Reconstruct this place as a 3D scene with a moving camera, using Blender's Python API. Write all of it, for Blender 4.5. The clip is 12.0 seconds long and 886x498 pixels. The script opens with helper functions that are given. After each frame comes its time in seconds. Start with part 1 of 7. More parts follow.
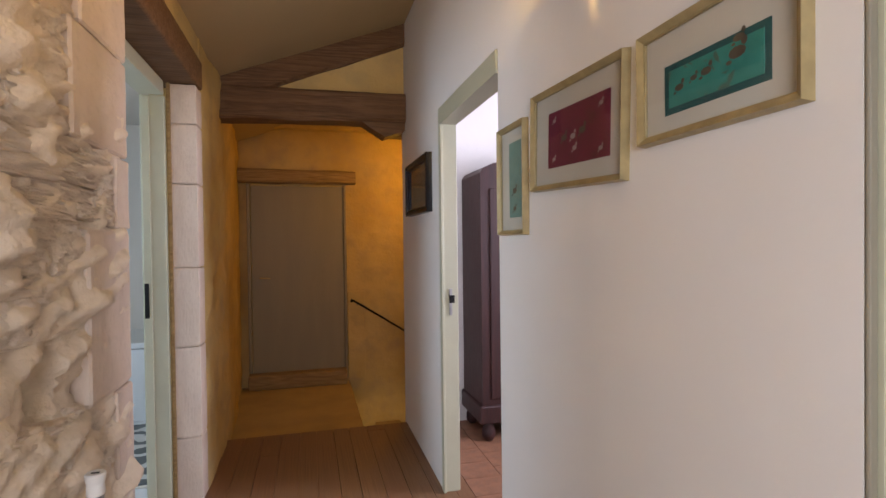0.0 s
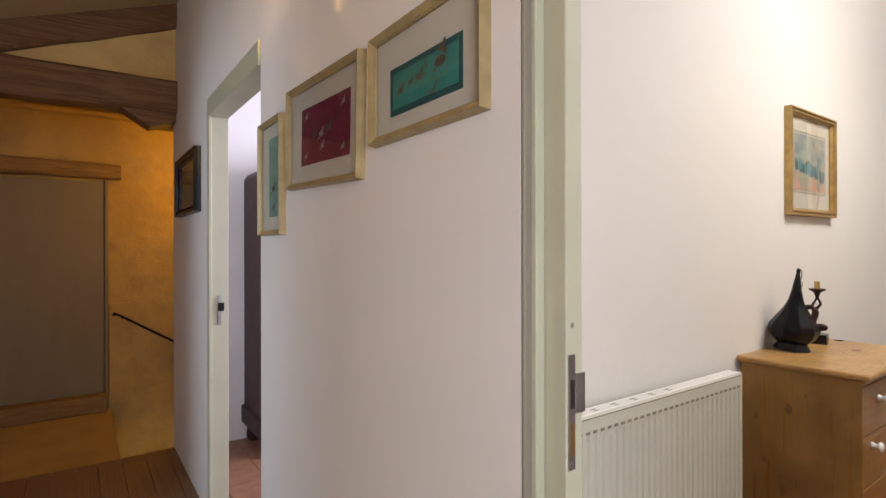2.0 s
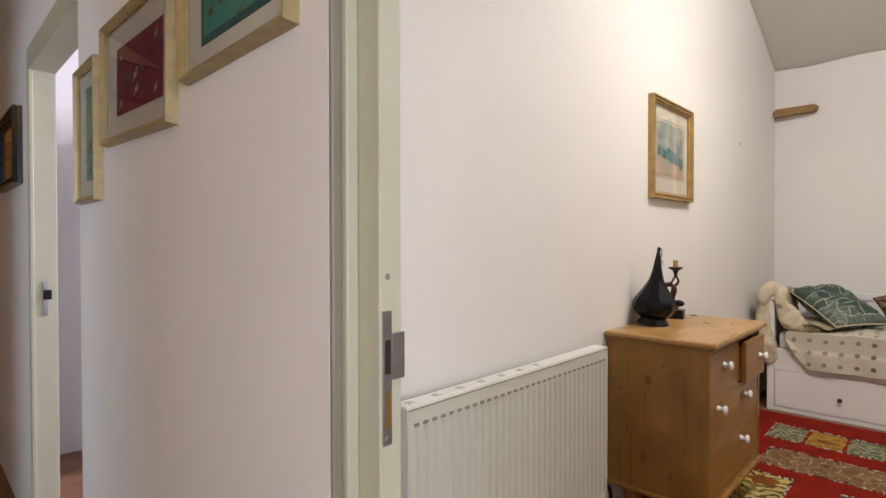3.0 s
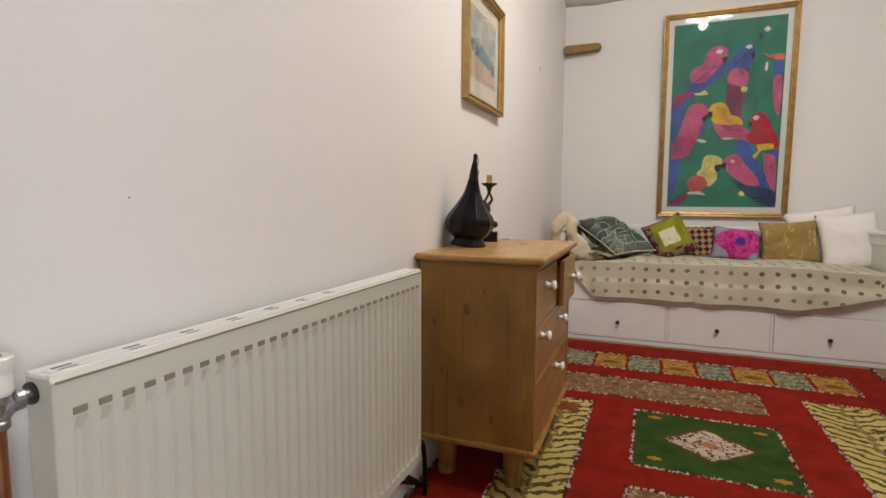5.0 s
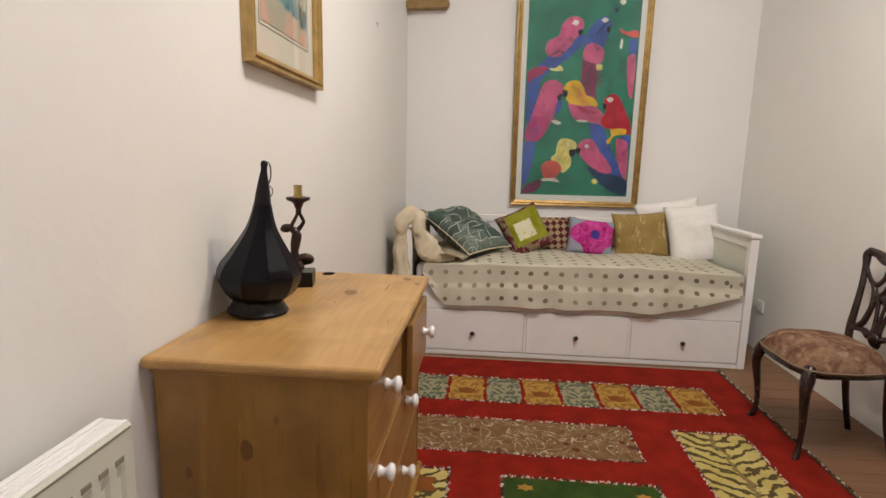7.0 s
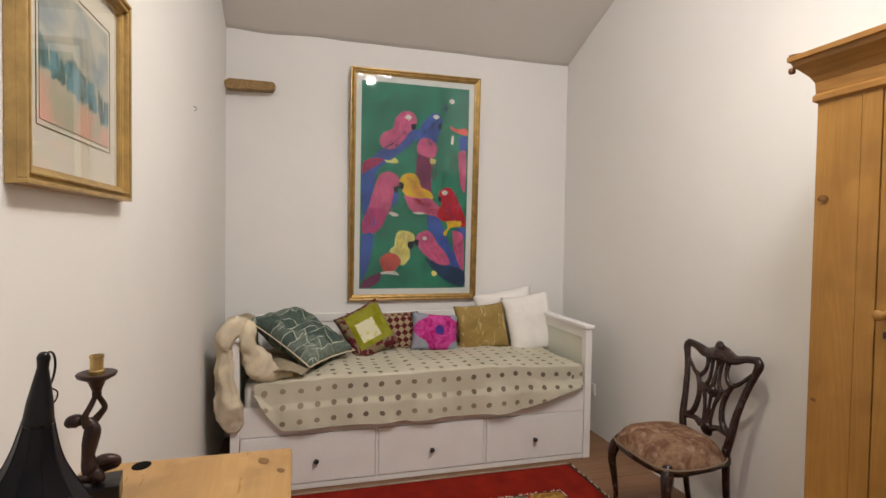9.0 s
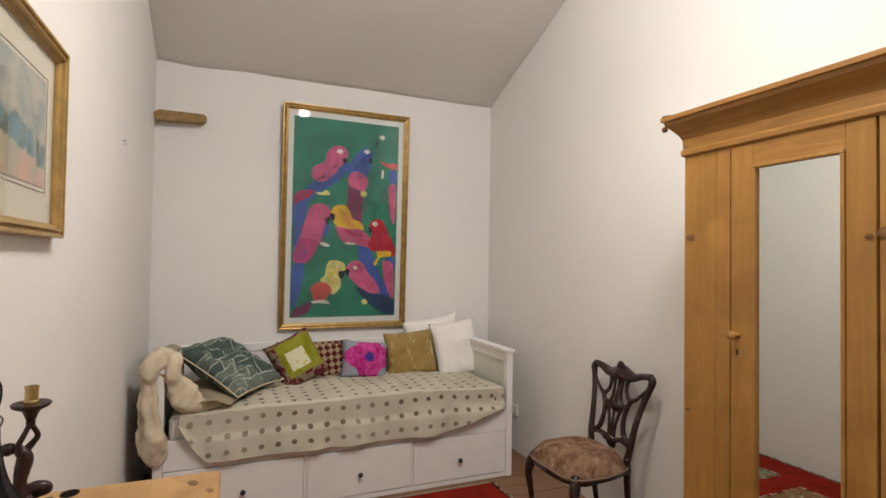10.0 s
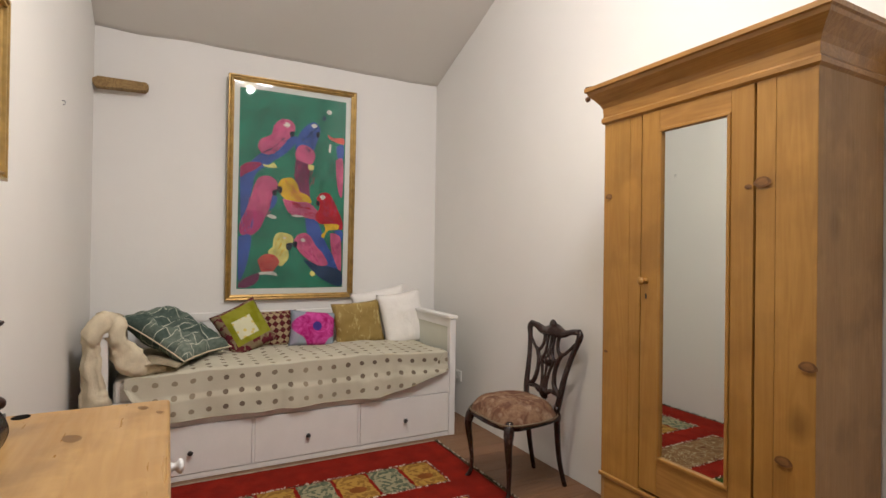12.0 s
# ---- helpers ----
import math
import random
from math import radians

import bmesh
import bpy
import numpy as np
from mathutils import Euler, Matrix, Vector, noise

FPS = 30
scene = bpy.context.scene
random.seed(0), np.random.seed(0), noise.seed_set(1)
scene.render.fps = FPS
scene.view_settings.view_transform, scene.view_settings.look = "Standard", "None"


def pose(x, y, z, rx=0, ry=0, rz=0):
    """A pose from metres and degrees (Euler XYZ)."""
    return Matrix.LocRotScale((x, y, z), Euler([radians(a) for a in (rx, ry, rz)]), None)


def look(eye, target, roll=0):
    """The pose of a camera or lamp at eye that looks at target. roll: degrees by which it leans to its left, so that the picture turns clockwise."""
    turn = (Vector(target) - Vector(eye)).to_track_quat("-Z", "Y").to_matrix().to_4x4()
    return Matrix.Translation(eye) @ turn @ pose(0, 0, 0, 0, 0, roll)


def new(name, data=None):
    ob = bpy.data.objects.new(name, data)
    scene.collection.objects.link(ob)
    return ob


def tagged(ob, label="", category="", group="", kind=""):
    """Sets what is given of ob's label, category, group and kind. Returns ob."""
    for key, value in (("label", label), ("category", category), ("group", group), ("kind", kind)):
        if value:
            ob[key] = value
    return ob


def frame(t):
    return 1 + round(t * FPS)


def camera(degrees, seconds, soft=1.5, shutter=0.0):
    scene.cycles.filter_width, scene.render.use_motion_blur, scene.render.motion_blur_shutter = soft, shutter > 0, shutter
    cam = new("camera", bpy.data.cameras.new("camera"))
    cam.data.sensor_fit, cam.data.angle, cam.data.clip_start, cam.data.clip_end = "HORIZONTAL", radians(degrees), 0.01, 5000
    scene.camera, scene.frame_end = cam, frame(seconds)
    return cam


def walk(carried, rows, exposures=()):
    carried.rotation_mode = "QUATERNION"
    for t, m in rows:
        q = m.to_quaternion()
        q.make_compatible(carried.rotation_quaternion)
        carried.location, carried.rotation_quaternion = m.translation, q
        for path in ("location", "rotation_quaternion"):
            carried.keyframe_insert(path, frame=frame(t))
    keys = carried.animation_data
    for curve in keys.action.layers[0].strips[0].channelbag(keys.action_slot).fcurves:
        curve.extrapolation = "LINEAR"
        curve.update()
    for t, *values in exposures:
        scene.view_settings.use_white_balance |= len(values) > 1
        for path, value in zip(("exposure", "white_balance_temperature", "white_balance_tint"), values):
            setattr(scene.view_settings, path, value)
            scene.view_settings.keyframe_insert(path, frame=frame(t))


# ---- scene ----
cam = camera(81.0, 12.0)
PATH = [
    (0, (0.133, 0.013, 1.318), (0.633, 1.949, 1.288), -0.7),
    (0.5, (0.181, -0.004, 1.316), (0.807, 1.896, 1.299), -0.5),
    (1, (0.223, -0.017, 1.311), (1.018, 1.819, 1.306), -0.4),
    (1.5, (0.253, -0.027, 1.301), (1.231, 1.717, 1.301), -0.3),
    (2, (0.29, -0.03, 1.291), (1.441, 1.605, 1.291), -0.1),
    (2.5, (0.345, -0.035, 1.27), (1.648, 1.482, 1.261), -0.1),
    (3, (0.455, -0.019, 1.225), (1.892, 1.373, 1.201), -0.1),
    (4.8, (0.883, 0.271, 1.041), (2.704, 1.082, 0.878), 0.2),
    (5, (0.94, 0.294, 1.022), (2.789, 1.032, 0.836), 0.3),
    (5.5, (1.108, 0.321, 0.993), (3.01, 0.897, 0.762), 0.4),
    (6, (1.293, 0.324, 1.029), (3.228, 0.758, 0.77), 0.5),
    (6.5, (1.496, 0.353, 1.071), (3.455, 0.652, 0.803), 0.5),
    (6.7, (1.581, 0.383, 1.134), (3.541, 0.634, 0.829), 0.8),
    (8.3, (2.047, 0.499, 1.299), (4.02, 0.202, 1.152), 0.9),
    (8.5, (2.057, 0.526, 1.313), (4.021, 0.171, 1.186), 0.9),
    (9, (2.018, 0.586, 1.378), (3.943, 0.049, 1.32), 0.9),
    (9.5, (1.92, 0.603, 1.422), (3.804, -0.066, 1.424), 0.9),
    (10, (1.84, 0.597, 1.404), (3.685, -0.173, 1.451), 0.9),
    (10.5, (1.79, 0.604, 1.362), (3.604, -0.235, 1.433), 0.9),
    (11, (1.742, 0.609, 1.329), (3.534, -0.276, 1.4), 0.9),
    (11.5, (1.715, 0.611, 1.298), (3.491, -0.308, 1.345), 0.9),
    (12, (1.691, 0.607, 1.266), (3.459, -0.328, 1.279), 0.8),
]
EXPOSURES = [(0, 0.66), (1.5, 0.61), (2.5, 0.53), (3.2, 0.46), (4.8, 0.40), (6.5, 0.58), (8.3, 0.48), (9.5, 0.40), (10.5, 0.35), (12, 0.44)]
walk(cam, [(t, look(eye, target, roll)) for t, eye, target, roll in PATH], EXPOSURES)

# ---- world and lights ----
RIDGE_X = 3.22


def west_z(x):
    return 2.55 + 0.37 * x


def east_z(x):
    return 2.70 + 0.42 * (5.70 - x)


world = bpy.data.worlds.new("world")
scene.world = world
world.use_nodes = True
_sky = world.node_tree.nodes.new("ShaderNodeTexSky")
_sky.sky_type, _sky.sun_disc = "NISHITA", False
_sky.sun_elevation, _sky.sun_rotation = radians(28), radians(200)
world.node_tree.links.new(_sky.outputs[0], world.node_tree.nodes["Background"].inputs[0])
world.node_tree.nodes["Background"].inputs[1].default_value = 0.12


def lamp(name, kind, energy, colour, m, size=0.1, size_y=None):
    data = bpy.data.lights.new(name, kind)
    data.energy, data.color = energy, colour
    if kind == "AREA":
        data.size = size
        if size_y:
            data.shape, data.size_y = "RECTANGLE", size_y
    elif kind == "POINT":
        data.shadow_soft_size = size
    ob = new(name, data)
    ob.matrix_world = m
    return ob


WARM, DAY = (1.0, 0.905, 0.77), (0.92, 0.90, 0.97)
lamp("pendant_light", "POINT", 18, WARM, pose(3.22, -0.20, 2.99), 0.05)
spot = lamp("pendant_downlight", "SPOT", 30, WARM, pose(3.22, -0.20, 2.97), 0.05)
spot.data.spot_size, spot.data.spot_blend, spot.data.shadow_soft_size = radians(154), 0.7, 0.05
lamp("skylight_daylight", "AREA", 32, DAY, look((2.43, -0.33, 3.47), (4.3, -0.33, 1.3)), 0.55, 0.55)
lamp("sconce_light", "POINT", 11, (1.0, 0.60, 0.20), pose(0.74, 1.14, 2.10), 0.03)
lamp("stair_light", "POINT", 12, (1.0, 0.47, 0.04), pose(1.25, 4.85, 1.95), 0.08)
lamp("washroom_daylight", "AREA", 23, (0.66, 0.80, 1.0), look((-2.6, 2.5, 1.6), (0.8, 1.9, 0.8)), 0.9, 1.0)
lamp("bedroom_daylight", "AREA", 60, (0.80, 0.78, 1.0), look((3.2, 1.9, 1.7), (1.2, 3.2, 1.2)), 0.9, 1.0)
lamp("landing_daylight", "AREA", 23, (0.84, 0.86, 1.0), look((-0.05, -1.25, 1.4), (0.7, 0.9, 0.7)), 0.7, 1.0)
scene.view_settings.exposure = 0.45


# ---- materials ----
class Graph:
    """A short hand for node trees."""

    def __init__(self, name, rough=0.6, metal=0.0, spec=0.5):
        self.m = bpy.data.materials.new(name)
        self.m.use_nodes = True
        self.t = self.m.node_tree
        self.b = self.t.nodes["Principled BSDF"]
        self.b.inputs["Roughness"].default_value, self.b.inputs["Metallic"].default_value = rough, metal
        self.b.inputs["Specular IOR Level"].default_value = spec
        co = self.t.nodes.new("ShaderNodeTexCoord")
        self.obj = co.outputs["Object"]

    def put(self, socket, value):
        if isinstance(value, bpy.types.NodeSocket):
            self.t.links.new(value, socket)
        elif isinstance(value, (tuple, list)):
            socket.default_value = (*value, 1) if len(value) == 3 and len(socket.default_value) == 4 else value
        else:
            socket.default_value = value

    def map(self, scale=(1, 1, 1), place=(0, 0, 0), turn=(0, 0, 0), vec=None):
        n = self.t.nodes.new("ShaderNodeMapping")
        self.put(n.inputs[0], vec or self.obj)
        n.inputs["Scale"].default_value, n.inputs["Location"].default_value = scale, place
        n.inputs["Rotation"].default_value = [radians(a) for a in turn]
        return n.outputs[0]

    def noise(self, scale, detail=4, vec=None, out=0, distortion=0.0):
        n = self.t.nodes.new("ShaderNodeTexNoise")
        self.put(n.inputs["Vector"], vec or self.obj)
        n.inputs["Scale"].default_value, n.inputs["Detail"].default_value = scale, detail
        n.inputs["Distortion"].default_value = distortion
        return n.outputs[out]

    def cells(self, scale, feature="F1", vec=None, out="Distance"):
        n = self.t.nodes.new("ShaderNodeTexVoronoi")
        n.feature = feature
        self.put(n.inputs["Vector"], vec or self.obj)
        n.inputs["Scale"].default_value = scale
        return n.outputs[out]

    def xyz(self, vec=None):
        n = self.t.nodes.new("ShaderNodeSeparateXYZ")
        self.put(n.inputs[0], vec or self.obj)
        return n.outputs

    def math(self, op, a, b=0.0, c=0.0):
        n = self.t.nodes.new("ShaderNodeMath")
        n.operation = op
        for s, v in zip(n.inputs, (a, b, c)):
            self.put(s, v)
        return n.outputs[0]

    def ramp(self, v, lo, hi, a=0.0, b=1.0):
        n = self.t.nodes.new("ShaderNodeMapRange")
        for i, x in enumerate((v, lo, hi, a, b)):
            self.put(n.inputs[i], x)
        return n.outputs[0]

    def mix(self, fac, a, b, kind="MIX"):
        n = self.t.nodes.new("ShaderNodeMix")
        n.data_type, n.blend_type = "RGBA", kind
        self.put(n.inputs[0], fac), self.put(n.inputs[6], a), self.put(n.inputs[7], b)
        return n.outputs[2]

    def random(self):
        return self.t.nodes.new("ShaderNodeObjectInfo").outputs["Random"]

    def bump(self, height, strength=0.3, distance=0.01):
        n = self.t.nodes.new("ShaderNodeBump")
        n.inputs["Strength"].default_value, n.inputs["Distance"].default_value = strength, distance
        self.put(n.inputs["Height"], height)
        self.put(self.b.inputs["Normal"], n.outputs[0])
        return self

    def done(self, colour, rough=None):
        self.put(self.b.inputs["Base Color"], colour)
        if rough is not None:
            self.put(self.b.inputs["Roughness"], rough)
        return self.m


def shade(c, k):
    return tuple(min(1.0, v * k) for v in c)


def plain(name, colour, rough=0.6, metal=0.0, vary=0.12, scale=8.0, bump=0.15, fine=60.0, stretch=(1, 1, 1), spec=0.5):
    g = Graph(name, rough, metal, spec)
    v = g.map(stretch)
    coarse, small = g.noise(scale, 5, v), g.noise(fine, 5, v)
    c = g.mix(g.ramp(coarse, 0.35, 0.65), shade(colour, 1 - vary), shade(colour, 1 + vary * 0.4))
    c = g.mix(g.ramp(small, 0.3, 0.7, 0, 0.35), c, shade(colour, 1 - vary * 1.2))
    if bump:
        g.bump(small, bump)
    return g.done(c, g.ramp(coarse, 0.3, 0.7, rough * 0.92, min(1, rough * 1.08)))


def plaster(name, colour, dirt=0.04):
    g = Graph(name, 0.88, 0, 0.3)
    big, mid, fine = g.noise(0.9, 3), g.noise(5, 4), g.noise(70, 4)
    c = g.mix(g.ramp(big, 0.3, 0.7), shade(colour, 1 - dirt), colour)
    c = g.mix(g.ramp(mid, 0.35, 0.65, 0, 0.5), c, shade(colour, 1 - dirt * 0.8))
    h = g.math("ADD", g.math("MULTIPLY", big, 3.0), g.math("ADD", g.math("MULTIPLY", mid, 0.8), g.math("MULTIPLY", fine, 0.08)))
    g.bump(h, 0.35, 0.012)
    return g.done(c)


def wood(name, light, dark, axis="z", rough=0.42, knots=0.0, spec=0.5, fine=1.0, soft=0.0, blotch=0.0):
    """Long grain along an axis, with figure and darker knots."""
    g = Graph(name, rough, 0, spec)
    s = {"x": (0.35, 5, 5), "y": (5, 0.35, 5), "z": (5, 5, 0.35)}[axis]
    vec = g.map(s)
    figure = g.noise(1.5, 3, vec, distortion=1.2)
    rings = g.math("FRACT", g.math("MULTIPLY", figure, 9.0))
    line = g.noise(26 * fine, 3, vec)
    f = g.math("ADD", g.math("MULTIPLY", g.math("PINGPONG", rings, 0.5), 0.9 * (1 - soft)), g.math("MULTIPLY", line, 0.6))
    c = g.mix(g.ramp(f, 0.25 - soft, 0.85 + soft), light, dark)
    c = g.mix(g.ramp(g.noise(1.7 + 3 * soft, 3), 0.4, 0.7, 0, 0.35 + 0.6 * soft), c, shade(dark, 1.0))
    if blotch:
        wide = g.noise(1.6, 3, g.map({"x": (0.4, 7, 7), "y": (7, 0.4, 7), "z": (7, 7, 0.4)}[axis], (3, 1, 2)))
        c = g.mix(g.ramp(wide, 0.42, 0.62, 0, blotch * 0.6), c, shade(dark, 0.85))
        c = g.mix(g.ramp(g.noise(5.5, 5, g.map((1, 1, 1), (7, 5, 1))), 0.50, 0.68, 0, blotch), c, shade(dark, 0.62))
        c = g.mix(g.ramp(g.noise(8, 5, g.map((1, 1, 1), (2, 9, 4))), 0.55, 0.72, 0, blotch * 0.7), c, shade(light, 1.25))
    if knots:
        kv = g.map({"x": (0.6, 1, 1), "y": (1, 0.6, 1), "z": (1, 1, 0.6)}[axis])
        d = g.cells(3.2, vec=kv)
        c = g.mix(g.ramp(d, 0.04, 0.13, knots, 0.0), c, shade(dark, 0.38))
    g.bump(line, 0.08)
    return g.done(c, g.ramp(line, 0.3, 0.7, rough * 0.85, rough * 1.15))


WALL = plaster("white_plaster", (0.78, 0.762, 0.722))
CEIL = plaster("ceiling_plaster", (0.70, 0.675, 0.63), 0.05)
# Ceiling plaster for the hall, with warm dim lamplight put into the colour.
HALLCEIL = plaster("warm_dim_plaster", (0.46, 0.345, 0.185), 0.12)


def limewash():
    g = Graph("limewashed_rubble", 0.92, 0, 0.2)
    big, mid, fine = g.noise(1.3, 4), g.noise(6, 5), g.noise(45, 5)
    st = g.cells(5.5, "SMOOTH_F1", g.map((1, 1, 1.7)))
    c = g.mix(g.ramp(big, 0.35, 0.65), (0.50, 0.34, 0.12), (0.64, 0.47, 0.20))
    c = g.mix(g.ramp(mid, 0.45, 0.75, 0, 0.6), c, (0.38, 0.29, 0.17))
    g.bump(g.math("ADD", g.math("MULTIPLY", mid, 1.6), g.math("SUBTRACT", g.math("MULTIPLY", fine, 0.3), g.math("MULTIPLY", st, 1.2))), 0.7, 0.02)
    return g.done(c)


OCHRE = limewash()


def stone_mat(name, a, b, pit):
    g = Graph(name, 0.9, 0, 0.25)
    co = g.map(place=(0, 0, 0))
    big, mid, fine = g.noise(3, 4, co), g.noise(14, 6, co), g.noise(90, 4, co)
    c = g.mix(g.ramp(big, 0.35, 0.65), a, b)
    c = g.mix(g.ramp(g.random(), 0, 1, 0, 0.4), c, shade(a, 0.78))
    c = g.mix(g.ramp(mid, 0.52, 0.75, 0, 0.4), c, pit)
    split = g.noise(9, 5, g.map((1, 1, 2.4), turn=(24, 0, 0)), distortion=0.6)
    crag = g.math("ABSOLUTE", g.math("SUBTRACT", split, 0.5))
    if name.startswith("dressed"):
        g.bump(g.math("ADD", mid, g.math("MULTIPLY", fine, 0.35)), 0.4, 0.008)
    else:
        c = g.mix(g.ramp(crag, 0.0, 0.03, 0.06, 0), c, pit)
        g.bump(g.math("ADD", g.math("MULTIPLY", mid, 0.8), g.math("ADD", g.math("MULTIPLY", fine, 0.4), g.math("MULTIPLY", crag, 0.7))), 0.6, 0.016)
    return g.done(c)


STONE = stone_mat("rough_limestone", (0.72, 0.60, 0.46), (0.80, 0.70, 0.56), (0.54, 0.44, 0.31))
QUOIN = stone_mat("dressed_limestone", (0.66, 0.545, 0.44), (0.72, 0.61, 0.50), (0.48, 0.39, 0.30))
MORTAR = stone_mat("lime_mortar", (0.68, 0.565, 0.42), (0.76, 0.65, 0.50), (0.42, 0.34, 0.23))
BEAM = wood("dark_oak", (0.20, 0.105, 0.045), (0.095, 0.045, 0.018), "x", 0.75, 0.3)
LINTEL = wood("pale_lintel_oak", (0.36, 0.23, 0.09), (0.21, 0.125, 0.045), "x", 0.8, 0.2)
PINE = wood("waxed_pine", (0.46, 0.245, 0.058), (0.31, 0.142, 0.027), "z", 0.36, 0.6, soft=0.2, blotch=0.35)
PINE_X = wood("waxed_pine_across", (0.44, 0.225, 0.058), (0.31, 0.145, 0.033), "x", 0.36, 0.5, blotch=0.35)
# One pine: light falling on the top is put into its paler colour.
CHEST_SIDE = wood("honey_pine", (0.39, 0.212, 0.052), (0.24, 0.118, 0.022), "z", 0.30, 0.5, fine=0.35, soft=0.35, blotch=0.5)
CHEST_TOP = wood("honey_pine_lit_top", (0.54, 0.33, 0.12), (0.37, 0.20, 0.062), "x", 0.32, 0.3, fine=0.5, soft=0.3, blotch=0.6)
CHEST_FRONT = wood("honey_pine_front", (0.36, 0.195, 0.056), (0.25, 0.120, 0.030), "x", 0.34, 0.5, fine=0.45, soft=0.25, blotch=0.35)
OLDPINE = wood("dull_pine_side", (0.46, 0.28, 0.118), (0.34, 0.19, 0.072), "z", 0.5, 0.4, soft=0.25, blotch=0.5)
WHITE = plain("white_paint", (0.80, 0.785, 0.75), 0.42, vary=0.03, bump=0.03)
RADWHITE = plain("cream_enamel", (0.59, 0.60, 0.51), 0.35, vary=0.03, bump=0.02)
VOID = plain("burnt_knot", (0.006, 0.005, 0.004), 0.9, vary=0.2, bump=0, spec=0.1)
PALEGOLD = plain("warm_gold_frame", (0.50, 0.335, 0.12), 0.35, 0.35, vary=0.25, scale=22, bump=0.1)
# Grey for the grille openings, their inner shade put into the colour.
SLOTGREY = plain("slot_shade_enamel", (0.30, 0.30, 0.255), 0.6, vary=0.1, bump=0)
CREAM = plain("cream_gloss_paint", (0.50, 0.505, 0.37), 0.33, vary=0.05, bump=0.05)
# Dull beige, also the painted shade of the radiator's slots and gap.
DARKPINK = plain("dull_beige_and_shade", (0.25, 0.225, 0.165), 0.5, vary=0.05, bump=0.05)
PALEFLOOR = plain("worn_stone_floor", (0.46, 0.33, 0.15), 0.6, vary=0.18, scale=4, bump=0.25)
GREYDOOR = plain("grey_painted_door", (0.27, 0.225, 0.135), 0.55, vary=0.08, scale=3, bump=0.1, fine=30, stretch=(3, 3, 0.5))
IRON = plain("black_iron", (0.012, 0.012, 0.014), 0.3, 0.6, vary=0.3, bump=0.08, spec=0.6)
GLOSSIRON = plain("black_lacquered_metal", (0.005, 0.005, 0.008), 0.24, 0.0, vary=0.2, bump=0.03, spec=0.22)
BRONZE = plain("dark_bronze", (0.045, 0.024, 0.020), 0.38, 0.5, vary=0.3, scale=30, bump=0.2)
STEEL = plain("worn_steel", (0.42, 0.42, 0.43), 0.35, 0.9, vary=0.2, scale=30, bump=0.05)
BRASS = plain("brass", (0.55, 0.40, 0.16), 0.32, 0.9, vary=0.2, scale=20, bump=0.05)
COPPER = plain("copper_pipe", (0.45, 0.20, 0.10), 0.38, 0.8, vary=0.2, scale=20, bump=0.05)
GILT = plain("antique_gilt", (0.42, 0.26, 0.075), 0.34, 0.55, vary=0.35, scale=22, bump=0.15)
PALEGILT = plain("pale_gilt", (0.42, 0.33, 0.155), 0.42, 0.25, vary=0.2, scale=25, bump=0.1)
MAHOG = plain("dark_mahogany", (0.030, 0.013, 0.010), 0.26, vary=0.35, scale=10, bump=0.06)
MATBOARD = plain("cream_mount", (0.62, 0.57, 0.46), 0.9, vary=0.04, bump=0.05)
WHITEMOUNT = plain("white_mount", (0.76, 0.76, 0.70), 0.9, vary=0.04, bump=0.05)
TANMOUNT = plain("tan_mount", (0.20, 0.145, 0.085), 0.8, vary=0.1, bump=0.03)
PORCELAIN = plain("white_porcelain", (0.82, 0.82, 0.80), 0.15, vary=0.02, bump=0)
BLACKKNOB = plain("black_knob", (0.03, 0.025, 0.022), 0.35, vary=0.2, bump=0)
PLASTIC = plain("white_plastic", (0.78, 0.77, 0.72), 0.35, vary=0.03, bump=0.02)
PURPLEWOOD = wood("old_dark_walnut", (0.046, 0.013, 0.010), (0.022, 0.007, 0.006), "z", 0.5, 0.2)
THROW = plain("beige_wool_throw", (0.64, 0.55, 0.39), 1.0, vary=0.15, scale=14, bump=0.3, fine=140)
WHITECLOTH = plain("white_cotton", (0.80, 0.77, 0.72), 0.95, vary=0.05, scale=9, bump=0.35, fine=40)
CERAMIC = plain("plaster_sconce", (0.72, 0.70, 0.62), 0.7, vary=0.04, bump=0.1)
BATH = plain("white_bath_enamel", (0.75, 0.79, 0.82), 0.3, vary=0.02, bump=0)


def boards_mat():
    g = Graph("worn_floorboards", 0.45)
    vec = g.map((6, 0.5, 6))
    f = g.noise(5, 5, vec)
    c = g.mix(g.ramp(f, 0.3, 0.7), (0.13, 0.060, 0.026), (0.25, 0.135, 0.062))
    c = g.mix(g.ramp(g.random(), 0, 1, 0, 0.5), c, (0.22, 0.10, 0.05))
    g.bump(f, 0.2)
    return g.done(c)


BOARDS = boards_mat()
TERRA = plain("terracotta_floor", (0.30, 0.145, 0.08), 0.5, vary=0.25, scale=5, bump=0.2)


def glass_mat(name="picture_glass"):
    m = bpy.data.materials.new(name)
    m.use_nodes = True
    t = m.node_tree
    t.nodes.remove(t.nodes["Principled BSDF"])
    a, b, f, x = (t.nodes.new(k) for k in ("ShaderNodeBsdfTransparent", "ShaderNodeBsdfGlossy", "ShaderNodeFresnel", "ShaderNodeMixShader"))
    b.inputs["Roughness"].default_value = 0.02
    f.inputs[0].default_value = 1.5
    for s, d in ((f.outputs[0], x.inputs[0]), (a.outputs[0], x.inputs[1]), (b.outputs[0], x.inputs[2]), (x.outputs[0], t.nodes["Material Output"].inputs[0])):
        t.links.new(s, d)
    return m


GLASS = glass_mat()


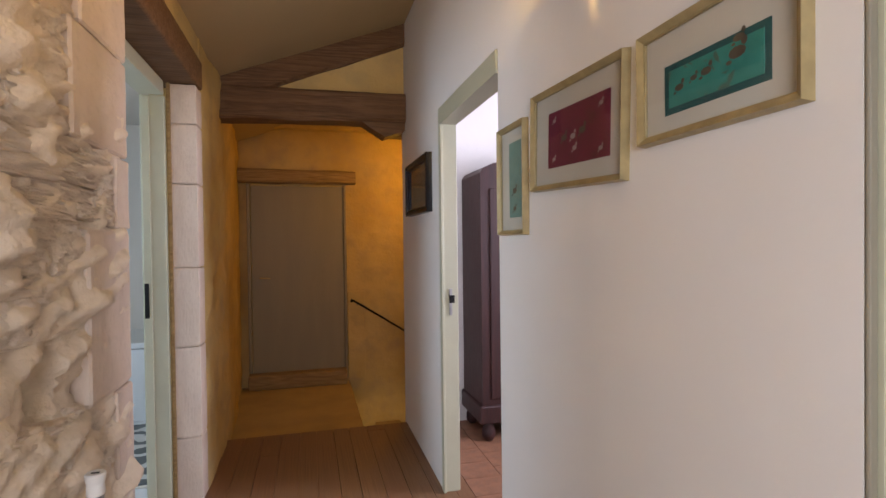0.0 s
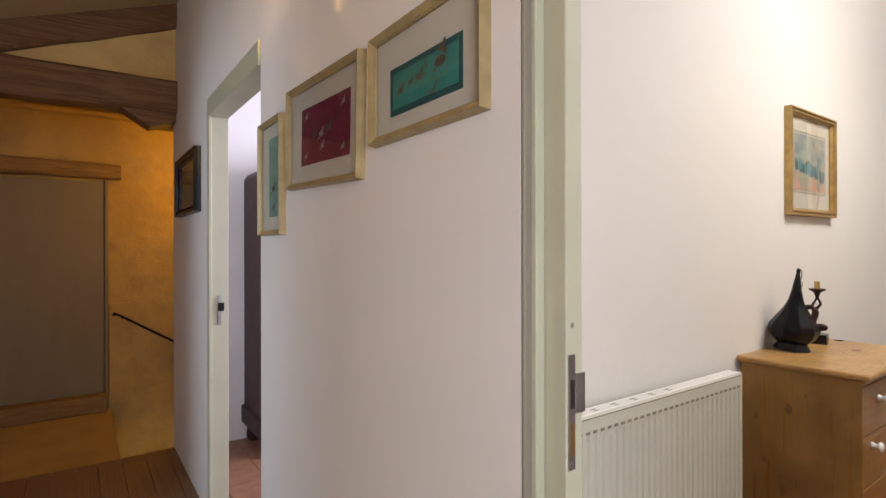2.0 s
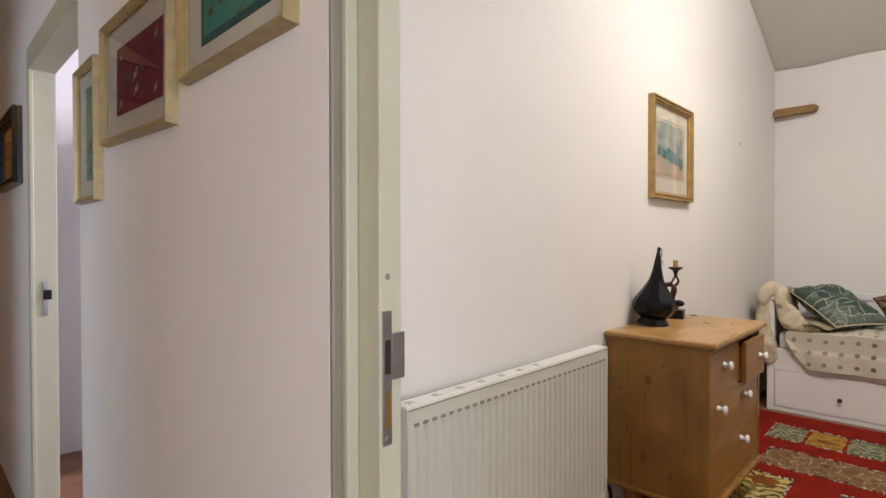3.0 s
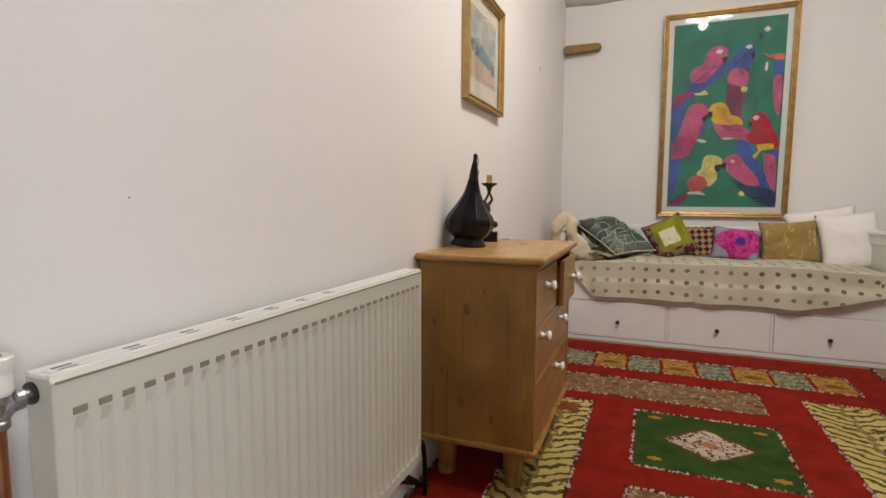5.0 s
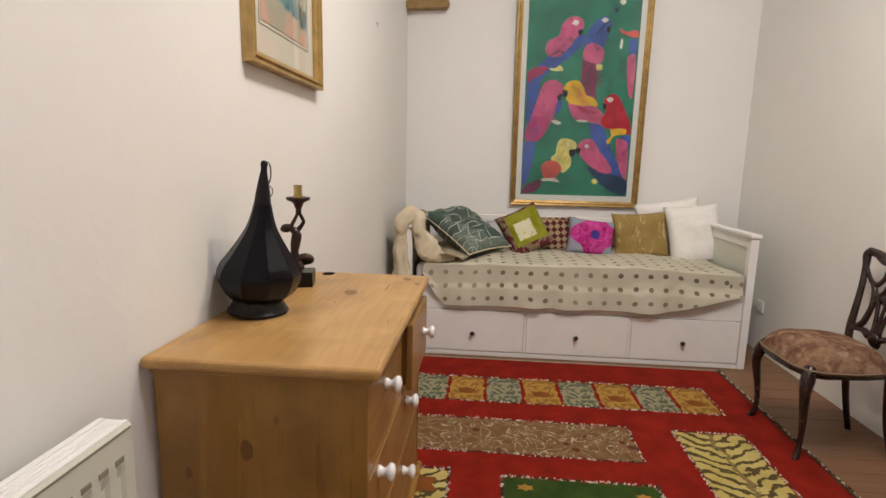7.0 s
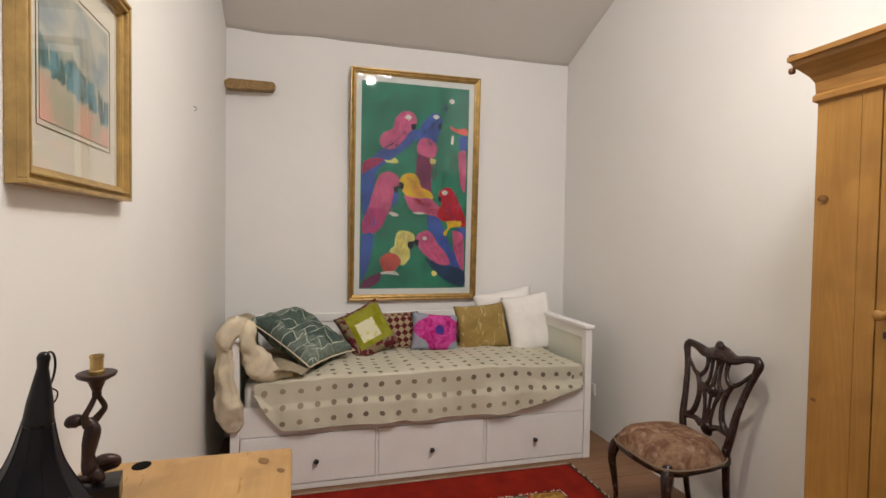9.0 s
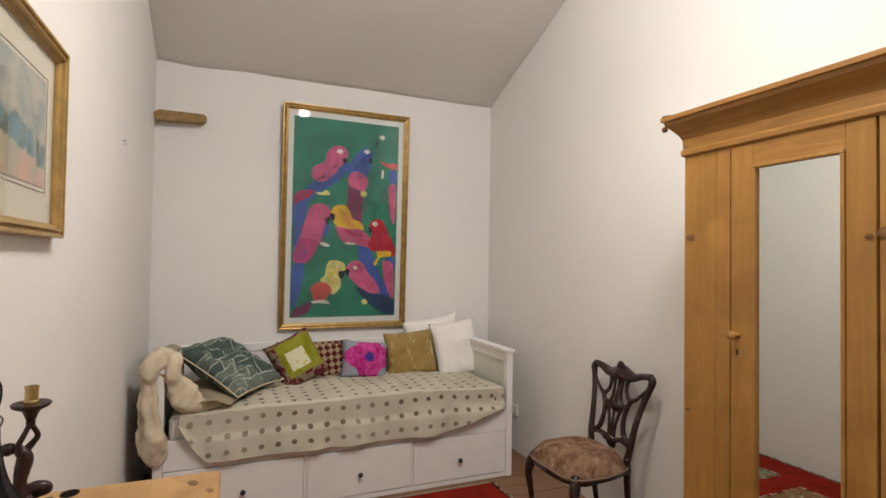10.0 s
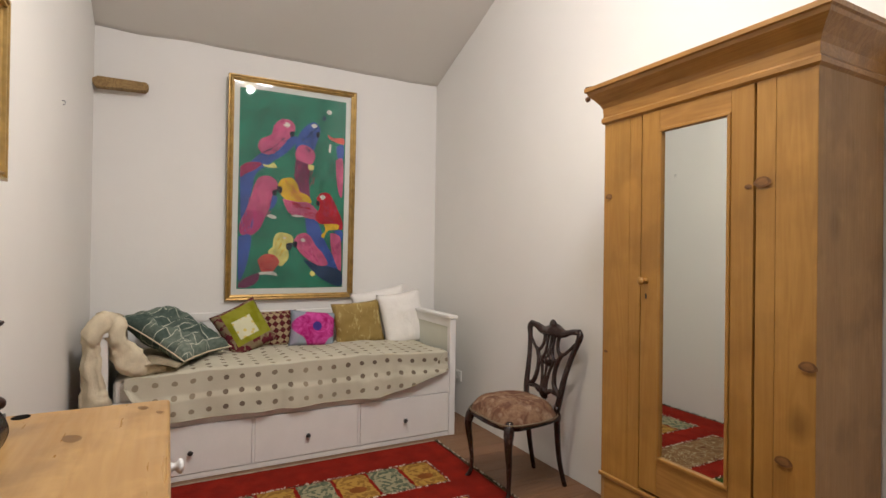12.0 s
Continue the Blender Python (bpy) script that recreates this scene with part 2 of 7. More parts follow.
def mirror_mat():
    g = Graph("old_mirror", 0.02, 1.0)
    return g.done((0.80, 0.84, 0.80))


MIRROR = mirror_mat()


def glow(name, colour, strength):
    g = Graph(name)
    g.b.inputs["Emission Color"].default_value = (*colour, 1)
    g.b.inputs["Emission Strength"].default_value = strength
    return g.done(colour)


BULB = glow("lit_bulb", (1.0, 0.82, 0.55), 9)
SHADEGLOW = glow("lit_glass_shade", (1.0, 0.80, 0.5), 0.8)


def wool(name, colour, deep=0.35):
    g = Graph(name, 1.0, 0, 0.1)
    a, b = g.noise(9, 3), g.noise(220, 3)
    c = g.mix(g.ramp(a, 0.3, 0.7), shade(colour, 0.72), shade(colour, 1.1))
    c = g.mix(g.ramp(b, 0.35, 0.7, 0, deep), c, shade(colour, 0.35))
    g.bump(b, 1.0, 0.006)
    return g.done(c)


RED = wool("red_wool", (0.27, 0.017, 0.008))
REDDARK = wool("dark_red_wool", (0.16, 0.012, 0.014))
GREENW = wool("green_wool", (0.050, 0.095, 0.018))
BROWNW = wool("brown_wool", (0.14, 0.085, 0.042))
YELLOWW = wool("straw_wool", (0.52, 0.41, 0.13))
ORANGEW = wool("orange_wool", (0.50, 0.25, 0.05))
SAGEW = wool("sage_wool", (0.25, 0.27, 0.19))
TAUPEW = wool("oat_wool", (0.42, 0.34, 0.26))
RUSTW = wool("rust_wool", (0.26, 0.085, 0.02))
BLACKW = wool("black_wool", (0.035, 0.028, 0.022))


def fleck(name, light, dark, scale):
    g = Graph(name, 1.0, 0, 0.1)
    v = g.cells(scale, out="Color")
    f = g.ramp(g.xyz(v)[0], 0.42, 0.58)
    c = g.mix(f, light, dark)
    g.bump(g.noise(220, 3), 1.0, 0.006)
    return g.done(c)


TUFT = fleck("black_white_tufts", (0.62, 0.57, 0.46), (0.05, 0.04, 0.03), 60)
SAGEPANEL = fleck("sage_panel_wool", (0.31, 0.28, 0.17), (0.10, 0.12, 0.075), 55)
GOLDPANEL = fleck("gold_panel_wool", (0.42, 0.24, 0.05), (0.26, 0.13, 0.028), 48)


def scroll():
    g = Graph("scrolled_brown_wool", 1.0, 0, 0.1)
    n = g.noise(13, 1, distortion=1.5)
    line = g.math("ABSOLUTE", g.math("SUBTRACT", n, 0.5))
    c = g.mix(g.ramp(g.noise(20, 3), 0.35, 0.65), (0.16, 0.085, 0.035), (0.23, 0.13, 0.06))
    c = g.mix(g.ramp(line, 0.008, 0.022, 0.9, 0), c, (0.48, 0.42, 0.27))
    c = g.mix(g.ramp(g.cells(11), 0.16, 0.22, 0.8, 0), c, (0.10, 0.02, 0.012))
    g.bump(g.noise(220, 3), 1.0, 0.006)
    return g.done(c)


def chevron():
    g = Graph("chevron_straw_wool", 1.0, 0, 0.1)
    x, y, _ = g.xyz(g.map((1, 1, 1)))
    w = g.math("MULTIPLY", g.math("SUBTRACT", g.noise(11, 3), 0.5), 0.12)
    lean = g.math("MULTIPLY", g.math("ABSOLUTE", y), -0.62)
    s = g.math("FRACT", g.math("MULTIPLY", g.math("ADD", g.math("ADD", x, lean), w), 16.0))
    stripe = g.ramp(g.math("ADD", s, g.math("MULTIPLY", g.math("SUBTRACT", g.noise(38, 3), 0.5), 0.9)), 0.60, 0.68)
    side = g.ramp(g.math("ABSOLUTE", g.math("ADD", y, w)), 0.006, 0.012)
    c = g.mix(g.ramp(g.noise(6, 3), 0.3, 0.7), (0.44, 0.34, 0.09), (0.58, 0.47, 0.17))
    c = g.mix(stripe, c, (0.09, 0.065, 0.025))
    c = g.mix(side, (0.22, 0.16, 0.06), c)
    g.bump(g.noise(220, 3), 1.0, 0.006)
    return g.done(c)


def medallion():
    g = Graph("medallion_wool", 1.0, 0, 0.1)
    x, y, _ = g.xyz()
    wob = g.math("MULTIPLY", g.math("SUBTRACT", g.noise(30, 2), 0.5), 0.05)
    d = g.math("ADD", g.math("ADD", g.math("MULTIPLY", g.math("ABSOLUTE", x), 1.15), g.math("ABSOLUTE", y)), wob)
    k = g.math("ABSOLUTE", g.math("SUBTRACT", g.noise(24, 1, distortion=1.0), 0.5))
    inner = g.mix(g.ramp(k, 0.035, 0.06), (0.10, 0.035, 0.028), (0.50, 0.40, 0.31))
    inner = g.mix(g.ramp(d, 0.035, 0.045), (0.40, 0.14, 0.05), inner)
    c = g.mix(g.ramp(d, 0.165, 0.175), inner, (0.10, 0.045, 0.015))
    c = g.mix(g.ramp(d, 0.18, 0.20), c, g.mix(g.ramp(g.noise(9, 3), 0.3, 0.7), (0.022, 0.048, 0.009), (0.045, 0.082, 0.016)))
    g.bump(g.noise(220, 3), 1.0, 0.006)
    return g.done(c)


SCROLL, CHEVRON, MEDALLION = scroll(), chevron(), medallion()


def dotted():
    """Cream cotton with woven brown spots; the map is the cloth's own."""
    g = Graph("spotted_cotton", 0.95, 0, 0.15)
    uv = g.t.nodes.new("ShaderNodeUVMap").outputs[0]
    x, y, _ = g.xyz(uv)
    fx = g.math("SUBTRACT", g.math("FRACT", g.math("DIVIDE", x, 0.088)), 0.5)
    fy = g.math("SUBTRACT", g.math("FRACT", g.math("DIVIDE", y, 0.080)), 0.5)
    r = g.math("SQRT", g.math("ADD", g.math("MULTIPLY", fx, fx), g.math("MULTIPLY", fy, fy)))
    r = g.math("ADD", r, g.math("MULTIPLY", g.math("SUBTRACT", g.noise(90, 2), 0.5), 0.05))
    c = g.mix(g.ramp(g.noise(5, 4), 0.3, 0.7), (0.47, 0.435, 0.33), (0.55, 0.515, 0.405))
    spot = g.mix(g.ramp(g.noise(2.5, 2), 0.4, 0.6), (0.15, 0.115, 0.085), (0.29, 0.24, 0.17))
    c = g.mix(g.ramp(r, 0.155, 0.19, 1, 0), c, spot)
    g.bump(g.noise(240, 3), 0.25, 0.004)
    return g.done(c)


DOTTED = dotted()


def patchwork():
    g = Graph("green_patchwork", 0.95, 0, 0.1)
    vec = g.mix(0.06, g.map((1, 1, 1), turn=(0, 0, 8)), g.noise(7, 2, out=1))
    layers = []
    for scale, width, height, at in ((1.0, 0.085, 0.052, (0.01, 0.0, 0)), (1.0, 0.16, 0.11, (0.05, 0.03, 0))):
        n = g.t.nodes.new("ShaderNodeTexBrick")
        n.offset, n.squash = 0.37, 1.35
        g.put(n.inputs["Vector"], g.map((1, 1, 1), at, vec=vec))
        for k, v in (("Scale", scale), ("Mortar Size", 0.0026), ("Brick Width", width), ("Row Height", height), ("Mortar Smooth", 0.1)):
            n.inputs[k].default_value = v
        n.inputs["Color1"].default_value, n.inputs["Color2"].default_value, n.inputs["Mortar"].default_value = (0.06, 0.090, 0.075, 1), (0.20, 0.235, 0.19, 1), (0.50, 0.52, 0.42, 1)
        layers.append(n.outputs[0])
    c = g.mix(g.ramp(g.noise(5, 2), 0.45, 0.55), layers[0], layers[1])
    c = g.mix(g.ramp(g.noise(45, 3), 0.4, 0.7, 0, 0.45), c, (0.03, 0.05, 0.045))
    g.bump(g.noise(120, 3), 0.5, 0.006)
    return g.done(c)


def olive():
    g = Graph("olive_patch_cushion", 0.95, 0, 0.1)
    x, y, _ = g.xyz()
    m = g.math("MAXIMUM", g.math("ABSOLUTE", x), g.math("ABSOLUTE", y))
    k = g.cells(42, out="Color")
    border = g.mix(g.ramp(g.xyz(k)[0], 0.4, 0.6), (0.22, 0.17, 0.10), (0.12, 0.022, 0.030))
    c = g.mix(g.ramp(g.noise(14, 3), 0.4, 0.6), (0.20, 0.20, 0.012), (0.26, 0.26, 0.030))
    mid = g.mix(g.ramp(g.cells(30), 0.25, 0.4), (0.60, 0.48, 0.14), (0.62, 0.60, 0.42))
    c = g.mix(g.ramp(m, 0.062, 0.066), mid, c)
    c = g.mix(g.ramp(g.math("SUBTRACT", g.math("MAXIMUM", g.math("ABSOLUTE", g.math("SUBTRACT", x, 0.02)), g.math("ABSOLUTE", g.math("SUBTRACT", y, 0.02))), 0.118), 0.0, 0.003), c, border)
    g.bump(g.noise(150, 3), 0.4, 0.005)
    return g.done(c)


def kilim():
    g = Graph("maroon_check_cushion", 0.95, 0, 0.1)
    x, y, _ = g.xyz(g.map((1, 1, 1), turn=(0, 0, 45)))
    n = g.t.nodes.new("ShaderNodeTexChecker")
    g.put(n.inputs[0], g.map((1, 1, 1), turn=(0, 0, 40)))
    n.inputs["Scale"].default_value = 30
    c = g.mix(n.outputs[1], (0.10, 0.020, 0.022), (0.36, 0.27, 0.16))
    g.bump(g.noise(150, 3), 0.4, 0.005)
    return g.done(c)


def flower():
    g = Graph("magenta_flower_cushion", 0.9, 0, 0.2)
    x, y, _ = g.xyz(g.map((1, 1, 1), (-0.02, -0.015, 0)))
    r = g.math("SQRT", g.math("ADD", g.math("MULTIPLY", x, x), g.math("MULTIPLY", y, y)))
    a = g.math("ARCTAN2", y, x)
    petal = g.math("ADD", 0.150, g.math("MULTIPLY", g.math("COSINE", g.math("MULTIPLY", a, 4.0)), 0.026))
    d = g.math("SUBTRACT", r, petal)
    vein = g.ramp(g.noise(16, 3, distortion=1.5), 0.35, 0.65, -1, 1)
    pink = g.mix(g.ramp(vein, -1, 1), (0.34, 0.010, 0.13), (0.55, 0.07, 0.30))
    grey = g.mix(g.ramp(g.noise(8, 3), 0.4, 0.6), (0.30, 0.29, 0.36), (0.26, 0.32, 0.36))
    c = g.mix(g.ramp(d, -0.006, 0.004), pink, grey)
    c = g.mix(g.ramp(r, 0.030, 0.036), (0.06, 0.035, 0.22), c)
    g.bump(g.noise(150, 3), 0.3, 0.005)
    return g.done(c)


def mustard():
    g = Graph("gold_embroidered_cushion", 0.7, 0, 0.4)
    vec = g.map((1, 0.35, 1))
    n = g.noise(30, 4, vec, distortion=1.0)
    c = g.mix(g.ramp(g.noise(5, 3), 0.3, 0.7), (0.24, 0.155, 0.035), (0.33, 0.225, 0.065))
    c = g.mix(g.ramp(n, 0.56, 0.64, 0, 0.75), c, (0.52, 0.42, 0.18))
    g.bump(g.math("ADD", n, g.noise(160, 3)), 0.5, 0.006)
    return g.done(c)


def tapestry():
    g = Graph("rose_tapestry", 0.95, 0, 0.1)
    k = g.cells(17, "SMOOTH_F1", g.mix(0.08, g.obj, g.noise(12, 2, out=1)))
    n = g.noise(16, 4, distortion=1.0)
    c = g.mix(g.ramp(n, 0.38, 0.60), (0.14, 0.065, 0.040), (0.27, 0.165, 0.098))
    c = g.mix(g.ramp(k, 0.16, 0.30, 0.6, 0), c, (0.40, 0.28, 0.19))
    c = g.mix(g.ramp(g.noise(70, 3), 0.4, 0.65, 0, 0.4), c, (0.12, 0.06, 0.04))
    g.bump(g.noise(160, 3), 0.5, 0.005)
    return g.done(c)


PATCHWORK, OLIVE, KILIM, FLOWER, MUSTARD, TAPESTRY = patchwork(), olive(), kilim(), flower(), mustard(), tapestry()


def watercolour():
    g = Graph("seaside_watercolour", 0.9)
    x, _, z = g.xyz()
    n = g.noise(9, 4, distortion=1.5)
    h = g.math("ADD", g.math("ADD", z, g.math("MULTIPLY", x, 0.12)), g.math("MULTIPLY", g.math("SUBTRACT", n, 0.5), 0.10))
    sky = g.mix(g.ramp(g.noise(5, 4, distortion=2), 0.40, 0.62), (0.43, 0.41, 0.32), (0.24, 0.28, 0.28))
    sky = g.mix(g.ramp(g.noise(7, 3, g.map((1, 1, 2.5), (4, 0, 1))), 0.55, 0.7, 0, 0.8), sky, (0.50, 0.47, 0.37))
    sea = g.mix(g.ramp(g.noise(20, 4, g.map((1, 1, 0.7))), 0.42, 0.58), (0.055, 0.10, 0.10), (0.12, 0.26, 0.30))
    sea = g.mix(g.ramp(g.noise(34, 3, g.map((1, 1, 0.3), (2, 0, 5))), 0.56, 0.62, 0, 0.8), sea, (0.42, 0.40, 0.28))
    c = g.mix(g.ramp(h, -0.012, 0.006), (0.44, 0.40, 0.30), sky)
    c = g.mix(g.ramp(g.math("ABSOLUTE", g.math("ADD", h, 0.030)), 0.022, 0.034, 0.9, 0), c, sea)
    c = g.mix(g.ramp(h, -0.075, -0.058, 0.9, 0), c, g.mix(g.ramp(g.noise(8, 3), 0.45, 0.6), (0.60, 0.35, 0.26), (0.40, 0.36, 0.26)))
    return g.done(c)


def silk(name, ground, rim, dark):
    g = Graph(name, 0.75)
    c = g.mix(g.ramp(g.noise(40, 3), 0.3, 0.7), shade(ground, 0.8), ground)
    c = g.mix(g.ramp(g.noise(22, 4, distortion=1.5), 0.60, 0.68, 0, 0.7), c, dark)
    return g.done(c)


SEA = watercolour()
GREENSILK = silk("green_silk", (0.045, 0.27, 0.21), None, (0.10, 0.10, 0.06))
GREENRIM = silk("dark_green_rim", (0.020, 0.10, 0.09), None, (0.02, 0.05, 0.05))
REDSILK = silk("crimson_silk", (0.20, 0.018, 0.045), None, (0.10, 0.012, 0.02))
PALEGREENSILK = silk("grey_green_silk", (0.22, 0.36, 0.28), None, (0.18, 0.22, 0.17))
DIMPRINT = silk("dim_brown_print", (0.15, 0.12, 0.08), None, (0.05, 0.04, 0.03))


def ink(name, colour):
    g = Graph(name, 0.6)
    n, m = g.noise(7, 5, distortion=0.6), g.noise(26, 5, g.map((1, 1, 0.4), turn=(0, 28, 0)), distortion=0.4)
    c = g.mix(g.ramp(n, 0.35, 0.65), shade(colour, 0.72), shade(colour, 1.12))
    c = g.mix(g.ramp(m, 0.5, 0.68, 0, 0.45), c, shade(colour, 0.5))
    return g.done(c)


INKS = {
    "green": ink("jade_ink", (0.022, 0.23, 0.14)), "pink": ink("rose_ink", (0.60, 0.125, 0.25)), "blue": ink("blue_ink", (0.055, 0.12, 0.40)),
    "red": ink("scarlet_ink", (0.50, 0.010, 0.030)), "yellow": ink("yellow_ink", (0.72, 0.48, 0.030)), "lemon": ink("lemon_ink", (0.70, 0.66, 0.22)),
    "plum": ink("plum_ink", (0.20, 0.045, 0.11)), "navy": ink("navy_ink", (0.02, 0.06, 0.13)), "white": ink("white_ink", (0.75, 0.75, 0.66)),
    "magenta": ink("magenta_ink", (0.50, 0.06, 0.20)), "coral": ink("coral_ink", (0.62, 0.13, 0.10)), "black": ink("black_ink", (0.015, 0.02, 0.03)), "crimson": ink("crimson_ink", (0.42, 0.04, 0.12)),
}


# ---- builders ----
def mesh_of(name, bm, mat, smooth=False):
    me = bpy.data.meshes.new(name)
    bm.normal_update()
    if smooth:
        for f in bm.faces:
            f.smooth = True
    bm.to_mesh(me)
    bm.free()
    me.materials.append(mat)
    return me


def part(name, bm, mat, parent=None, label="", kind="", smooth=False):
    ob = new(name, mesh_of(name, bm, mat, smooth))
    ob.parent = parent
    return tagged(ob, label=label, kind=kind)


def moved(ob, x, y, z, rx=0, ry=0, rz=0):
    ob.matrix_basis = pose(x, y, z, rx, ry, rz)
    return ob


def thing(name, place, turn, label, category, group=""):
    ob = new(name)
    ob.empty_display_size = 0.1
    ob.matrix_basis = pose(*place, 0, 0, turn)
    return tagged(ob, label, category, group)


def structure(name, bm, mat, smooth=False, label=""):
    return tagged(part(name, bm, mat, smooth=smooth), kind="structure", label=label)


def add_box(bm, x0, x1, y0, y1, z0, z1, bevel=0.0, segments=2):
    made = bmesh.ops.create_cube(bm, size=1.0)["verts"]
    for v in made:
        v.co = Vector(((x0 + x1) / 2 + v.co.x * (x1 - x0), (y0 + y1) / 2 + v.co.y * (y1 - y0), (z0 + z1) / 2 + v.co.z * (z1 - z0)))
    if bevel:
        edges = list({e for v in made for e in v.link_edges})
        bmesh.ops.bevel(bm, geom=edges, offset=bevel, segments=segments, affect="EDGES", profile=0.5)
    return bm


def box(x0, x1, y0, y1, z0, z1, bevel=0.0, segments=2):
    return add_box(bmesh.new(), x0, x1, y0, y1, z0, z1, bevel, segments)


def prism(points, axis, a, b, bm=None):
    """A polygon pushed out: (y, z) along x, (x, z) along y, (x, y) along z."""
    bm = bm or bmesh.new()
    at = {"x": lambda u, v, w: (w, u, v), "y": lambda u, v, w: (u, w, v), "z": lambda u, v, w: (u, v, w)}[axis]
    lo = [bm.verts.new(at(u, v, a)) for u, v in points]
    hi = [bm.verts.new(at(u, v, b)) for u, v in points]
    fs = [bm.faces.new(lo), bm.faces.new(hi)]
    for i in range(len(points)):
        j = (i + 1) % len(points)
        fs.append(bm.faces.new((lo[i], lo[j], hi[j], hi[i])))
    bmesh.ops.recalc_face_normals(bm, faces=fs)
    return bm


def lathe(profile, sides=24, bm=None, lobes=0, depth=0.0):
    """Turns (radius, height) pairs round z; lobes flute the sides."""
    bm = bm or bmesh.new()
    rings = []
    for r, z in profile:
        ring = []
        for i in range(sides):
            a = 2 * math.pi * i / sides
            k = 1 - depth * abs(math.sin(lobes * a / 2)) ** 0.5 if lobes else 1
            ring.append(bm.verts.new((max(r, 1e-4) * k * math.cos(a), max(r, 1e-4) * k * math.sin(a), z)))
        rings.append(ring)
    for a, b in zip(rings, rings[1:]):
        for i in range(sides):
            j = (i + 1) % sides
            bm.faces.new((a[i], a[j], b[j], b[i]))
    bm.faces.new(list(reversed(rings[0])))
    bm.faces.new(rings[-1])
    bmesh.ops.recalc_face_normals(bm, faces=bm.faces[:])
    return bm


def smooth_line(points, steps=5):
    """A Catmull-Rom line through (x, y, z, radius) points."""
    p = [Vector(q) for q in points]
    p = [p[0]] + p + [p[-1]]
    out = []
    for i in range(1, len(p) - 2):
        a, b, c, d = p[i - 1], p[i], p[i + 1], p[i + 2]
        for k in range(steps):
            t = k / steps
            out.append(0.5 * ((2 * b) + (c - a) * t + (2 * a - 5 * b + 4 * c - d) * t * t + (3 * b - a - 3 * c + d) * t * t * t))
    out.append(p[-2])
    return out


def tube(points, sides=8, steps=5, bm=None, flat=1.0):
    """A round bar through (x, y, z, radius) points; flat thins it along its second axis."""
    bm = bm or bmesh.new()
    line = smooth_line(points, steps) if steps > 1 else [Vector(q) for q in points]
    rings, side = [], None
    for i, q in enumerate(line):
        a, b = line[max(i - 1, 0)], line[min(i + 1, len(line) - 1)]
        way = (b.to_3d() - a.to_3d()) if (b.to_3d() - a.to_3d()).length > 1e-7 else Vector((0, 0, 1))
        way.normalize()
        if side is None:
            side = way.orthogonal() if abs(way.z) < 0.9 else way.cross(Vector((0, 1, 0)))
        side = (side - way * side.dot(way)).normalized()
        up = way.cross(side)
        rings.append([bm.verts.new(q.to_3d() + side * (math.cos(2 * math.pi * k / sides) * q[3]) + up * (math.sin(2 * math.pi * k / sides) * q[3] * flat)) for k in range(sides)])
    for a, b in zip(rings, rings[1:]):
        for i in range(sides):
            j = (i + 1) % sides
            bm.faces.new((a[i], a[j], b[j], b[i]))
    bm.faces.new(list(reversed(rings[0])))
    bm.faces.new(rings[-1])
    bmesh.ops.recalc_face_normals(bm, faces=bm.faces[:])
    return bm


def sheet(nu, nv, at, thick=0.0):
    """A grid surface from at(u, v), u and v in 0..1, with uv in metres where at gives five numbers."""
    bm = bmesh.new()
    uv = bm.loops.layers.uv.new("cloth")
    vs, st = [], {}
    for i in range(nu + 1):
        for j in range(nv + 1):
            q = at(i / nu, j / nv)
            v = bm.verts.new(q[:3])
            vs.append(v)
            st[v] = q[3:5] if len(q) > 3 else (i / nu, j / nv)
    for i in range(nu):
        for j in range(nv):
            a = i * (nv + 1) + j
            f = bm.faces.new((vs[a], vs[a + nv + 1], vs[a + nv + 2], vs[a + 1]))
            for l in f.loops:
                l[uv].uv = st[l.vert]
    if thick:
        bmesh.ops.solidify(bm, geom=bm.faces[:], thickness=thick)
    return bm


# ---- structure ----
FLOOR_END, HALL_X, PART_X, NORTH, SOUTH, FAR = 3.75, 0.805, 0.945, 1.05, -1.43, 5.70
LEFT = -0.41
structure("floor", box(-3.2, 6.0, -2.9, 3.74, -0.14, -0.022), TERRA)
structure("floor_washroom", box(-3.1, LEFT - 0.24, 1.2, 5.2, -0.021, 0.0), BATH, label="pale washroom floor")
structure("floor_landing", box(-0.9, 0.53, 3.74, 5.62, -0.40, -0.15), PALEFLOOR, label="worn pale stone landing one step down")
bm = bmesh.new()
for i in range(6):
    add_box(bm, 0.80 + 0.27 * i, 0.80 + 0.27 * (i + 1), 3.79, 5.62, -0.9 - 0.18 * (i + 1), -0.45 - 0.18 * (i + 1), 0.008)
structure("stairs", bm, PALEFLOOR, label="worn pale stone stairs going down")
door_top, door_n, door_s = 2.06, 0.530, -0.36
structure("wall_partition", prism([(-2.9, -0.02), (door_s, -0.02), (door_s, door_top), (door_n - 0.020, door_top), (door_n - 0.020, -0.02), (1.79, -0.02), (1.79, 2.015), (2.66, 2.015), (2.66, -0.02), (3.78, -0.02), (3.78, 2.32), (4.20, 2.32), (4.20, 2.87), (-2.9, 2.87)], "x", HALL_X, HALL_X + 0.08), WALL)
gable = [(PART_X - 0.06, -0.02), (FAR, -0.02), (FAR, east_z(FAR) + 0.02), (RIDGE_X, east_z(RIDGE_X) + 0.02), (PART_X - 0.06, west_z(PART_X - 0.06) + 0.02)]
structure("wall_north", prism(gable, "y", NORTH, NORTH + 0.12), WALL)
structure("wall_south", prism(gable, "y", SOUTH - 0.12, SOUTH), WALL)
structure("wall_bedroom", prism(gable, "y", 3.66, 3.78), WALL)
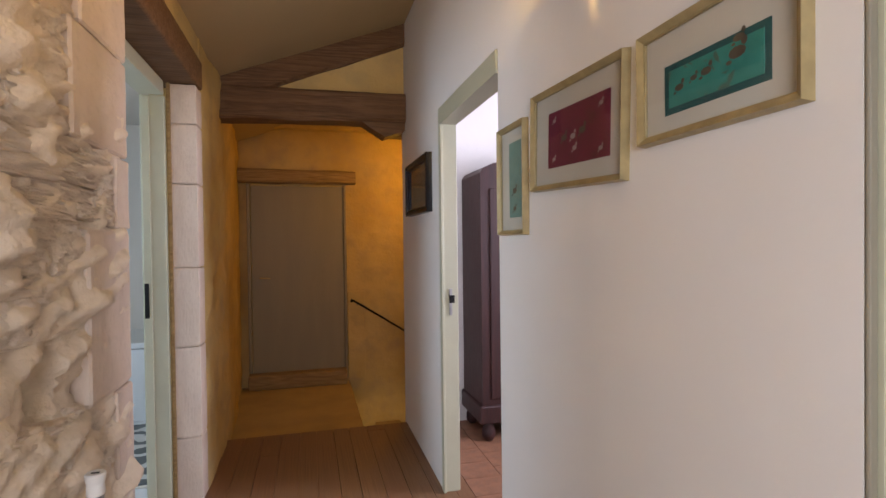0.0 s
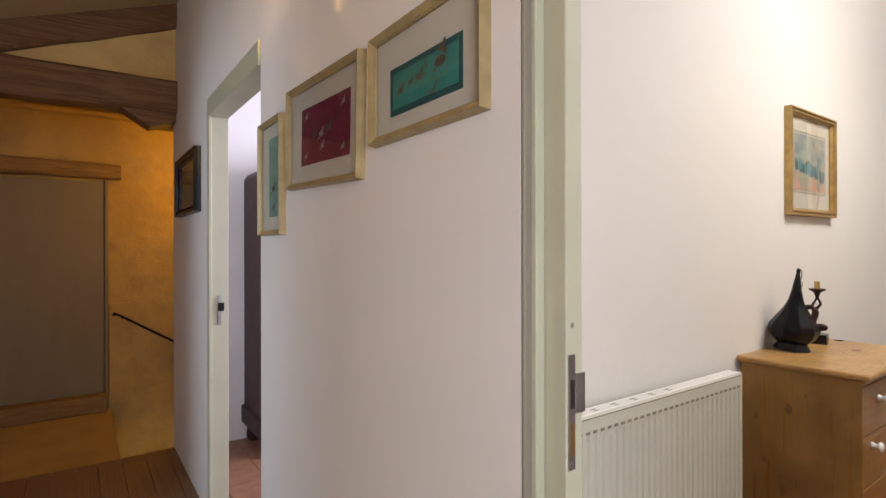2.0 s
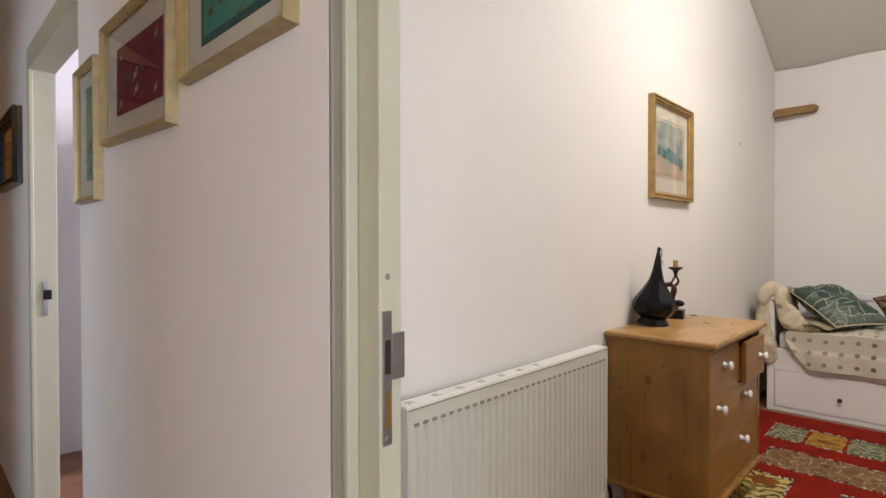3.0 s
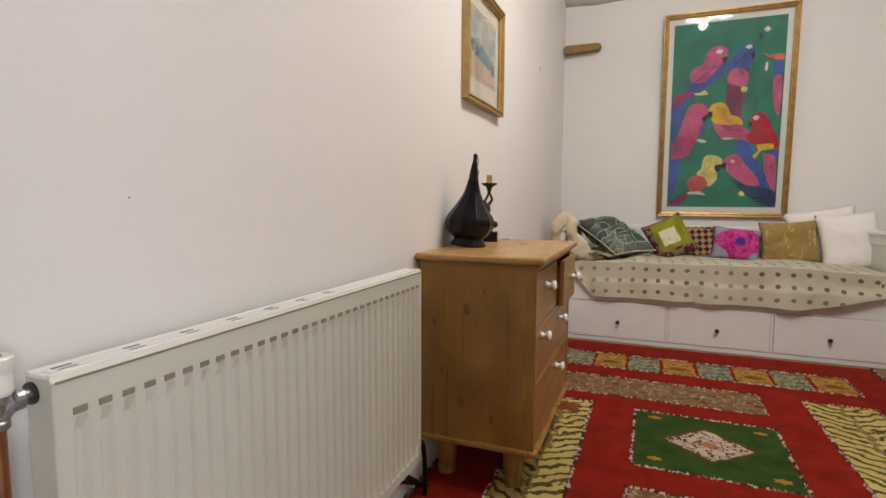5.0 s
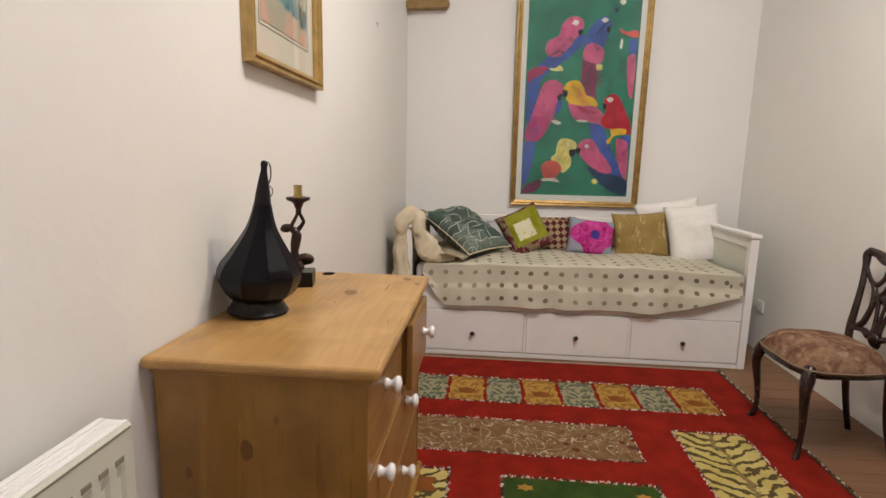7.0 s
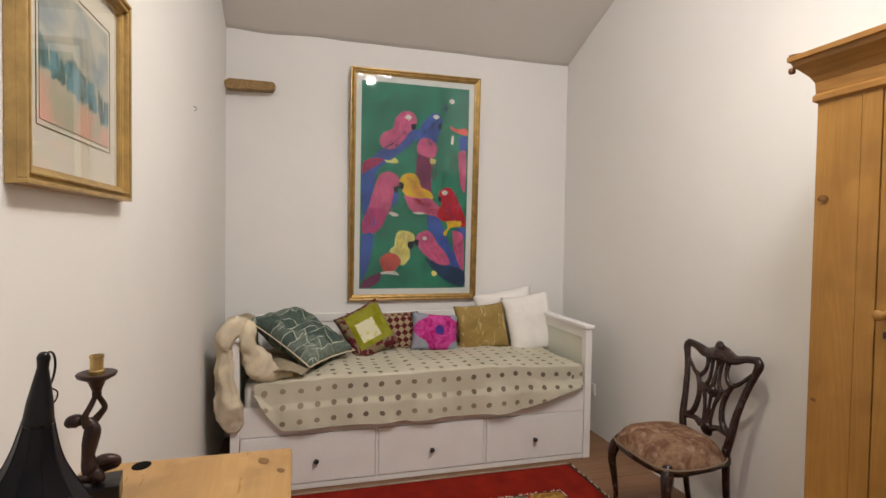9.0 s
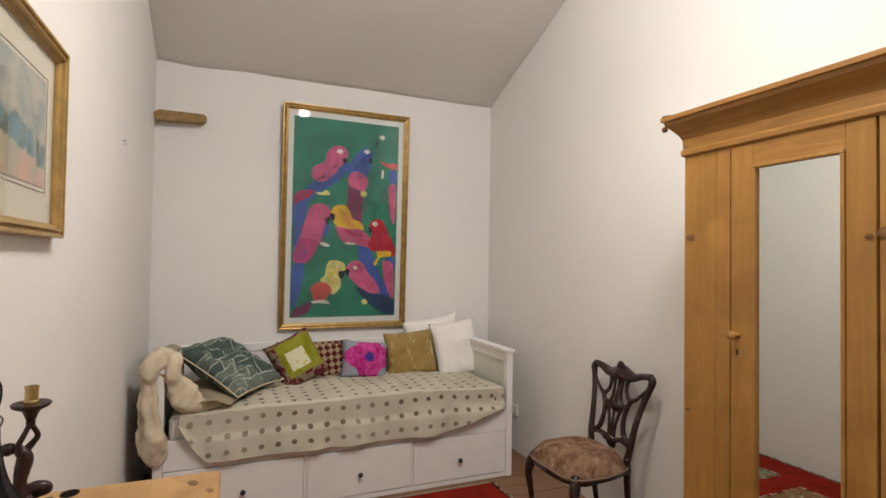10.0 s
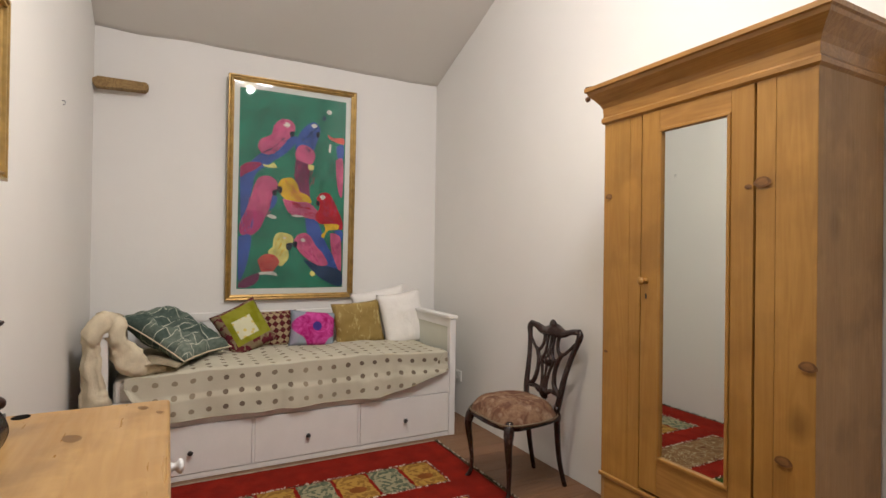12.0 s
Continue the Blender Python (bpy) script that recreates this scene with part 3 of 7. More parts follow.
structure("wall_far", box(FAR, FAR + 0.2, SOUTH - 0.12, 3.78, -0.02, 2.73), WALL)
structure("wall_end", box(-0.9, 3.4, 5.6, 5.8, -1.8, 3.4), OCHRE)
structure("wall_stair", box(3.3, 3.4, 4.02, 5.6, -1.8, 3.6), OCHRE)
structure("wall_hall_south", box(-0.75, HALL_X, -2.9, -2.75, 0, 3.0), WALL)
structure("wall_washroom_north", box(-3.2, LEFT - 0.24, 5.02, 5.2, 0, 2.4), WALL)
structure("wall_washroom_west", box(-3.2, -3.05, 1.2, 5.02, 0, 2.4), WALL)
structure("wall_washroom_south", box(-3.2, LEFT - 0.24, 1.1, 1.2, 0, 2.4), WALL)
structure("ceiling_washroom", box(-3.2, LEFT - 0.24, 1.1, 5.2, 2.35, 2.45), CEIL)


def rough_face(y0, y1, z0, z1, x_of, amp, seed, depth=0.18, step=0.045, ragged=0.0, hole=None):
    """A wall face towards +x with an uneven surface, closed behind."""
    ny, nz = int((y1 - y0) / step), int((z1 - z0) / step)

    def at(u, v):
        y, z = y0 + (y1 - y0) * u, z0 + (z1 - z0) * v
        n = noise.noise(Vector((y * 3, z * 4.5, seed))) + 0.6 * noise.noise(Vector((y * 9, z * 13, seed + 5)))
        if ragged:
            q = Vector((y * 4 + z * 2.2, z * 15 - y * 4.5, seed + 9))
            n += ragged * (abs(noise.noise(q)) * 1.6 - 0.25 + 0.5 * abs(noise.noise(q * 2.7)) + 0.22 * noise.noise(q * 7))
        edge = min(1, min(u, 1 - u) * ny / 1.5)
        if hole and abs(y - hole[0]) < hole[1] and abs(z - hole[2]) < hole[3] + 0.3 * (y - hole[0]):
            return x_of(y) - 0.13, y, z
        return x_of(y) + amp * n * edge, y, z

    b = sheet(ny, nz, at)
    bmesh.ops.reverse_faces(b, faces=b.faces[:])
    ring = [e for e in b.edges if e.is_boundary]
    ext = bmesh.ops.extrude_edge_only(b, edges=ring)
    for v in [g for g in ext["geom"] if isinstance(g, bmesh.types.BMVert)]:
        v.co.x = x_of(v.co.y) - depth
    bmesh.ops.recalc_face_normals(b, faces=b.faces[:])
    return b


HOLE = (1.296, 0.062, 1.010, 0.075)
open_s, open_n, open_top = 1.81, 2.855, 2.12
structure("wall_left_south", box(LEFT - 0.24, LEFT - 0.03, -2.9, 0.7, -0.02, 2.42), MORTAR)
structure("wall_left", rough_face(0.7, open_s - 0.01, -0.02, 2.42, lambda y: LEFT - 0.018, 0.030, 3, 0.24, 0.0125, 1.4, HOLE), MORTAR, smooth=True, label="lime mortar bed of the rubble wall")
structure("wall_left_far", rough_face(open_n + 0.12, 5.6, -0.42, 2.42, lambda y: LEFT if y < 3.7 else LEFT - 0.14 * (y - 3.7) / 1.9, 0.022, 9, 0.24), OCHRE, smooth=True, label="ochre limewashed rubble wall")
structure("wall_left_top", box(LEFT - 0.24, LEFT - 0.004, open_s - 0.012, open_n + 0.125, 2.28, 2.44), OCHRE)


# roof slopes, the western one round its skylight
SKY = (2.12, 2.75, -0.62, -0.05)
bm = bmesh.new()


def slope_piece(bm, x0, x1, y0, y1, zf):
    prism([(x0, zf(x0)), (x1, zf(x1)), (x1, zf(x1) + 0.16), (x0, zf(x0) + 0.16)], "y", y0, y1, bm)


MID_X = HALL_X + 0.04
slope_piece(bm, MID_X, RIDGE_X, -2.9, SKY[2], west_z)
slope_piece(bm, MID_X, RIDGE_X, SKY[3], 5.8, west_z)
slope_piece(bm, MID_X, SKY[0], SKY[2], SKY[3], west_z)
slope_piece(bm, SKY[1], RIDGE_X, SKY[2], SKY[3], west_z)
structure("ceiling_west", bm, CEIL)
bm = bmesh.new()
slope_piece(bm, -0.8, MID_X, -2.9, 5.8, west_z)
structure("ceiling_hall", bm, HALLCEIL, label="sloping plaster ceiling of the hall, warm dim lamplight put into its colour")


def wavy_ceiling():
    def at(u, v):
        x, y = 5.72 - (5.72 - RIDGE_X) * u, SOUTH - 0.05 + (NORTH - SOUTH + 0.1) * v
        dip = 0.018 * noise.noise(Vector((x * 1.6, y * 2.2, 4)))
        return x, y, east_z(x) + dip * min(1, u * 30) + (0.018 * noise.noise(Vector((3, y * 3.1, 1))) if u < 0.03 else 0)

    b = sheet(40, 36, at)
    ext = bmesh.ops.extrude_face_region(b, geom=b.faces[:])
    for v in [g for g in ext["geom"] if isinstance(g, bmesh.types.BMVert)]:
        v.co.z += 0.12
    bmesh.ops.recalc_face_normals(b, faces=b.faces[:])
    return b


structure("ceiling_east", wavy_ceiling(), CEIL, smooth=True)
bm = bmesh.new()
slope_piece(bm, RIDGE_X, 5.9, NORTH + 0.06, 5.8, east_z)
slope_piece(bm, RIDGE_X, 5.9, -2.9, SOUTH - 0.06, east_z)
structure("ceiling_east_outer", bm, CEIL)

# skylight window
win = tagged(new("window_1"), "white framed roof window in the sloping ceiling", "", "", "structure")
mid = ((SKY[0] + SKY[1]) / 2, (SKY[2] + SKY[3]) / 2)
win.matrix_basis = pose(mid[0], mid[1], west_z(mid[0]) + 0.11, 0, -math.degrees(math.atan(0.37)), 0)
w, d = (SKY[1] - SKY[0]) / 2 / math.cos(math.atan(0.37)) - 0.004, (SKY[3] - SKY[2]) / 2 - 0.004
bm = bmesh.new()
for a in ((-w, -w + 0.05, -d, d), (w - 0.05, w, -d, d), (-w + 0.05, w - 0.05, -d, -d + 0.05), (-w + 0.05, w - 0.05, d - 0.05, d)):
    add_box(bm, *a, -0.03, 0.03, 0.004)
part("window_frame", bm, WHITE, win)
pane = part("pane", box(-w + 0.05, w - 0.05, -d + 0.05, d - 0.05, -0.003, 0.003), GLASS, win)
pane.visible_shadow = False


# ---- doors ----
def jamb_profile(y, side, name, z1=2.03, parent=None):
    """Moulded lining of the room's door along one side; side -1 faces south."""
    b = bmesh.new()
    for x0, x1, t in ((0.820, 0.838, 0.036), (0.838, 0.872, 0.075)):
        y0, y1 = (y - t, y + 0.001) if side < 0 else (y - 0.001, y + t)
        add_box(b, x0, x1 - 0.0005, y0, y1, 0, z1, 0.0025)
    return part(name, b, CREAM, parent)


door = tagged(new("door_1"), "cream painted door frame with its door off or folded away", "", "", "structure")
jamb_profile(door_n, -1, "jamb", parent=door)
jamb_profile(door_s, 1, "jamb", parent=door)
bm = bmesh.new()
add_box(bm, 0.803, 0.874, door_s + 0.001, door_n - 0.001, 2.03, 2.062, 0.003)
part("head", bm, CREAM, door)
bm = bmesh.new()
add_box(bm, 0.8045, 0.8195, door_n - 0.028, door_n - 0.0205, 0, 2.03, 0.003)
part("casing", bm, DARKPINK, door, "dull beige outer edge strip")
yp = door_n - 0.0752
plate = part("strike_plate", box(0.841, 0.855, yp - 0.0015, yp, 0.985, 1.145, 0.0007), STEEL, door, "worn steel strike plate")
part("lip", box(0.855, 0.8745, yp - 0.0025, yp - 0.0003, 1.062, 1.118, 0.0008), STEEL, plate)
part("keeper_slot", box(0.8445, 0.8525, yp - 0.0022, yp - 0.0014, 1.070, 1.110), BLACKKNOB, plate)
part("bolt_slot", box(0.8445, 0.8525, yp - 0.0022, yp - 0.0014, 1.005, 1.050), BRASS, plate)
screw = part("screw", lathe([(0.003, -0.001), (0.003, 0.001), (0.0015, 0.0014)], 12), STEEL, plate)
moved(screw, 0.848, yp - 0.002, 0.994, 90)
mark = part("filled_hole", lathe([(0.004, 0.0), (0.003, 0.0006)], 12), DARKPINK, door)
moved(mark, 0.850, yp - 0.0002, 1.185, 90)

door = tagged(new("door_2"), "cream painted frame of the bedroom doorway, open", "", "", "structure")
bm = bmesh.new()
add_box(bm, 0.797, 0.889, 2.63, 2.661, 0, 2.012, 0.003)
add_box(bm, 0.797, 0.811, 2.618, 2.63, 0, 1.924, 0.003)
part("jamb", bm, CREAM, door)
part("head", box(0.797, 0.889, 1.793, 2.63, 1.925, 2.012, 0.003), CREAM, door)
part("jamb", box(0.807, 0.889, 1.789, 1.800, 0, 1.924, 0.003), CREAM, door)
lock = part("lock_plate", box(0.838, 0.854, 2.624, 2.6295, 0.93, 1.07, 0.001), STEEL, door, "worn steel keeper")
part("keep", box(0.838, 0.866, 2.617, 2.624, 0.995, 1.035, 0.002), IRON, lock)

door = tagged(new("door_3"), "tall grey painted plank door, shut, with a wooden threshold", "", "", "structure")
part("leaf", box(-0.43, 0.485, 5.565, 5.595, 0.0, 1.90, 0.004), GREYDOOR, door)
part("door_handle", tube([(-0.345, 5.56, 0.965, 0.008), (-0.345, 5.53, 0.965, 0.008), (-0.30, 5.525, 0.965, 0.008), (-0.25, 5.53, 0.96, 0.007)]), BRASS, door)
part("threshold", box(-0.47, 0.50, 5.45, 5.598, -0.149, 0.0, 0.012), LINTEL, door)
part("frame", box(0.487, 0.515, 5.55, 5.598, -0.148, 1.92, 0.006), GREYDOOR, door)
part("frame", box(-0.47, -0.435, 5.55, 5.598, 0.0, 1.92, 0.006), GREYDOOR, door)

door = tagged(new("door_4"), "cream painted washroom door frame set in the stone opening", "", "", "structure")
part("jamb", box(LEFT - 0.245, LEFT - 0.135, open_n - 0.03, open_n + 0.004, 0, 2.05, 0.004), CREAM, door)
part("stop", box(LEFT - 0.235, LEFT - 0.20, open_n - 0.046, open_n - 0.031, 0, 2.04, 0.003), CREAM, door)
part("head", box(LEFT - 0.245, LEFT - 0.135, open_s + 0.004, open_n - 0.03, 2.05, 2.12, 0.004), CREAM, door)
part("strike_plate", box(LEFT - 0.232, LEFT - 0.212, open_n - 0.050, open_n - 0.0465, 0.96, 1.13, 0.001), IRON, door)
bm = box(LEFT - 0.130, LEFT - 0.112, open_n - 0.012, open_n - 0.001, 0, 2.12, 0.003)
part("bead", bm, LINTEL, door, "bare wooden bead")

# beams
structure("lintel_washroom", box(LEFT - 0.235, LEFT + 0.012, open_s - 0.16, open_n + 0.14, 2.125, 2.275, 0.012), BEAM, label="dark oak lintel over the stone opening")


def rough_beam(x0, x1, y0, y1, zl0, zl1, zr0, zr1, seed):
    b = bmesh.new()
    n = 22
    rings = []
    for i in range(n + 1):
        t = i / n
        x = x0 + (x1 - x0) * t
        lo, hi = zl0 + (zr0 - zl0) * t, zl1 + (zr1 - zl1) * t
        wob = [0.010 * noise.noise(Vector((x * 4, k * 3.1, seed))) for k in range(8)]
        c = 0.018
        pts = [(y0 + c, lo), (y1 - c, lo), (y1, lo + c), (y1, hi - c), (y1 - c, hi), (y0 + c, hi), (y0, hi - c), (y0, lo + c)]
        rings.append([b.verts.new((x, y + wob[k], z + wob[(k + 3) % 8])) for k, (y, z) in enumerate(pts)])
    for a, c in zip(rings, rings[1:]):
        for i in range(8):
            b.faces.new((a[i], a[(i + 1) % 8], c[(i + 1) % 8], c[i]))
    b.faces.new(rings[0]), b.faces.new(rings[-1])
    bmesh.ops.recalc_face_normals(b, faces=b.faces[:])
    return b


structure("beam_tie", rough_beam(-0.62, 0.804, 3.60, 3.80, 2.13, 2.345, 2.155, 2.355, 1), BEAM, label="heavy dark oak tie beam across the hall")
structure("beam_rafter", rough_beam(-0.62, 0.804, 3.62, 3.77, 2.14, 2.33, 2.70, 2.885, 7), BEAM, label="sloping dark oak rafter above the tie beam")
structure("wall_infill", prism([(-0.56, 2.335), (0.803, 2.335), (0.803, 2.80), (-0.56, 2.25)], "y", 3.67, 3.73), OCHRE, label="dim ochre plaster between the tie beam and the rafter")
structure("beam_corbel", prism([(0.50, 2.15), (0.66, 2.05), (0.80, 2.10), (0.80, 2.16)], "y", 3.63, 3.78), BEAM)
structure("beam_stair", box(0.70, 1.9, 3.84, 3.96, 2.10, 2.18, 0.01), BEAM)
structure("lintel_end", rough_beam(-0.54, 0.61, 5.44, 5.598, 1.925, 2.065, 1.925, 2.05, 4), LINTEL, label="pale rough lintel over the grey door")
structure("ledge_end", box(-0.56, 2.6, 5.50, 5.60, 2.48, 2.52, 0.008), OCHRE, label="plaster ledge across the end wall")
structure("plaster_box", box(0.52, 0.70, 5.57, 5.60, -0.14, 0.80, 0.006), OCHRE, label="boxed plaster by the grey door")
structure("beam_end", rough_beam(5.62, 5.70, 0.74, 1.049, 2.30, 2.355, 2.30, 2.36, 2), LINTEL, label="brown stub of an old beam by the corner")


# ---- things on the landing ----
rail = thing("stair_handrail", (0, 0, 0), 0, "thin dark iron handrail sloping down the stair wall", "handrail")
part("rail", tube([(0.56, 5.53, 0.70, 0.011), (0.60, 5.53, 0.69, 0.011), (1.10, 5.53, 0.37, 0.011), (2.2, 5.53, -0.34, 0.011)], 8, 3), IRON, rail)
for x, z in ((0.62, 0.675), (1.9, -0.145)):
    part("bracket", tube([(x, 5.53, z - 0.005, 0.006), (x, 5.56, z - 0.02, 0.006), (x, 5.599, z - 0.02, 0.007)], 6, 3), IRON, rail)
part("knob", lathe([(0.0, -0.016), (0.014, -0.010), (0.017, 0.0), (0.014, 0.010), (0.0, 0.016)], 12), IRON, rail).location = (0.56, 5.53, 0.70)

w2 = thing("wardrobe", (1.215, 3.215, 0), 0, "old dark walnut wardrobe with arched top and bun feet", "wardrobe")
arch = [(0.0, 0.14), (0.95, 0.14), (0.95, 1.76)] + [(0.475 + 0.475 * math.cos(a), 1.76 + 0.11 * math.sin(a)) for a in np.linspace(0.3, math.pi - 0.3, 9)] + [(0.0, 1.76)]
part("body", prism(arch, "y", 0.0, 0.42), PURPLEWOOD, w2, smooth=False)
part("plinth", box(-0.02, 0.97, -0.02, 0.43, 0.12, 0.24, 0.012), PURPLEWOOD, w2)
for x in (0.05, 0.9):
    for y in (0.03, 0.38):
        moved(part("foot", lathe([(0.025, 0), (0.045, 0.03), (0.045, 0.07), (0.03, 0.10), (0.04, 0.12)], 14), PURPLEWOOD, w2, smooth=True), x, y, 0)
moved(part("door", box(0.06, 0.90, -0.012, -0.001, 0.28, 1.66, 0.006), PURPLEWOOD, w2), 0, 0, 0)

bathtub = thing("bathtub", (-2.6, 4.3, 0), 0, "white panelled bathtub along the washroom wall", "bathtub")
part("panel", box(0, 1.9, 0.02, 0.05, 0, 0.54, 0.004), BATH, bathtub)
bm = box(0, 1.9, 0.0, 0.72, 0.545, 0.59, 0.012)
part("rim", bm, BATH, bathtub)
mat_rug = thing("bath_mat", (-1.25, 3.15, 0), 0, "grey and white striped mat on the washroom floor", "mat")


def striped():
    g = Graph("striped_mat_cotton", 0.95)
    x, y, _ = g.xyz()
    w = g.math("MULTIPLY", g.noise(6, 2), 0.3)
    s = g.math("FRACT", g.math("MULTIPLY", g.math("ADD", g.math("ADD", y, g.math("MULTIPLY", x, 0.5)), w), 7.0))
    return g.done(g.mix(g.ramp(s, 0.45, 0.55), (0.60, 0.62, 0.62), (0.13, 0.15, 0.16)))


part("woven_top", box(0, 0.55, 0, 1.05, 0.001, 0.016, 0.005), striped(), mat_rug)
part("fringe", box(0.02, 0.53, -0.03, -0.001, 0.001, 0.006), WHITECLOTH, mat_rug)


def quad(points):
    """One pane, its face towards the viewer's side."""
    b = bmesh.new()
    b.faces.new([b.verts.new(p) for p in points])
    return b


# ---- hall pictures ----
def framed(name, place, turn, w, h, rail_w, depth, gilt, mount, label, glass=True):
    """A framed picture hanging on a wall that faces local -y; origin at the lower left corner on the wall."""
    t = thing(name, place, turn, label, "picture")
    fr = bmesh.new()
    for pts in ([(0, 0), (w, 0), (w - rail_w, rail_w), (rail_w, rail_w)], [(w, 0), (w, h), (w - rail_w, h - rail_w), (w - rail_w, rail_w)],
                [(w, h), (0, h), (rail_w, h - rail_w), (w - rail_w, h - rail_w)], [(0, h), (0, 0), (rail_w, rail_w), (rail_w, h - rail_w)]):
        lo = [fr.verts.new((u, 0.0, v)) for u, v in pts]
        k = ((w / 2, h / 2))
        hi = [fr.verts.new((u + (k[0] - u) / w * 0.006, -depth if i < 2 else -depth * 0.62, v + (k[1] - v) / h * 0.006)) for i, (u, v) in enumerate(pts)]
        fs = [fr.faces.new(lo), fr.faces.new(hi)] + [fr.faces.new((lo[i], lo[(i + 1) % 4], hi[(i + 1) % 4], hi[i])) for i in range(4)]
        bmesh.ops.recalc_face_normals(fr, faces=fs)
    part("frame", fr, gilt, t)
    ib = bmesh.new()
    e = 0.006
    for a in ((rail_w, w - rail_w, rail_w - 0.0, rail_w + e), (rail_w, w - rail_w, h - rail_w - e, h - rail_w), (rail_w, rail_w + e, rail_w + e, h - rail_w - e), (w - rail_w - e, w - rail_w, rail_w + e, h - rail_w - e)):
        add_box(ib, a[0], a[1], -depth * 0.55, -0.006, a[2], a[3], 0.001)
    part("slip", ib, gilt, t)
    if rail_w >= 0.03:
        ob_ = bmesh.new()
        for o, wd, pr in ((0.001, 0.009, 0.006), (rail_w - 0.012, 0.006, 0.004)):
            add_box(ob_, o, w - o, -depth - pr, -depth * 0.6, o, o + wd, 0.002)
            add_box(ob_, o, w - o, -depth - pr, -depth * 0.6, h - o - wd, h - o, 0.002)
            add_box(ob_, o, o + wd, -depth - pr, -depth * 0.6, o + wd, h - o - wd, 0.002)
            add_box(ob_, w - o - wd, w - o, -depth - pr, -depth * 0.6, o + wd, h - o - wd, 0.002)
        part("moulding", ob_, gilt, t)
    part("mount", box(rail_w, w - rail_w, -0.005, -0.001, rail_w, h - rail_w), mount, t)
    if glass:
        p = part("glass", quad([(rail_w + e, -depth * 0.5, rail_w + e), (w - rail_w - e, -depth * 0.5, rail_w + e), (w - rail_w - e, -depth * 0.5, h - rail_w - e), (rail_w + e, -depth * 0.5, h - rail_w - e)]), GLASS, t)
        p.visible_shadow = False
    return t


def bird_figure(parent, x, z, s, mat, name="motif"):
    b = bmesh.new()
    for k in range(3):
        for cx, cz, rx, rz in ((0, 0, 1.0, 0.55), (0.8, 0.8, 0.35, 0.4), (-0.9, -0.7, 0.35, 0.2))[k:k + 1]:
            vs = [b.verts.new((x + s * (cx + rx * math.cos(a)), -0.0072 - 0.0003 * k, z + s * (cz + rz * math.sin(a)))) for a in np.linspace(0, 2 * math.pi, 11)[:-1]]
            b.faces.new(vs)
    return part(name, b, mat, parent)


# the wall of the hall faces -x: local x runs to -y
def hall_picture(y_far, y_near, z0, z1, inner, silk_mat, rim_mat, label, gilt=PALEGILT, depth=0.022, rail_w=0.012, name="framed_picture", mount=MATBOARD):
    w, h = y_far - y_near, z1 - z0
    t = framed(name, (HALL_X, y_far, z0), -90, w, h, rail_w, depth, gilt, mount, label)
    a, b, c, d = inner
    part("artwork", box(w * a, w * b, -0.0062, -0.0052, h * c, h * d), rim_mat, t)
    m = 0.012 if rim_mat is not silk_mat else 0.0
    if m:
        part("panel", box(w * a + m, w * b - m, -0.0071, -0.0063, h * c + m, h * d - m), silk_mat, t)
    return t, w, h


ANIMAL = ink("brown_figure_ink", (0.12, 0.09, 0.055))
PALEFIG = ink("pale_figure_ink", (0.42, 0.32, 0.28))
t, w, h = hall_picture(0.944, 0.573, 1.503, 1.725, (0.19, 0.83, 0.22, 0.64), GREENSILK, GREENRIM, "wide gilt frame with a green silk animal picture")
for k, (u, v, s) in enumerate(((0.30, 0.42, 0.012), (0.40, 0.45, 0.009), (0.48, 0.46, 0.013), (0.66, 0.50, 0.018), (0.67, 0.60, 0.012))):
    bird_figure(t, w * u, h * v, s, ANIMAL)
t, w, h = hall_picture(1.474, 0.998, 1.462, 1.746, (0.20, 0.86, 0.22, 0.76), REDSILK, REDSILK, "pale gilt frame with a crimson silk picture")
t.matrix_basis = t.matrix_basis @ pose(0, 0, 0, 0, 2.2, 0)
for u in (0.28, 0.78):
    for v in (0.30, 0.67):
        bird_figure(t, w * u, h * v, 0.010, PALEFIG)
for u, v, s in ((0.40, 0.48, 0.016), (0.50, 0.47, 0.014), (0.60, 0.50, 0.017), (0.52, 0.36, 0.012)):
    bird_figure(t, w * u, h * v, s, ANIMAL if s > 0.015 else PALEFIG)
t, w, h = hall_picture(1.757, 1.525, 1.335, 1.705, (0.36, 0.80, 0.16, 0.84), PALEGREENSILK, PALEGREENSILK, "narrow upright frame with a pale green silk picture")
bird_figure(t, w * 0.57, h * 0.40, 0.018, ANIMAL)
bird_figure(t, w * 0.57, h * 0.24, 0.014, ANIMAL)
t, w, h = hall_picture(3.48, 2.84, 1.485, 1.82, (0.20, 0.80, 0.24, 0.76), DIMPRINT, DIMPRINT, "small black framed print on the hall wall", gilt=IRON, depth=0.03, rail_w=0.04, mount=TANMOUNT)

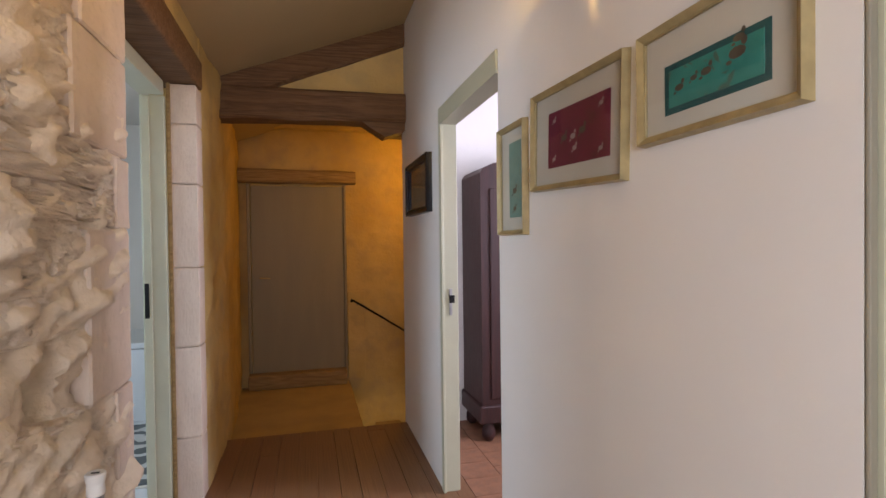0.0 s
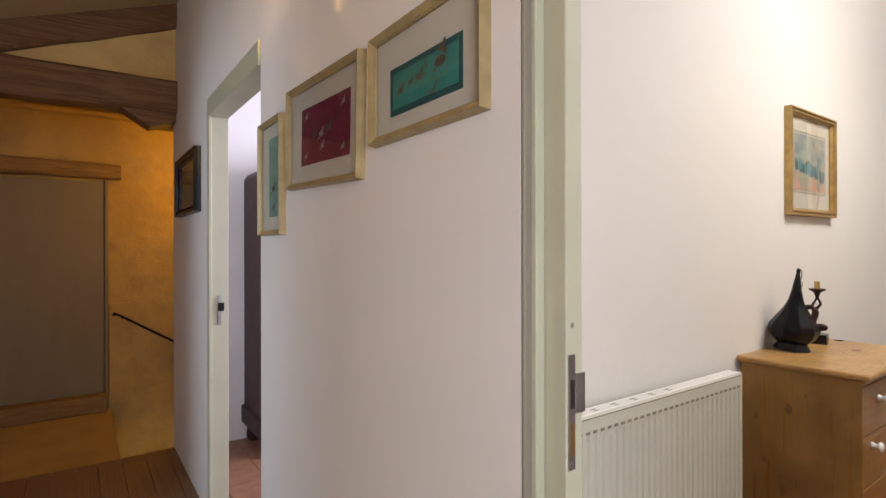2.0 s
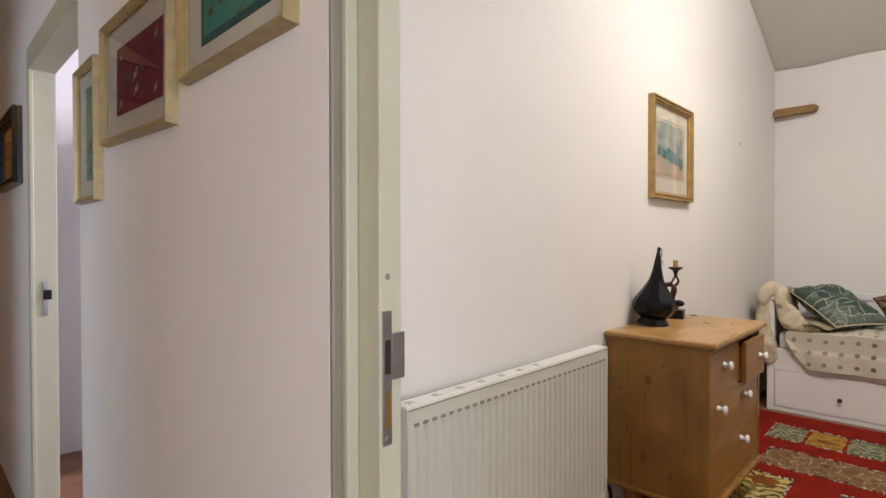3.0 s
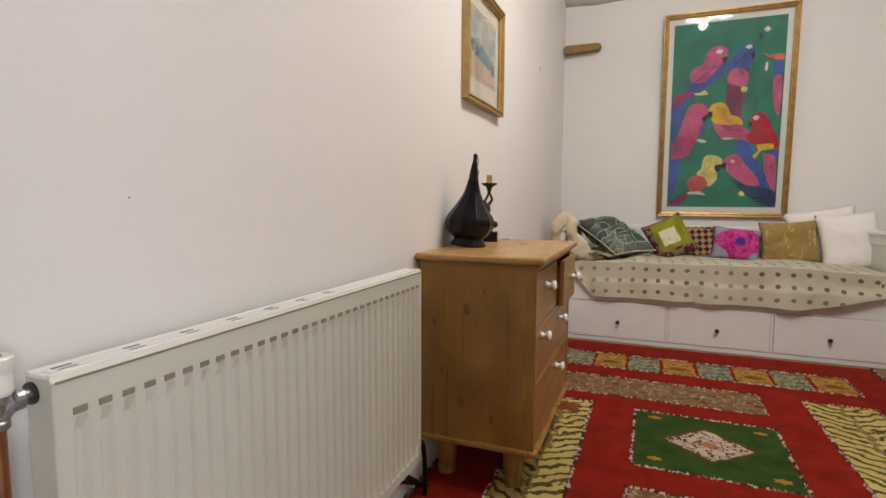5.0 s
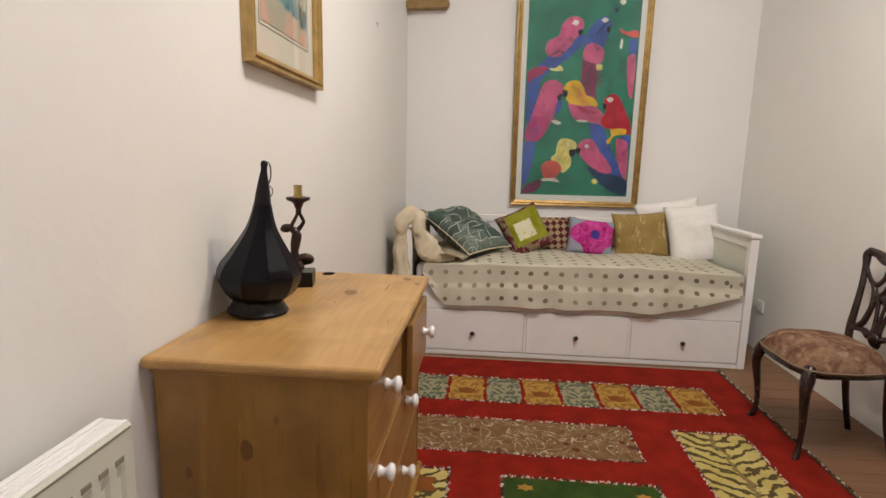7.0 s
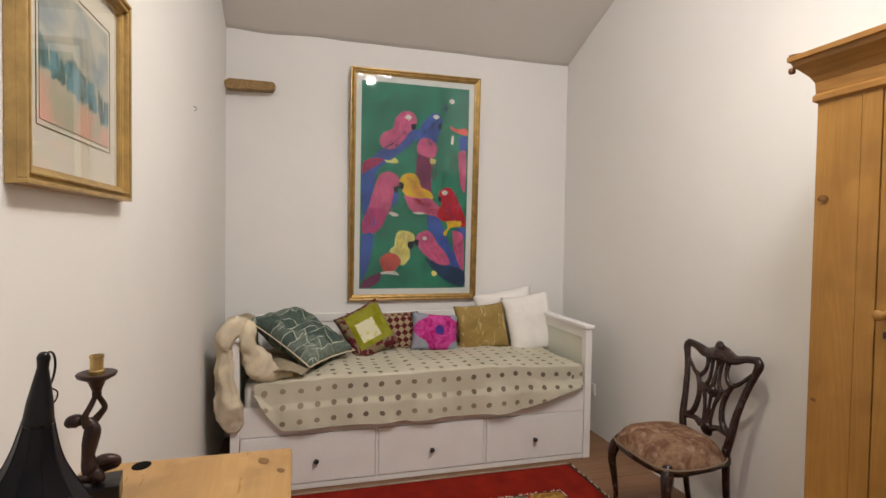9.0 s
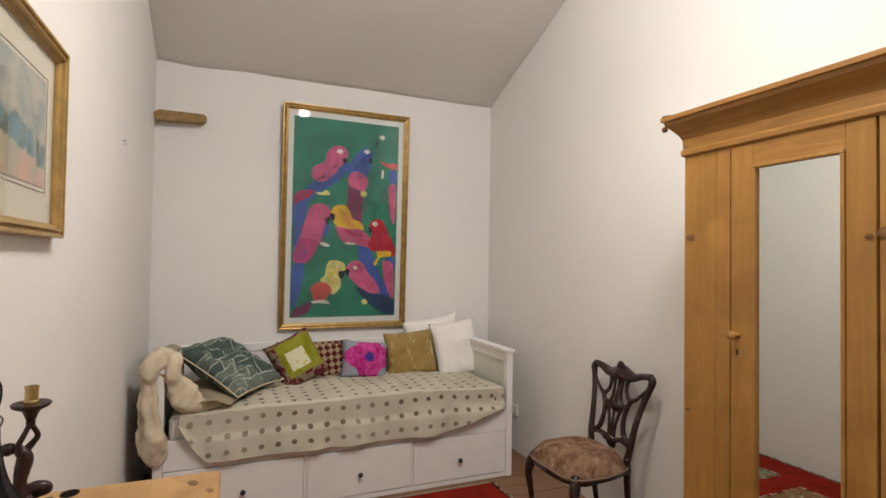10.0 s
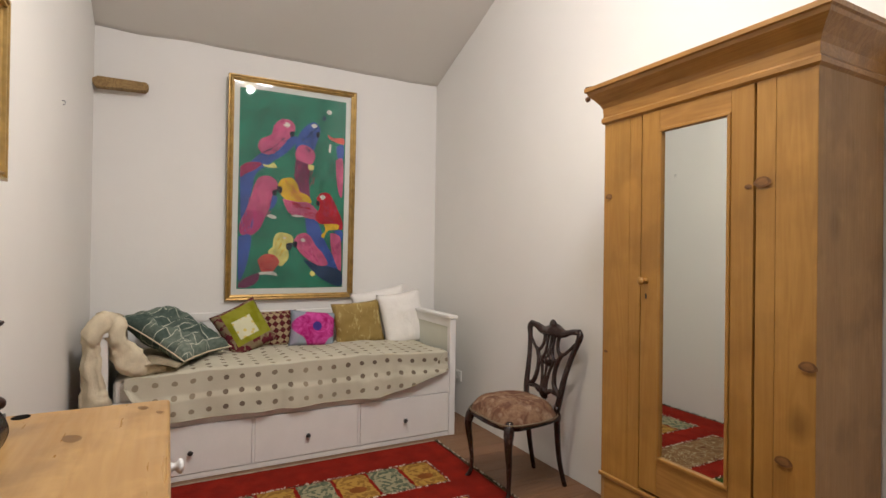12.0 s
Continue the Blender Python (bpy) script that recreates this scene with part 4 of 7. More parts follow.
def sconce():
    t = thing("wall_lamp", (HALL_X, 1.14, 1.945), 0, "half bowl plaster uplighter on the hall wall, lit", "wall lamp")
    b = bmesh.new()
    rows = []
    for r, z in ((0.02, 0.0), (0.07, 0.012), (0.11, 0.045), (0.135, 0.09), (0.145, 0.13)):
        rows.append([b.verts.new((-r * math.sin(a), r * math.cos(a), z)) for a in np.linspace(0, math.pi, 17)])
    for r, z in ((0.135, 0.13), (0.125, 0.09), (0.10, 0.05), (0.06, 0.02), (0.02, 0.012)):
        rows.append([b.verts.new((-max(r, 0.001) * math.sin(a), r * math.cos(a), z)) for a in np.linspace(0, math.pi, 17)])
    for p, q in zip(rows, rows[1:]):
        for i in range(16):
            b.faces.new((p[i], p[i + 1], q[i + 1], q[i]))
    bmesh.ops.recalc_face_normals(b, faces=b.faces[:])
    part("bowl", b, CERAMIC, t, smooth=True)
    part("bulb", lathe([(0.008, 0.05), (0.02, 0.07), (0.022, 0.09), (0.012, 0.108)], 12), BULB, t, smooth=True).location = (-0.055, 0, 0.0)
    part("clip", box(-0.03, -0.004, 0.146, 0.19, 0.055, 0.075, 0.004), BRASS, t)


sconce()


def radiator_valve(place, turn, label, floor_z, k=1.0):
    """Thermostatic head on an angle valve and pipe; the head points up."""
    t = thing("radiator_valve", place, turn, label, "radiator valve")
    def turned(*profile):
        return lathe([(r * k, z * k) for r, z in profile], 24)

    part("head", turned((0.022, 0.0), (0.024, 0.006), (0.023, 0.035), (0.026, 0.048), (0.027, 0.060), (0.024, 0.064), (0.012, 0.064), (0.010, 0.0615), (0.001, 0.0615)), PLASTIC, t)
    part("window", box(-0.011 * k, 0.011 * k, -0.004 * k, 0.004 * k, 0.0625 * k, 0.0648 * k, 0.001), BLACKKNOB, t)
    part("collar", turned((0.017, -0.014), (0.021, -0.012), (0.021, -0.002), (0.017, 0.0)), STEEL, t)
    part("body", turned((0.010, -0.060), (0.017, -0.055), (0.017, -0.045), (0.012, -0.040), (0.013, -0.016), (0.016, -0.014)), STEEL, t)
    part("pipe", tube([(0, 0, -0.055 * k, 0.0078), (0, 0, floor_z * 0.5, 0.0078), (0, 0, floor_z, 0.0078)], 10, 2), COPPER, t)
    return t


v = radiator_valve((1.286, 0.985, 0.796), 0, "white thermostatic valve on a copper pipe at the radiator's end", -0.796, 0.72)
part("elbow", tube([(0, 0, -0.030, 0.010), (0.010, 0, -0.020, 0.009), (0.022, 0, -0.012, 0.009), (0.036, 0, -0.010, 0.008)], 12, 4), STEEL, v)
part("nut", lathe([(0.011, -0.005), (0.0135, -0.003), (0.0135, 0.005), (0.011, 0.007)], 18), STEEL, v).matrix_basis = pose(0.020, 0, -0.012, 0, 90, 0)
part("gasket", lathe([(0.014, 0.0), (0.014, 0.003)], 20), BLACKKNOB, v).matrix_basis = pose(0.0345, 0, -0.010, 0, 90, 0)
radiator_valve((-0.325, 1.29, 0.775), 0, "white thermostatic valve on a pipe by the stone wall", -0.775, 0.76)


def radiator():
    x0, x1, y0, y1, z0, z1 = 1.324, 2.398, 0.948, 0.997, 0.19, 0.808
    t = thing("radiator", (0, 0, 0), 0, "cream enamelled panel radiator under the plain wall", "radiator")
    b = bmesh.new()
    n = 32
    pitch = (x1 - x0 - 0.03) / n
    # pressed front sheet with flutes between plain borders
    us = [x0]
    prof = [(x0, 0)]
    for i in range(n):
        c = x0 + 0.015 + pitch * (i + 0.5)
        prof += [(c - pitch * 0.30, 0), (c - pitch * 0.16, 1), (c + pitch * 0.16, 1), (c + pitch * 0.30, 0)]
    prof.append((x1, 0))
    zs = [(z0, 0.0), (z0 + 0.035, 0.0), (z0 + 0.055, 1.0), (z1 - 0.075, 1.0), (z1 - 0.056, 0.0), (z1 - 0.006, 0.0), (z1, -0.8)]
    rows = [[b.verts.new((x, y0 + 0.0052 * k * m if k >= 0 else y0 + 0.004, z)) for x, m in prof] for z, k in zs]
    for p, q in zip(rows, rows[1:]):
        for i in range(len(prof) - 1):
            b.faces.new((p[i], p[i + 1], q[i + 1], q[i]))
    part("front_panel", b, RADWHITE, t)
    part("back_panel", box(x0, x1, y1 - 0.006, y1, z0, z1 - 0.004, 0.002), RADWHITE, t)
    part("side_panel", box(x0 + 0.0002, x0 + 0.004, y0 + 0.0036, y1 + 0.001, z0 + 0.01, z1 - 0.002, 0.001), RADWHITE, t)
    part("side_panel", box(x1 - 0.004, x1 - 0.0002, y0 + 0.0036, y1 + 0.001, z0 + 0.01, z1 - 0.002, 0.001), RADWHITE, t)
    g = bmesh.new()
    add_box(g, x0 + 0.001, x1 - 0.001, y0 + 0.004, y0 + 0.012, z1 - 0.004, z1 + 0.003, 0.001)
    add_box(g, x0 + 0.001, x1 - 0.001, y1 - 0.008, y1 + 0.002, z1 - 0.004, z1 + 0.003, 0.001)
    add_box(g, x0 + 0.001, x1 - 0.001, y0 + 0.0125, y1 - 0.0085, z1 - 0.003, z1 + 0.001)
    for k in range(1, 4):
        y = y0 + 0.012 + (y1 - y0 - 0.020) * k / 4
        add_box(g, x0 + 0.01, x1 - 0.01, y - 0.002, y + 0.002, z1 + 0.0005, z1 + 0.0025)
    part("top_grille", g, WHITE, t)
    # Openings laid on as thin grey bars that paint their shade.
    for k in range(7):
        x = x0 + 0.020 + 0.0965 * k
        for y in (y0 + 0.018, y0 + 0.031):
            part("grille_slot", box(x, x + 0.024, y, y + 0.004, z1 + 0.0012, z1 + 0.0030), SLOTGREY, t)
    # Dark strip that paints the shade under the top edge.
    part("front_gap", box(x0 + 0.004, x1 - 0.004, y0 - 0.001, y0 + 0.0035, z1 - 0.0085, z1 - 0.0055), DARKPINK, t)
    part("fins", box(x0 + 0.01, x1 - 0.01, y0 + 0.02, y1 - 0.012, z0 + 0.02, z1 - 0.05), DARKPINK, t, "dark beige convector fins")
    # Pressed slots: upper row painted as shaded, lower row as lit.
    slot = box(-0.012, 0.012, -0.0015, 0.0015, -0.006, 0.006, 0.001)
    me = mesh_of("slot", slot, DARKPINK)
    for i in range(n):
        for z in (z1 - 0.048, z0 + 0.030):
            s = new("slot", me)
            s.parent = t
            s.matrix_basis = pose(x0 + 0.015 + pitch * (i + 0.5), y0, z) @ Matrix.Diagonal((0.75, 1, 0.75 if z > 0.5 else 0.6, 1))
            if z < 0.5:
                s.data = LITSLOT
    for x in (x0 + 0.2, x1 - 0.2):
        part("bracket", box(x - 0.015, x + 0.015, y1, NORTH, z0 + 0.1, z1 - 0.15), RADWHITE, t)
    return t


# Lit copy of the slot for the lower row, brightness put into white.
LITSLOT = mesh_of("lit_slot", box(-0.012, 0.012, -0.0015, 0.0015, -0.006, 0.006, 0.001), WHITE)
radiator()
tail = thing("radiator_tail", (2.50, 0.98, 0), 0, "dark pipe tail rising from the floor beside the chest", "pipe")
part("pipe", tube([(0, 0, 0, 0.0085), (0, 0, 0.12, 0.0085), (-0.02, 0, 0.205, 0.0085), (-0.056, 0, 0.225, 0.0085)], 8, 4), IRON, tail)

for k, lift in enumerate((0.0, 0.018, 0.034)):
    flex = thing("wall_cable", (0, 0, 0), 0, "dark brown cable sagging along the wall under the radiator", "cable")
    part("sheath", tube([(1.90, 1.042, 0.16 + lift, 0.006), (2.22, 1.042, 0.128 + lift, 0.006), (2.35, 1.042, 0.098 + lift, 0.006), (2.45, 1.042, 0.068 + lift, 0.006), (2.52, 1.036, 0.030 + lift * 0.5, 0.006), (2.56, 1.020 - lift, 0.008, 0.006)], 8, 6), BRONZE, flex)



# ---- the chest of drawers ----
def porcelain_knob(parent, x, y, z, name="knob"):
    k = part(name, lathe([(0.014, 0), (0.0135, 0.005), (0.009, 0.012), (0.011, 0.018), (0.0185, 0.023), (0.0195, 0.029), (0.016, 0.034), (0.006, 0.037)], 18), PORCELAIN, parent, "white porcelain knob", smooth=True)
    return moved(k, x, y, z, 90)


def knot_disc(parent, m, size, mat):
    b = bmesh.new()
    for r, h in ((1.0, 0.0), (0.62, 0.0002)):
        vs = [b.verts.new((size * r * math.cos(a) * (1 + 0.1 * math.sin(3 * a)), size * r * 0.6 * math.sin(a), h)) for a in np.linspace(0, 2 * math.pi, 15)[:-1]]
        b.faces.new(vs)
    k = part("knot", b, mat, parent)
    k.matrix_basis = m
    if mat is KNOT and size > 0.015:
        c = bmesh.new()
        c.faces.new([c.verts.new((size * 0.66 * math.cos(a) * (1 + 0.12 * math.sin(3 * a + 1)), size * 0.40 * math.sin(a), 0.0006)) for a in np.linspace(0, 2 * math.pi, 13)[:-1]])
        part("knot_core", c, KNOTCORE, k)
    return k


KNOTCORE = plain("pine_knot_core", (0.27, 0.125, 0.038), 0.45, vary=0.3, scale=40, bump=0)
KNOT = plain("pine_knot", (0.20, 0.085, 0.025), 0.45, vary=0.5, scale=40, bump=0)
KNOTSOFT = plain("soft_pine_knot", (0.205, 0.096, 0.022), 0.4, vary=0.15, scale=30, bump=0)


def chest():
    x0, x1, yf, yb, top = 2.585, 3.325, 0.625, 1.040, 0.842
    t = thing("chest", (0, 0, 0), 0, "honey pine chest with white knobs, one top drawer ajar", "chest of drawers")
    b = bmesh.new()
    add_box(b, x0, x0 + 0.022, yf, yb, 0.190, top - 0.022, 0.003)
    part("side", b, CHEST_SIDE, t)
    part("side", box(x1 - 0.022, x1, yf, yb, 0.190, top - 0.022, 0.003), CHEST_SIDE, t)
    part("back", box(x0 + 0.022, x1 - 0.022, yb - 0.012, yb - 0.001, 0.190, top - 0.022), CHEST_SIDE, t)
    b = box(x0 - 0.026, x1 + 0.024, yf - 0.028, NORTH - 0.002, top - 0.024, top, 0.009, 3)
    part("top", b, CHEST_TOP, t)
    part("moulding", box(x0 - 0.012, x1 + 0.012, yf - 0.013, yb, top - 0.034, top - 0.024, 0.004), CHEST_SIDE, t)
    b = bmesh.new()
    rails = [(0.190, 0.212), (0.418, 0.430), (0.592, 0.605), (top - 0.050, top - 0.034)]
    for a, c in rails:
        add_box(b, x0 + 0.022, x1 - 0.022, yf + 0.003, yf + 0.025, a, c, 0.001)
    add_box(b, 2.966, 2.986, yf + 0.003, yf + 0.03, 0.605, top - 0.050, 0.001)
    part("front_frame", b, CHEST_FRONT, t)
    part("carcass", box(x0 + 0.024, x1 - 0.024, yf + 0.05, yb - 0.014, 0.20, 0.60), CHEST_SIDE, t)
    def drawer(a, c, z0, z1, out, knobs):
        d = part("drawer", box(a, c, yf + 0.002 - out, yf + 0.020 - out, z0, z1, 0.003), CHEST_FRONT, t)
        for s0 in (a + 0.008, c - 0.020):
            part("drawer_side", box(s0, s0 + 0.012, yf + 0.021 - out, yf + 0.34, z0 + 0.01, z1 - 0.02, 0.001), CHEST_SIDE, d)
        for kx, kz in knobs:
            porcelain_knob(d, kx, yf + 0.002 - out, kz)
    drawer(x0 + 0.026, 2.964, 0.608, top - 0.054, 0.0, [(2.765, 0.725)])
    drawer(2.988, x1 - 0.026, 0.608, top - 0.054, 0.028, [(3.205, 0.700)])
    drawer(x0 + 0.026, x1 - 0.026, 0.432, 0.590, 0.0, [(2.690, 0.562), (3.055, 0.548)])
    drawer(x0 + 0.026, x1 - 0.026, 0.214, 0.416, 0.0, [(3.010, 0.360)])
    part("base_moulding", box(x0 - 0.012, x1 + 0.012, yf - 0.012, yb, 0.174, 0.192, 0.005), CHEST_SIDE, t)
    for x in (x0 + 0.100, x1 - 0.09):
        for y in (yf + 0.088, yb - 0.07):
            f = part("foot", lathe([(0.024, 0.0), (0.033, 0.008), (0.036, 0.022), (0.034, 0.036), (0.030, 0.042), (0.033, 0.060), (0.038, 0.100), (0.040, 0.125), (0.034, 0.136), (0.040, 0.146), (0.042, 0.174)], 20), CHEST_SIDE, t, smooth=True)
            f.location = (x, y, 0.0)
    hole = part("knot_hole", lathe([(0.020, 0.0), (0.014, 0.0006)], 14), VOID, t, "dark worn knot hole")
    hole.matrix_basis = pose(3.318, 0.925, top + 0.0002) @ Matrix.Diagonal((1.25, 1.0, 1, 1))
    for x, y, s in ((3.09, 0.79, 0.030), (3.28, 0.66, 0.02), (3.22, 0.62, 0.014)):
        knot_disc(t, pose(x, y, top + 0.0004, 0, 0, 20), s, KNOTSOFT)
    for y, z, s in ((0.86, 0.655, 0.022), (0.98, 0.60, 0.013), (0.88, 0.33, 0.024), (0.80, 0.72, 0.009), (0.77, 0.28, 0.016), (0.95, 0.43, 0.014)):
        knot_disc(t, pose(x0 - 0.0006, y, z, 0, -90, 0), s, KNOTSOFT)
    return top


CHEST_Z = chest()


def dome_lamp():
    t = thing("metal_lamp", (2.868, 0.958, CHEST_Z + 0.0055), 0, "black ribbed teardrop metal lamp with a hanging ring", "lamp")
    t.matrix_basis = t.matrix_basis @ pose(0, 0, 0, 4.5, 0, 0)
    part("foot", lathe([(0.070, 0.0), (0.070, 0.006), (0.066, 0.010), (0.058, 0.024), (0.056, 0.034)], 20), IRON, t, smooth=False)
    knots = [(0.056, 0.028), (0.078, 0.046), (0.092, 0.070), (0.096, 0.092), (0.088, 0.114), (0.074, 0.134), (0.054, 0.165), (0.037, 0.195), (0.027, 0.222), (0.0185, 0.258)]
    prof = [(q[0], q[2]) for q in smooth_line([(r, 0, z, 0) for r, z in knots], 3)]
    part("body", lathe(prof, 10), GLOSSIRON, t, smooth=False)
    for i in range(10):
        a = 2 * math.pi * i / 10
        line = [(0.998 * r * math.cos(a), 0.998 * r * math.sin(a), z, 0.0009) for r, z in prof]
        part("seam", tube(line, 5, 1), GLOSSIRON, t)
    part("neck", lathe([(0.0185, 0.254), (0.0200, 0.258), (0.0185, 0.262), (0.0160, 0.285), (0.0120, 0.308), (0.0070, 0.334), (0.0075, 0.342), (0.0085, 0.349), (0.006, 0.355), (0.002, 0.357)], 20), IRON, t, smooth=True)
    b = tube([(0.026 * math.cos(a) + 0.014, 0, 0.325 + 0.028 * math.sin(a), 0.0017) for a in np.linspace(2.0, -2.3, 14)], 6, 2)
    part("ring", b, IRON, t)
    part("wire", tube([(0.020, -0.004, 0.300, 0.0012), (0.034, -0.008, 0.290, 0.0012), (0.042, -0.004, 0.276, 0.0012), (0.036, 0.0, 0.268, 0.0012), (0.047, 0.0, 0.262, 0.0012)], 5, 3), BRONZE, t)


dome_lamp()


def figure_lamp():
    """A dark figure on its knees that holds up a dish: one plain mesh, and a lamp fitting on it."""
    t = thing("lamp_base", (3.156, 0.960, CHEST_Z), -78, "dark bronze kneeling figure lamp base with brass fitting", "lamp base")
    part("block", box(-0.066, 0.040, -0.038, 0.038, 0.0, 0.044, 0.002), IRON, t)
    b = bmesh.new()
    tube([(-0.010, 0.0, 0.060, 0.014), (-0.012, 0.0, 0.078, 0.0145), (-0.014, 0.0, 0.098, 0.0115), (-0.011, 0.0, 0.122, 0.014), (-0.007, 0.0, 0.146, 0.0145), (-0.012, 0.0, 0.162, 0.010), (-0.020, 0.0, 0.168, 0.006)], 12, 4, b)
    tube([(-0.020, 0.0, 0.164, 0.007), (-0.030, 0.0, 0.168, 0.0125), (-0.041, 0.0, 0.166, 0.0125), (-0.048, 0.0, 0.160, 0.007)], 10, 4, b)
    tube([(-0.010, 0.009, 0.070, 0.012), (0.010, 0.010, 0.080, 0.0125), (0.028, 0.010, 0.078, 0.0105), (0.030, 0.010, 0.070, 0.009), (0.012, 0.012, 0.064, 0.008), (-0.006, 0.012, 0.054, 0.007)], 10, 4, b)
    tube([(-0.006, -0.009, 0.068, 0.013), (0.004, -0.010, 0.052, 0.012), (-0.010, -0.010, 0.056, 0.009), (-0.032, -0.010, 0.057, 0.008), (-0.050, -0.010, 0.054, 0.007), (-0.056, -0.010, 0.060, 0.005)], 10, 4, b)
    tube([(-0.008, 0.011, 0.158, 0.0085), (0.004, 0.014, 0.172, 0.0065), (0.012, 0.010, 0.187, 0.0055), (0.004, 0.004, 0.208, 0.005), (0.0, 0.002, 0.222, 0.005)], 8, 4, b)
    tube([(-0.014, -0.011, 0.158, 0.0085), (-0.018, -0.012, 0.176, 0.0060), (-0.010, -0.008, 0.194, 0.0052), (-0.004, -0.002, 0.208, 0.005), (0.0, 0.0, 0.222, 0.005)], 8, 4, b)
    tube([(0.0, 0.0, 0.208, 0.006), (0.0, 0.0, 0.216, 0.0085), (0.0, 0.0, 0.224, 0.0075), (0.0, 0.0, 0.232, 0.009)], 10, 3, b)
    part("figure", b, BRONZE, t, smooth=True)
    part("dish", lathe([(0.008, 0.222), (0.013, 0.236), (0.016, 0.242), (0.032, 0.250), (0.035, 0.256), (0.033, 0.258), (0.012, 0.253)], 24), BRONZE, t, smooth=True)
    part("lamp_fitting", lathe([(0.014, 0.253), (0.014, 0.262), (0.0115, 0.264), (0.0115, 0.286), (0.0125, 0.288), (0.0125, 0.292), (0.009, 0.292), (0.008, 0.275)], 20), BRASS, t, "brass bayonet fitting")


figure_lamp()

# ---- picture over the chest: a wall that faces -y ----
t = framed("framed_picture", (3.028, NORTH - 0.001, 1.450), 0, 0.562, 0.518, 0.031, 0.026, PALEGOLD, MATBOARD, "gilt framed seaside watercolour with a cream mount")
art = part("artwork", box(-0.178, 0.178, -0.0012, 0.0, -0.138, 0.138), SEA, t)
art.location = (0.284, -0.0056, 0.266)
b = bmesh.new()
for a in ((-0.190, 0.190, -0.150, -0.1485), (-0.190, 0.190, 0.1485, 0.150), (-0.190, -0.1885, -0.1485, 0.1485), (0.1885, 0.190, -0.1485, 0.1485)):
    add_box(b, a[0], a[1], -0.0010, 0.0, a[2], a[3])
part("ruled_line", b, TANMOUNT, t).location = (0.284, -0.0056, 0.266)
hook = thing("picture_hook", (4.60, NORTH, 1.935), 0, "small bare steel picture hook in the wall", "hook")
part("nail", tube([(0, -0.001, 0.0, 0.0022), (0, -0.012, 0.0, 0.0022), (0, -0.014, -0.014, 0.0018), (0, -0.006, -0.018, 0.0018)], 6, 3), STEEL, hook)
for x, z in ((1.513, 1.024),):
    h2 = thing("screw", (x, NORTH, z), 0, "small dull screw head in the wall", "screw")
    part("screw_head", lathe([(0.0016, 0.0), (0.0012, 0.0008)], 8), DARKPINK, h2).matrix_basis = pose(0, -0.0, 0, 90)


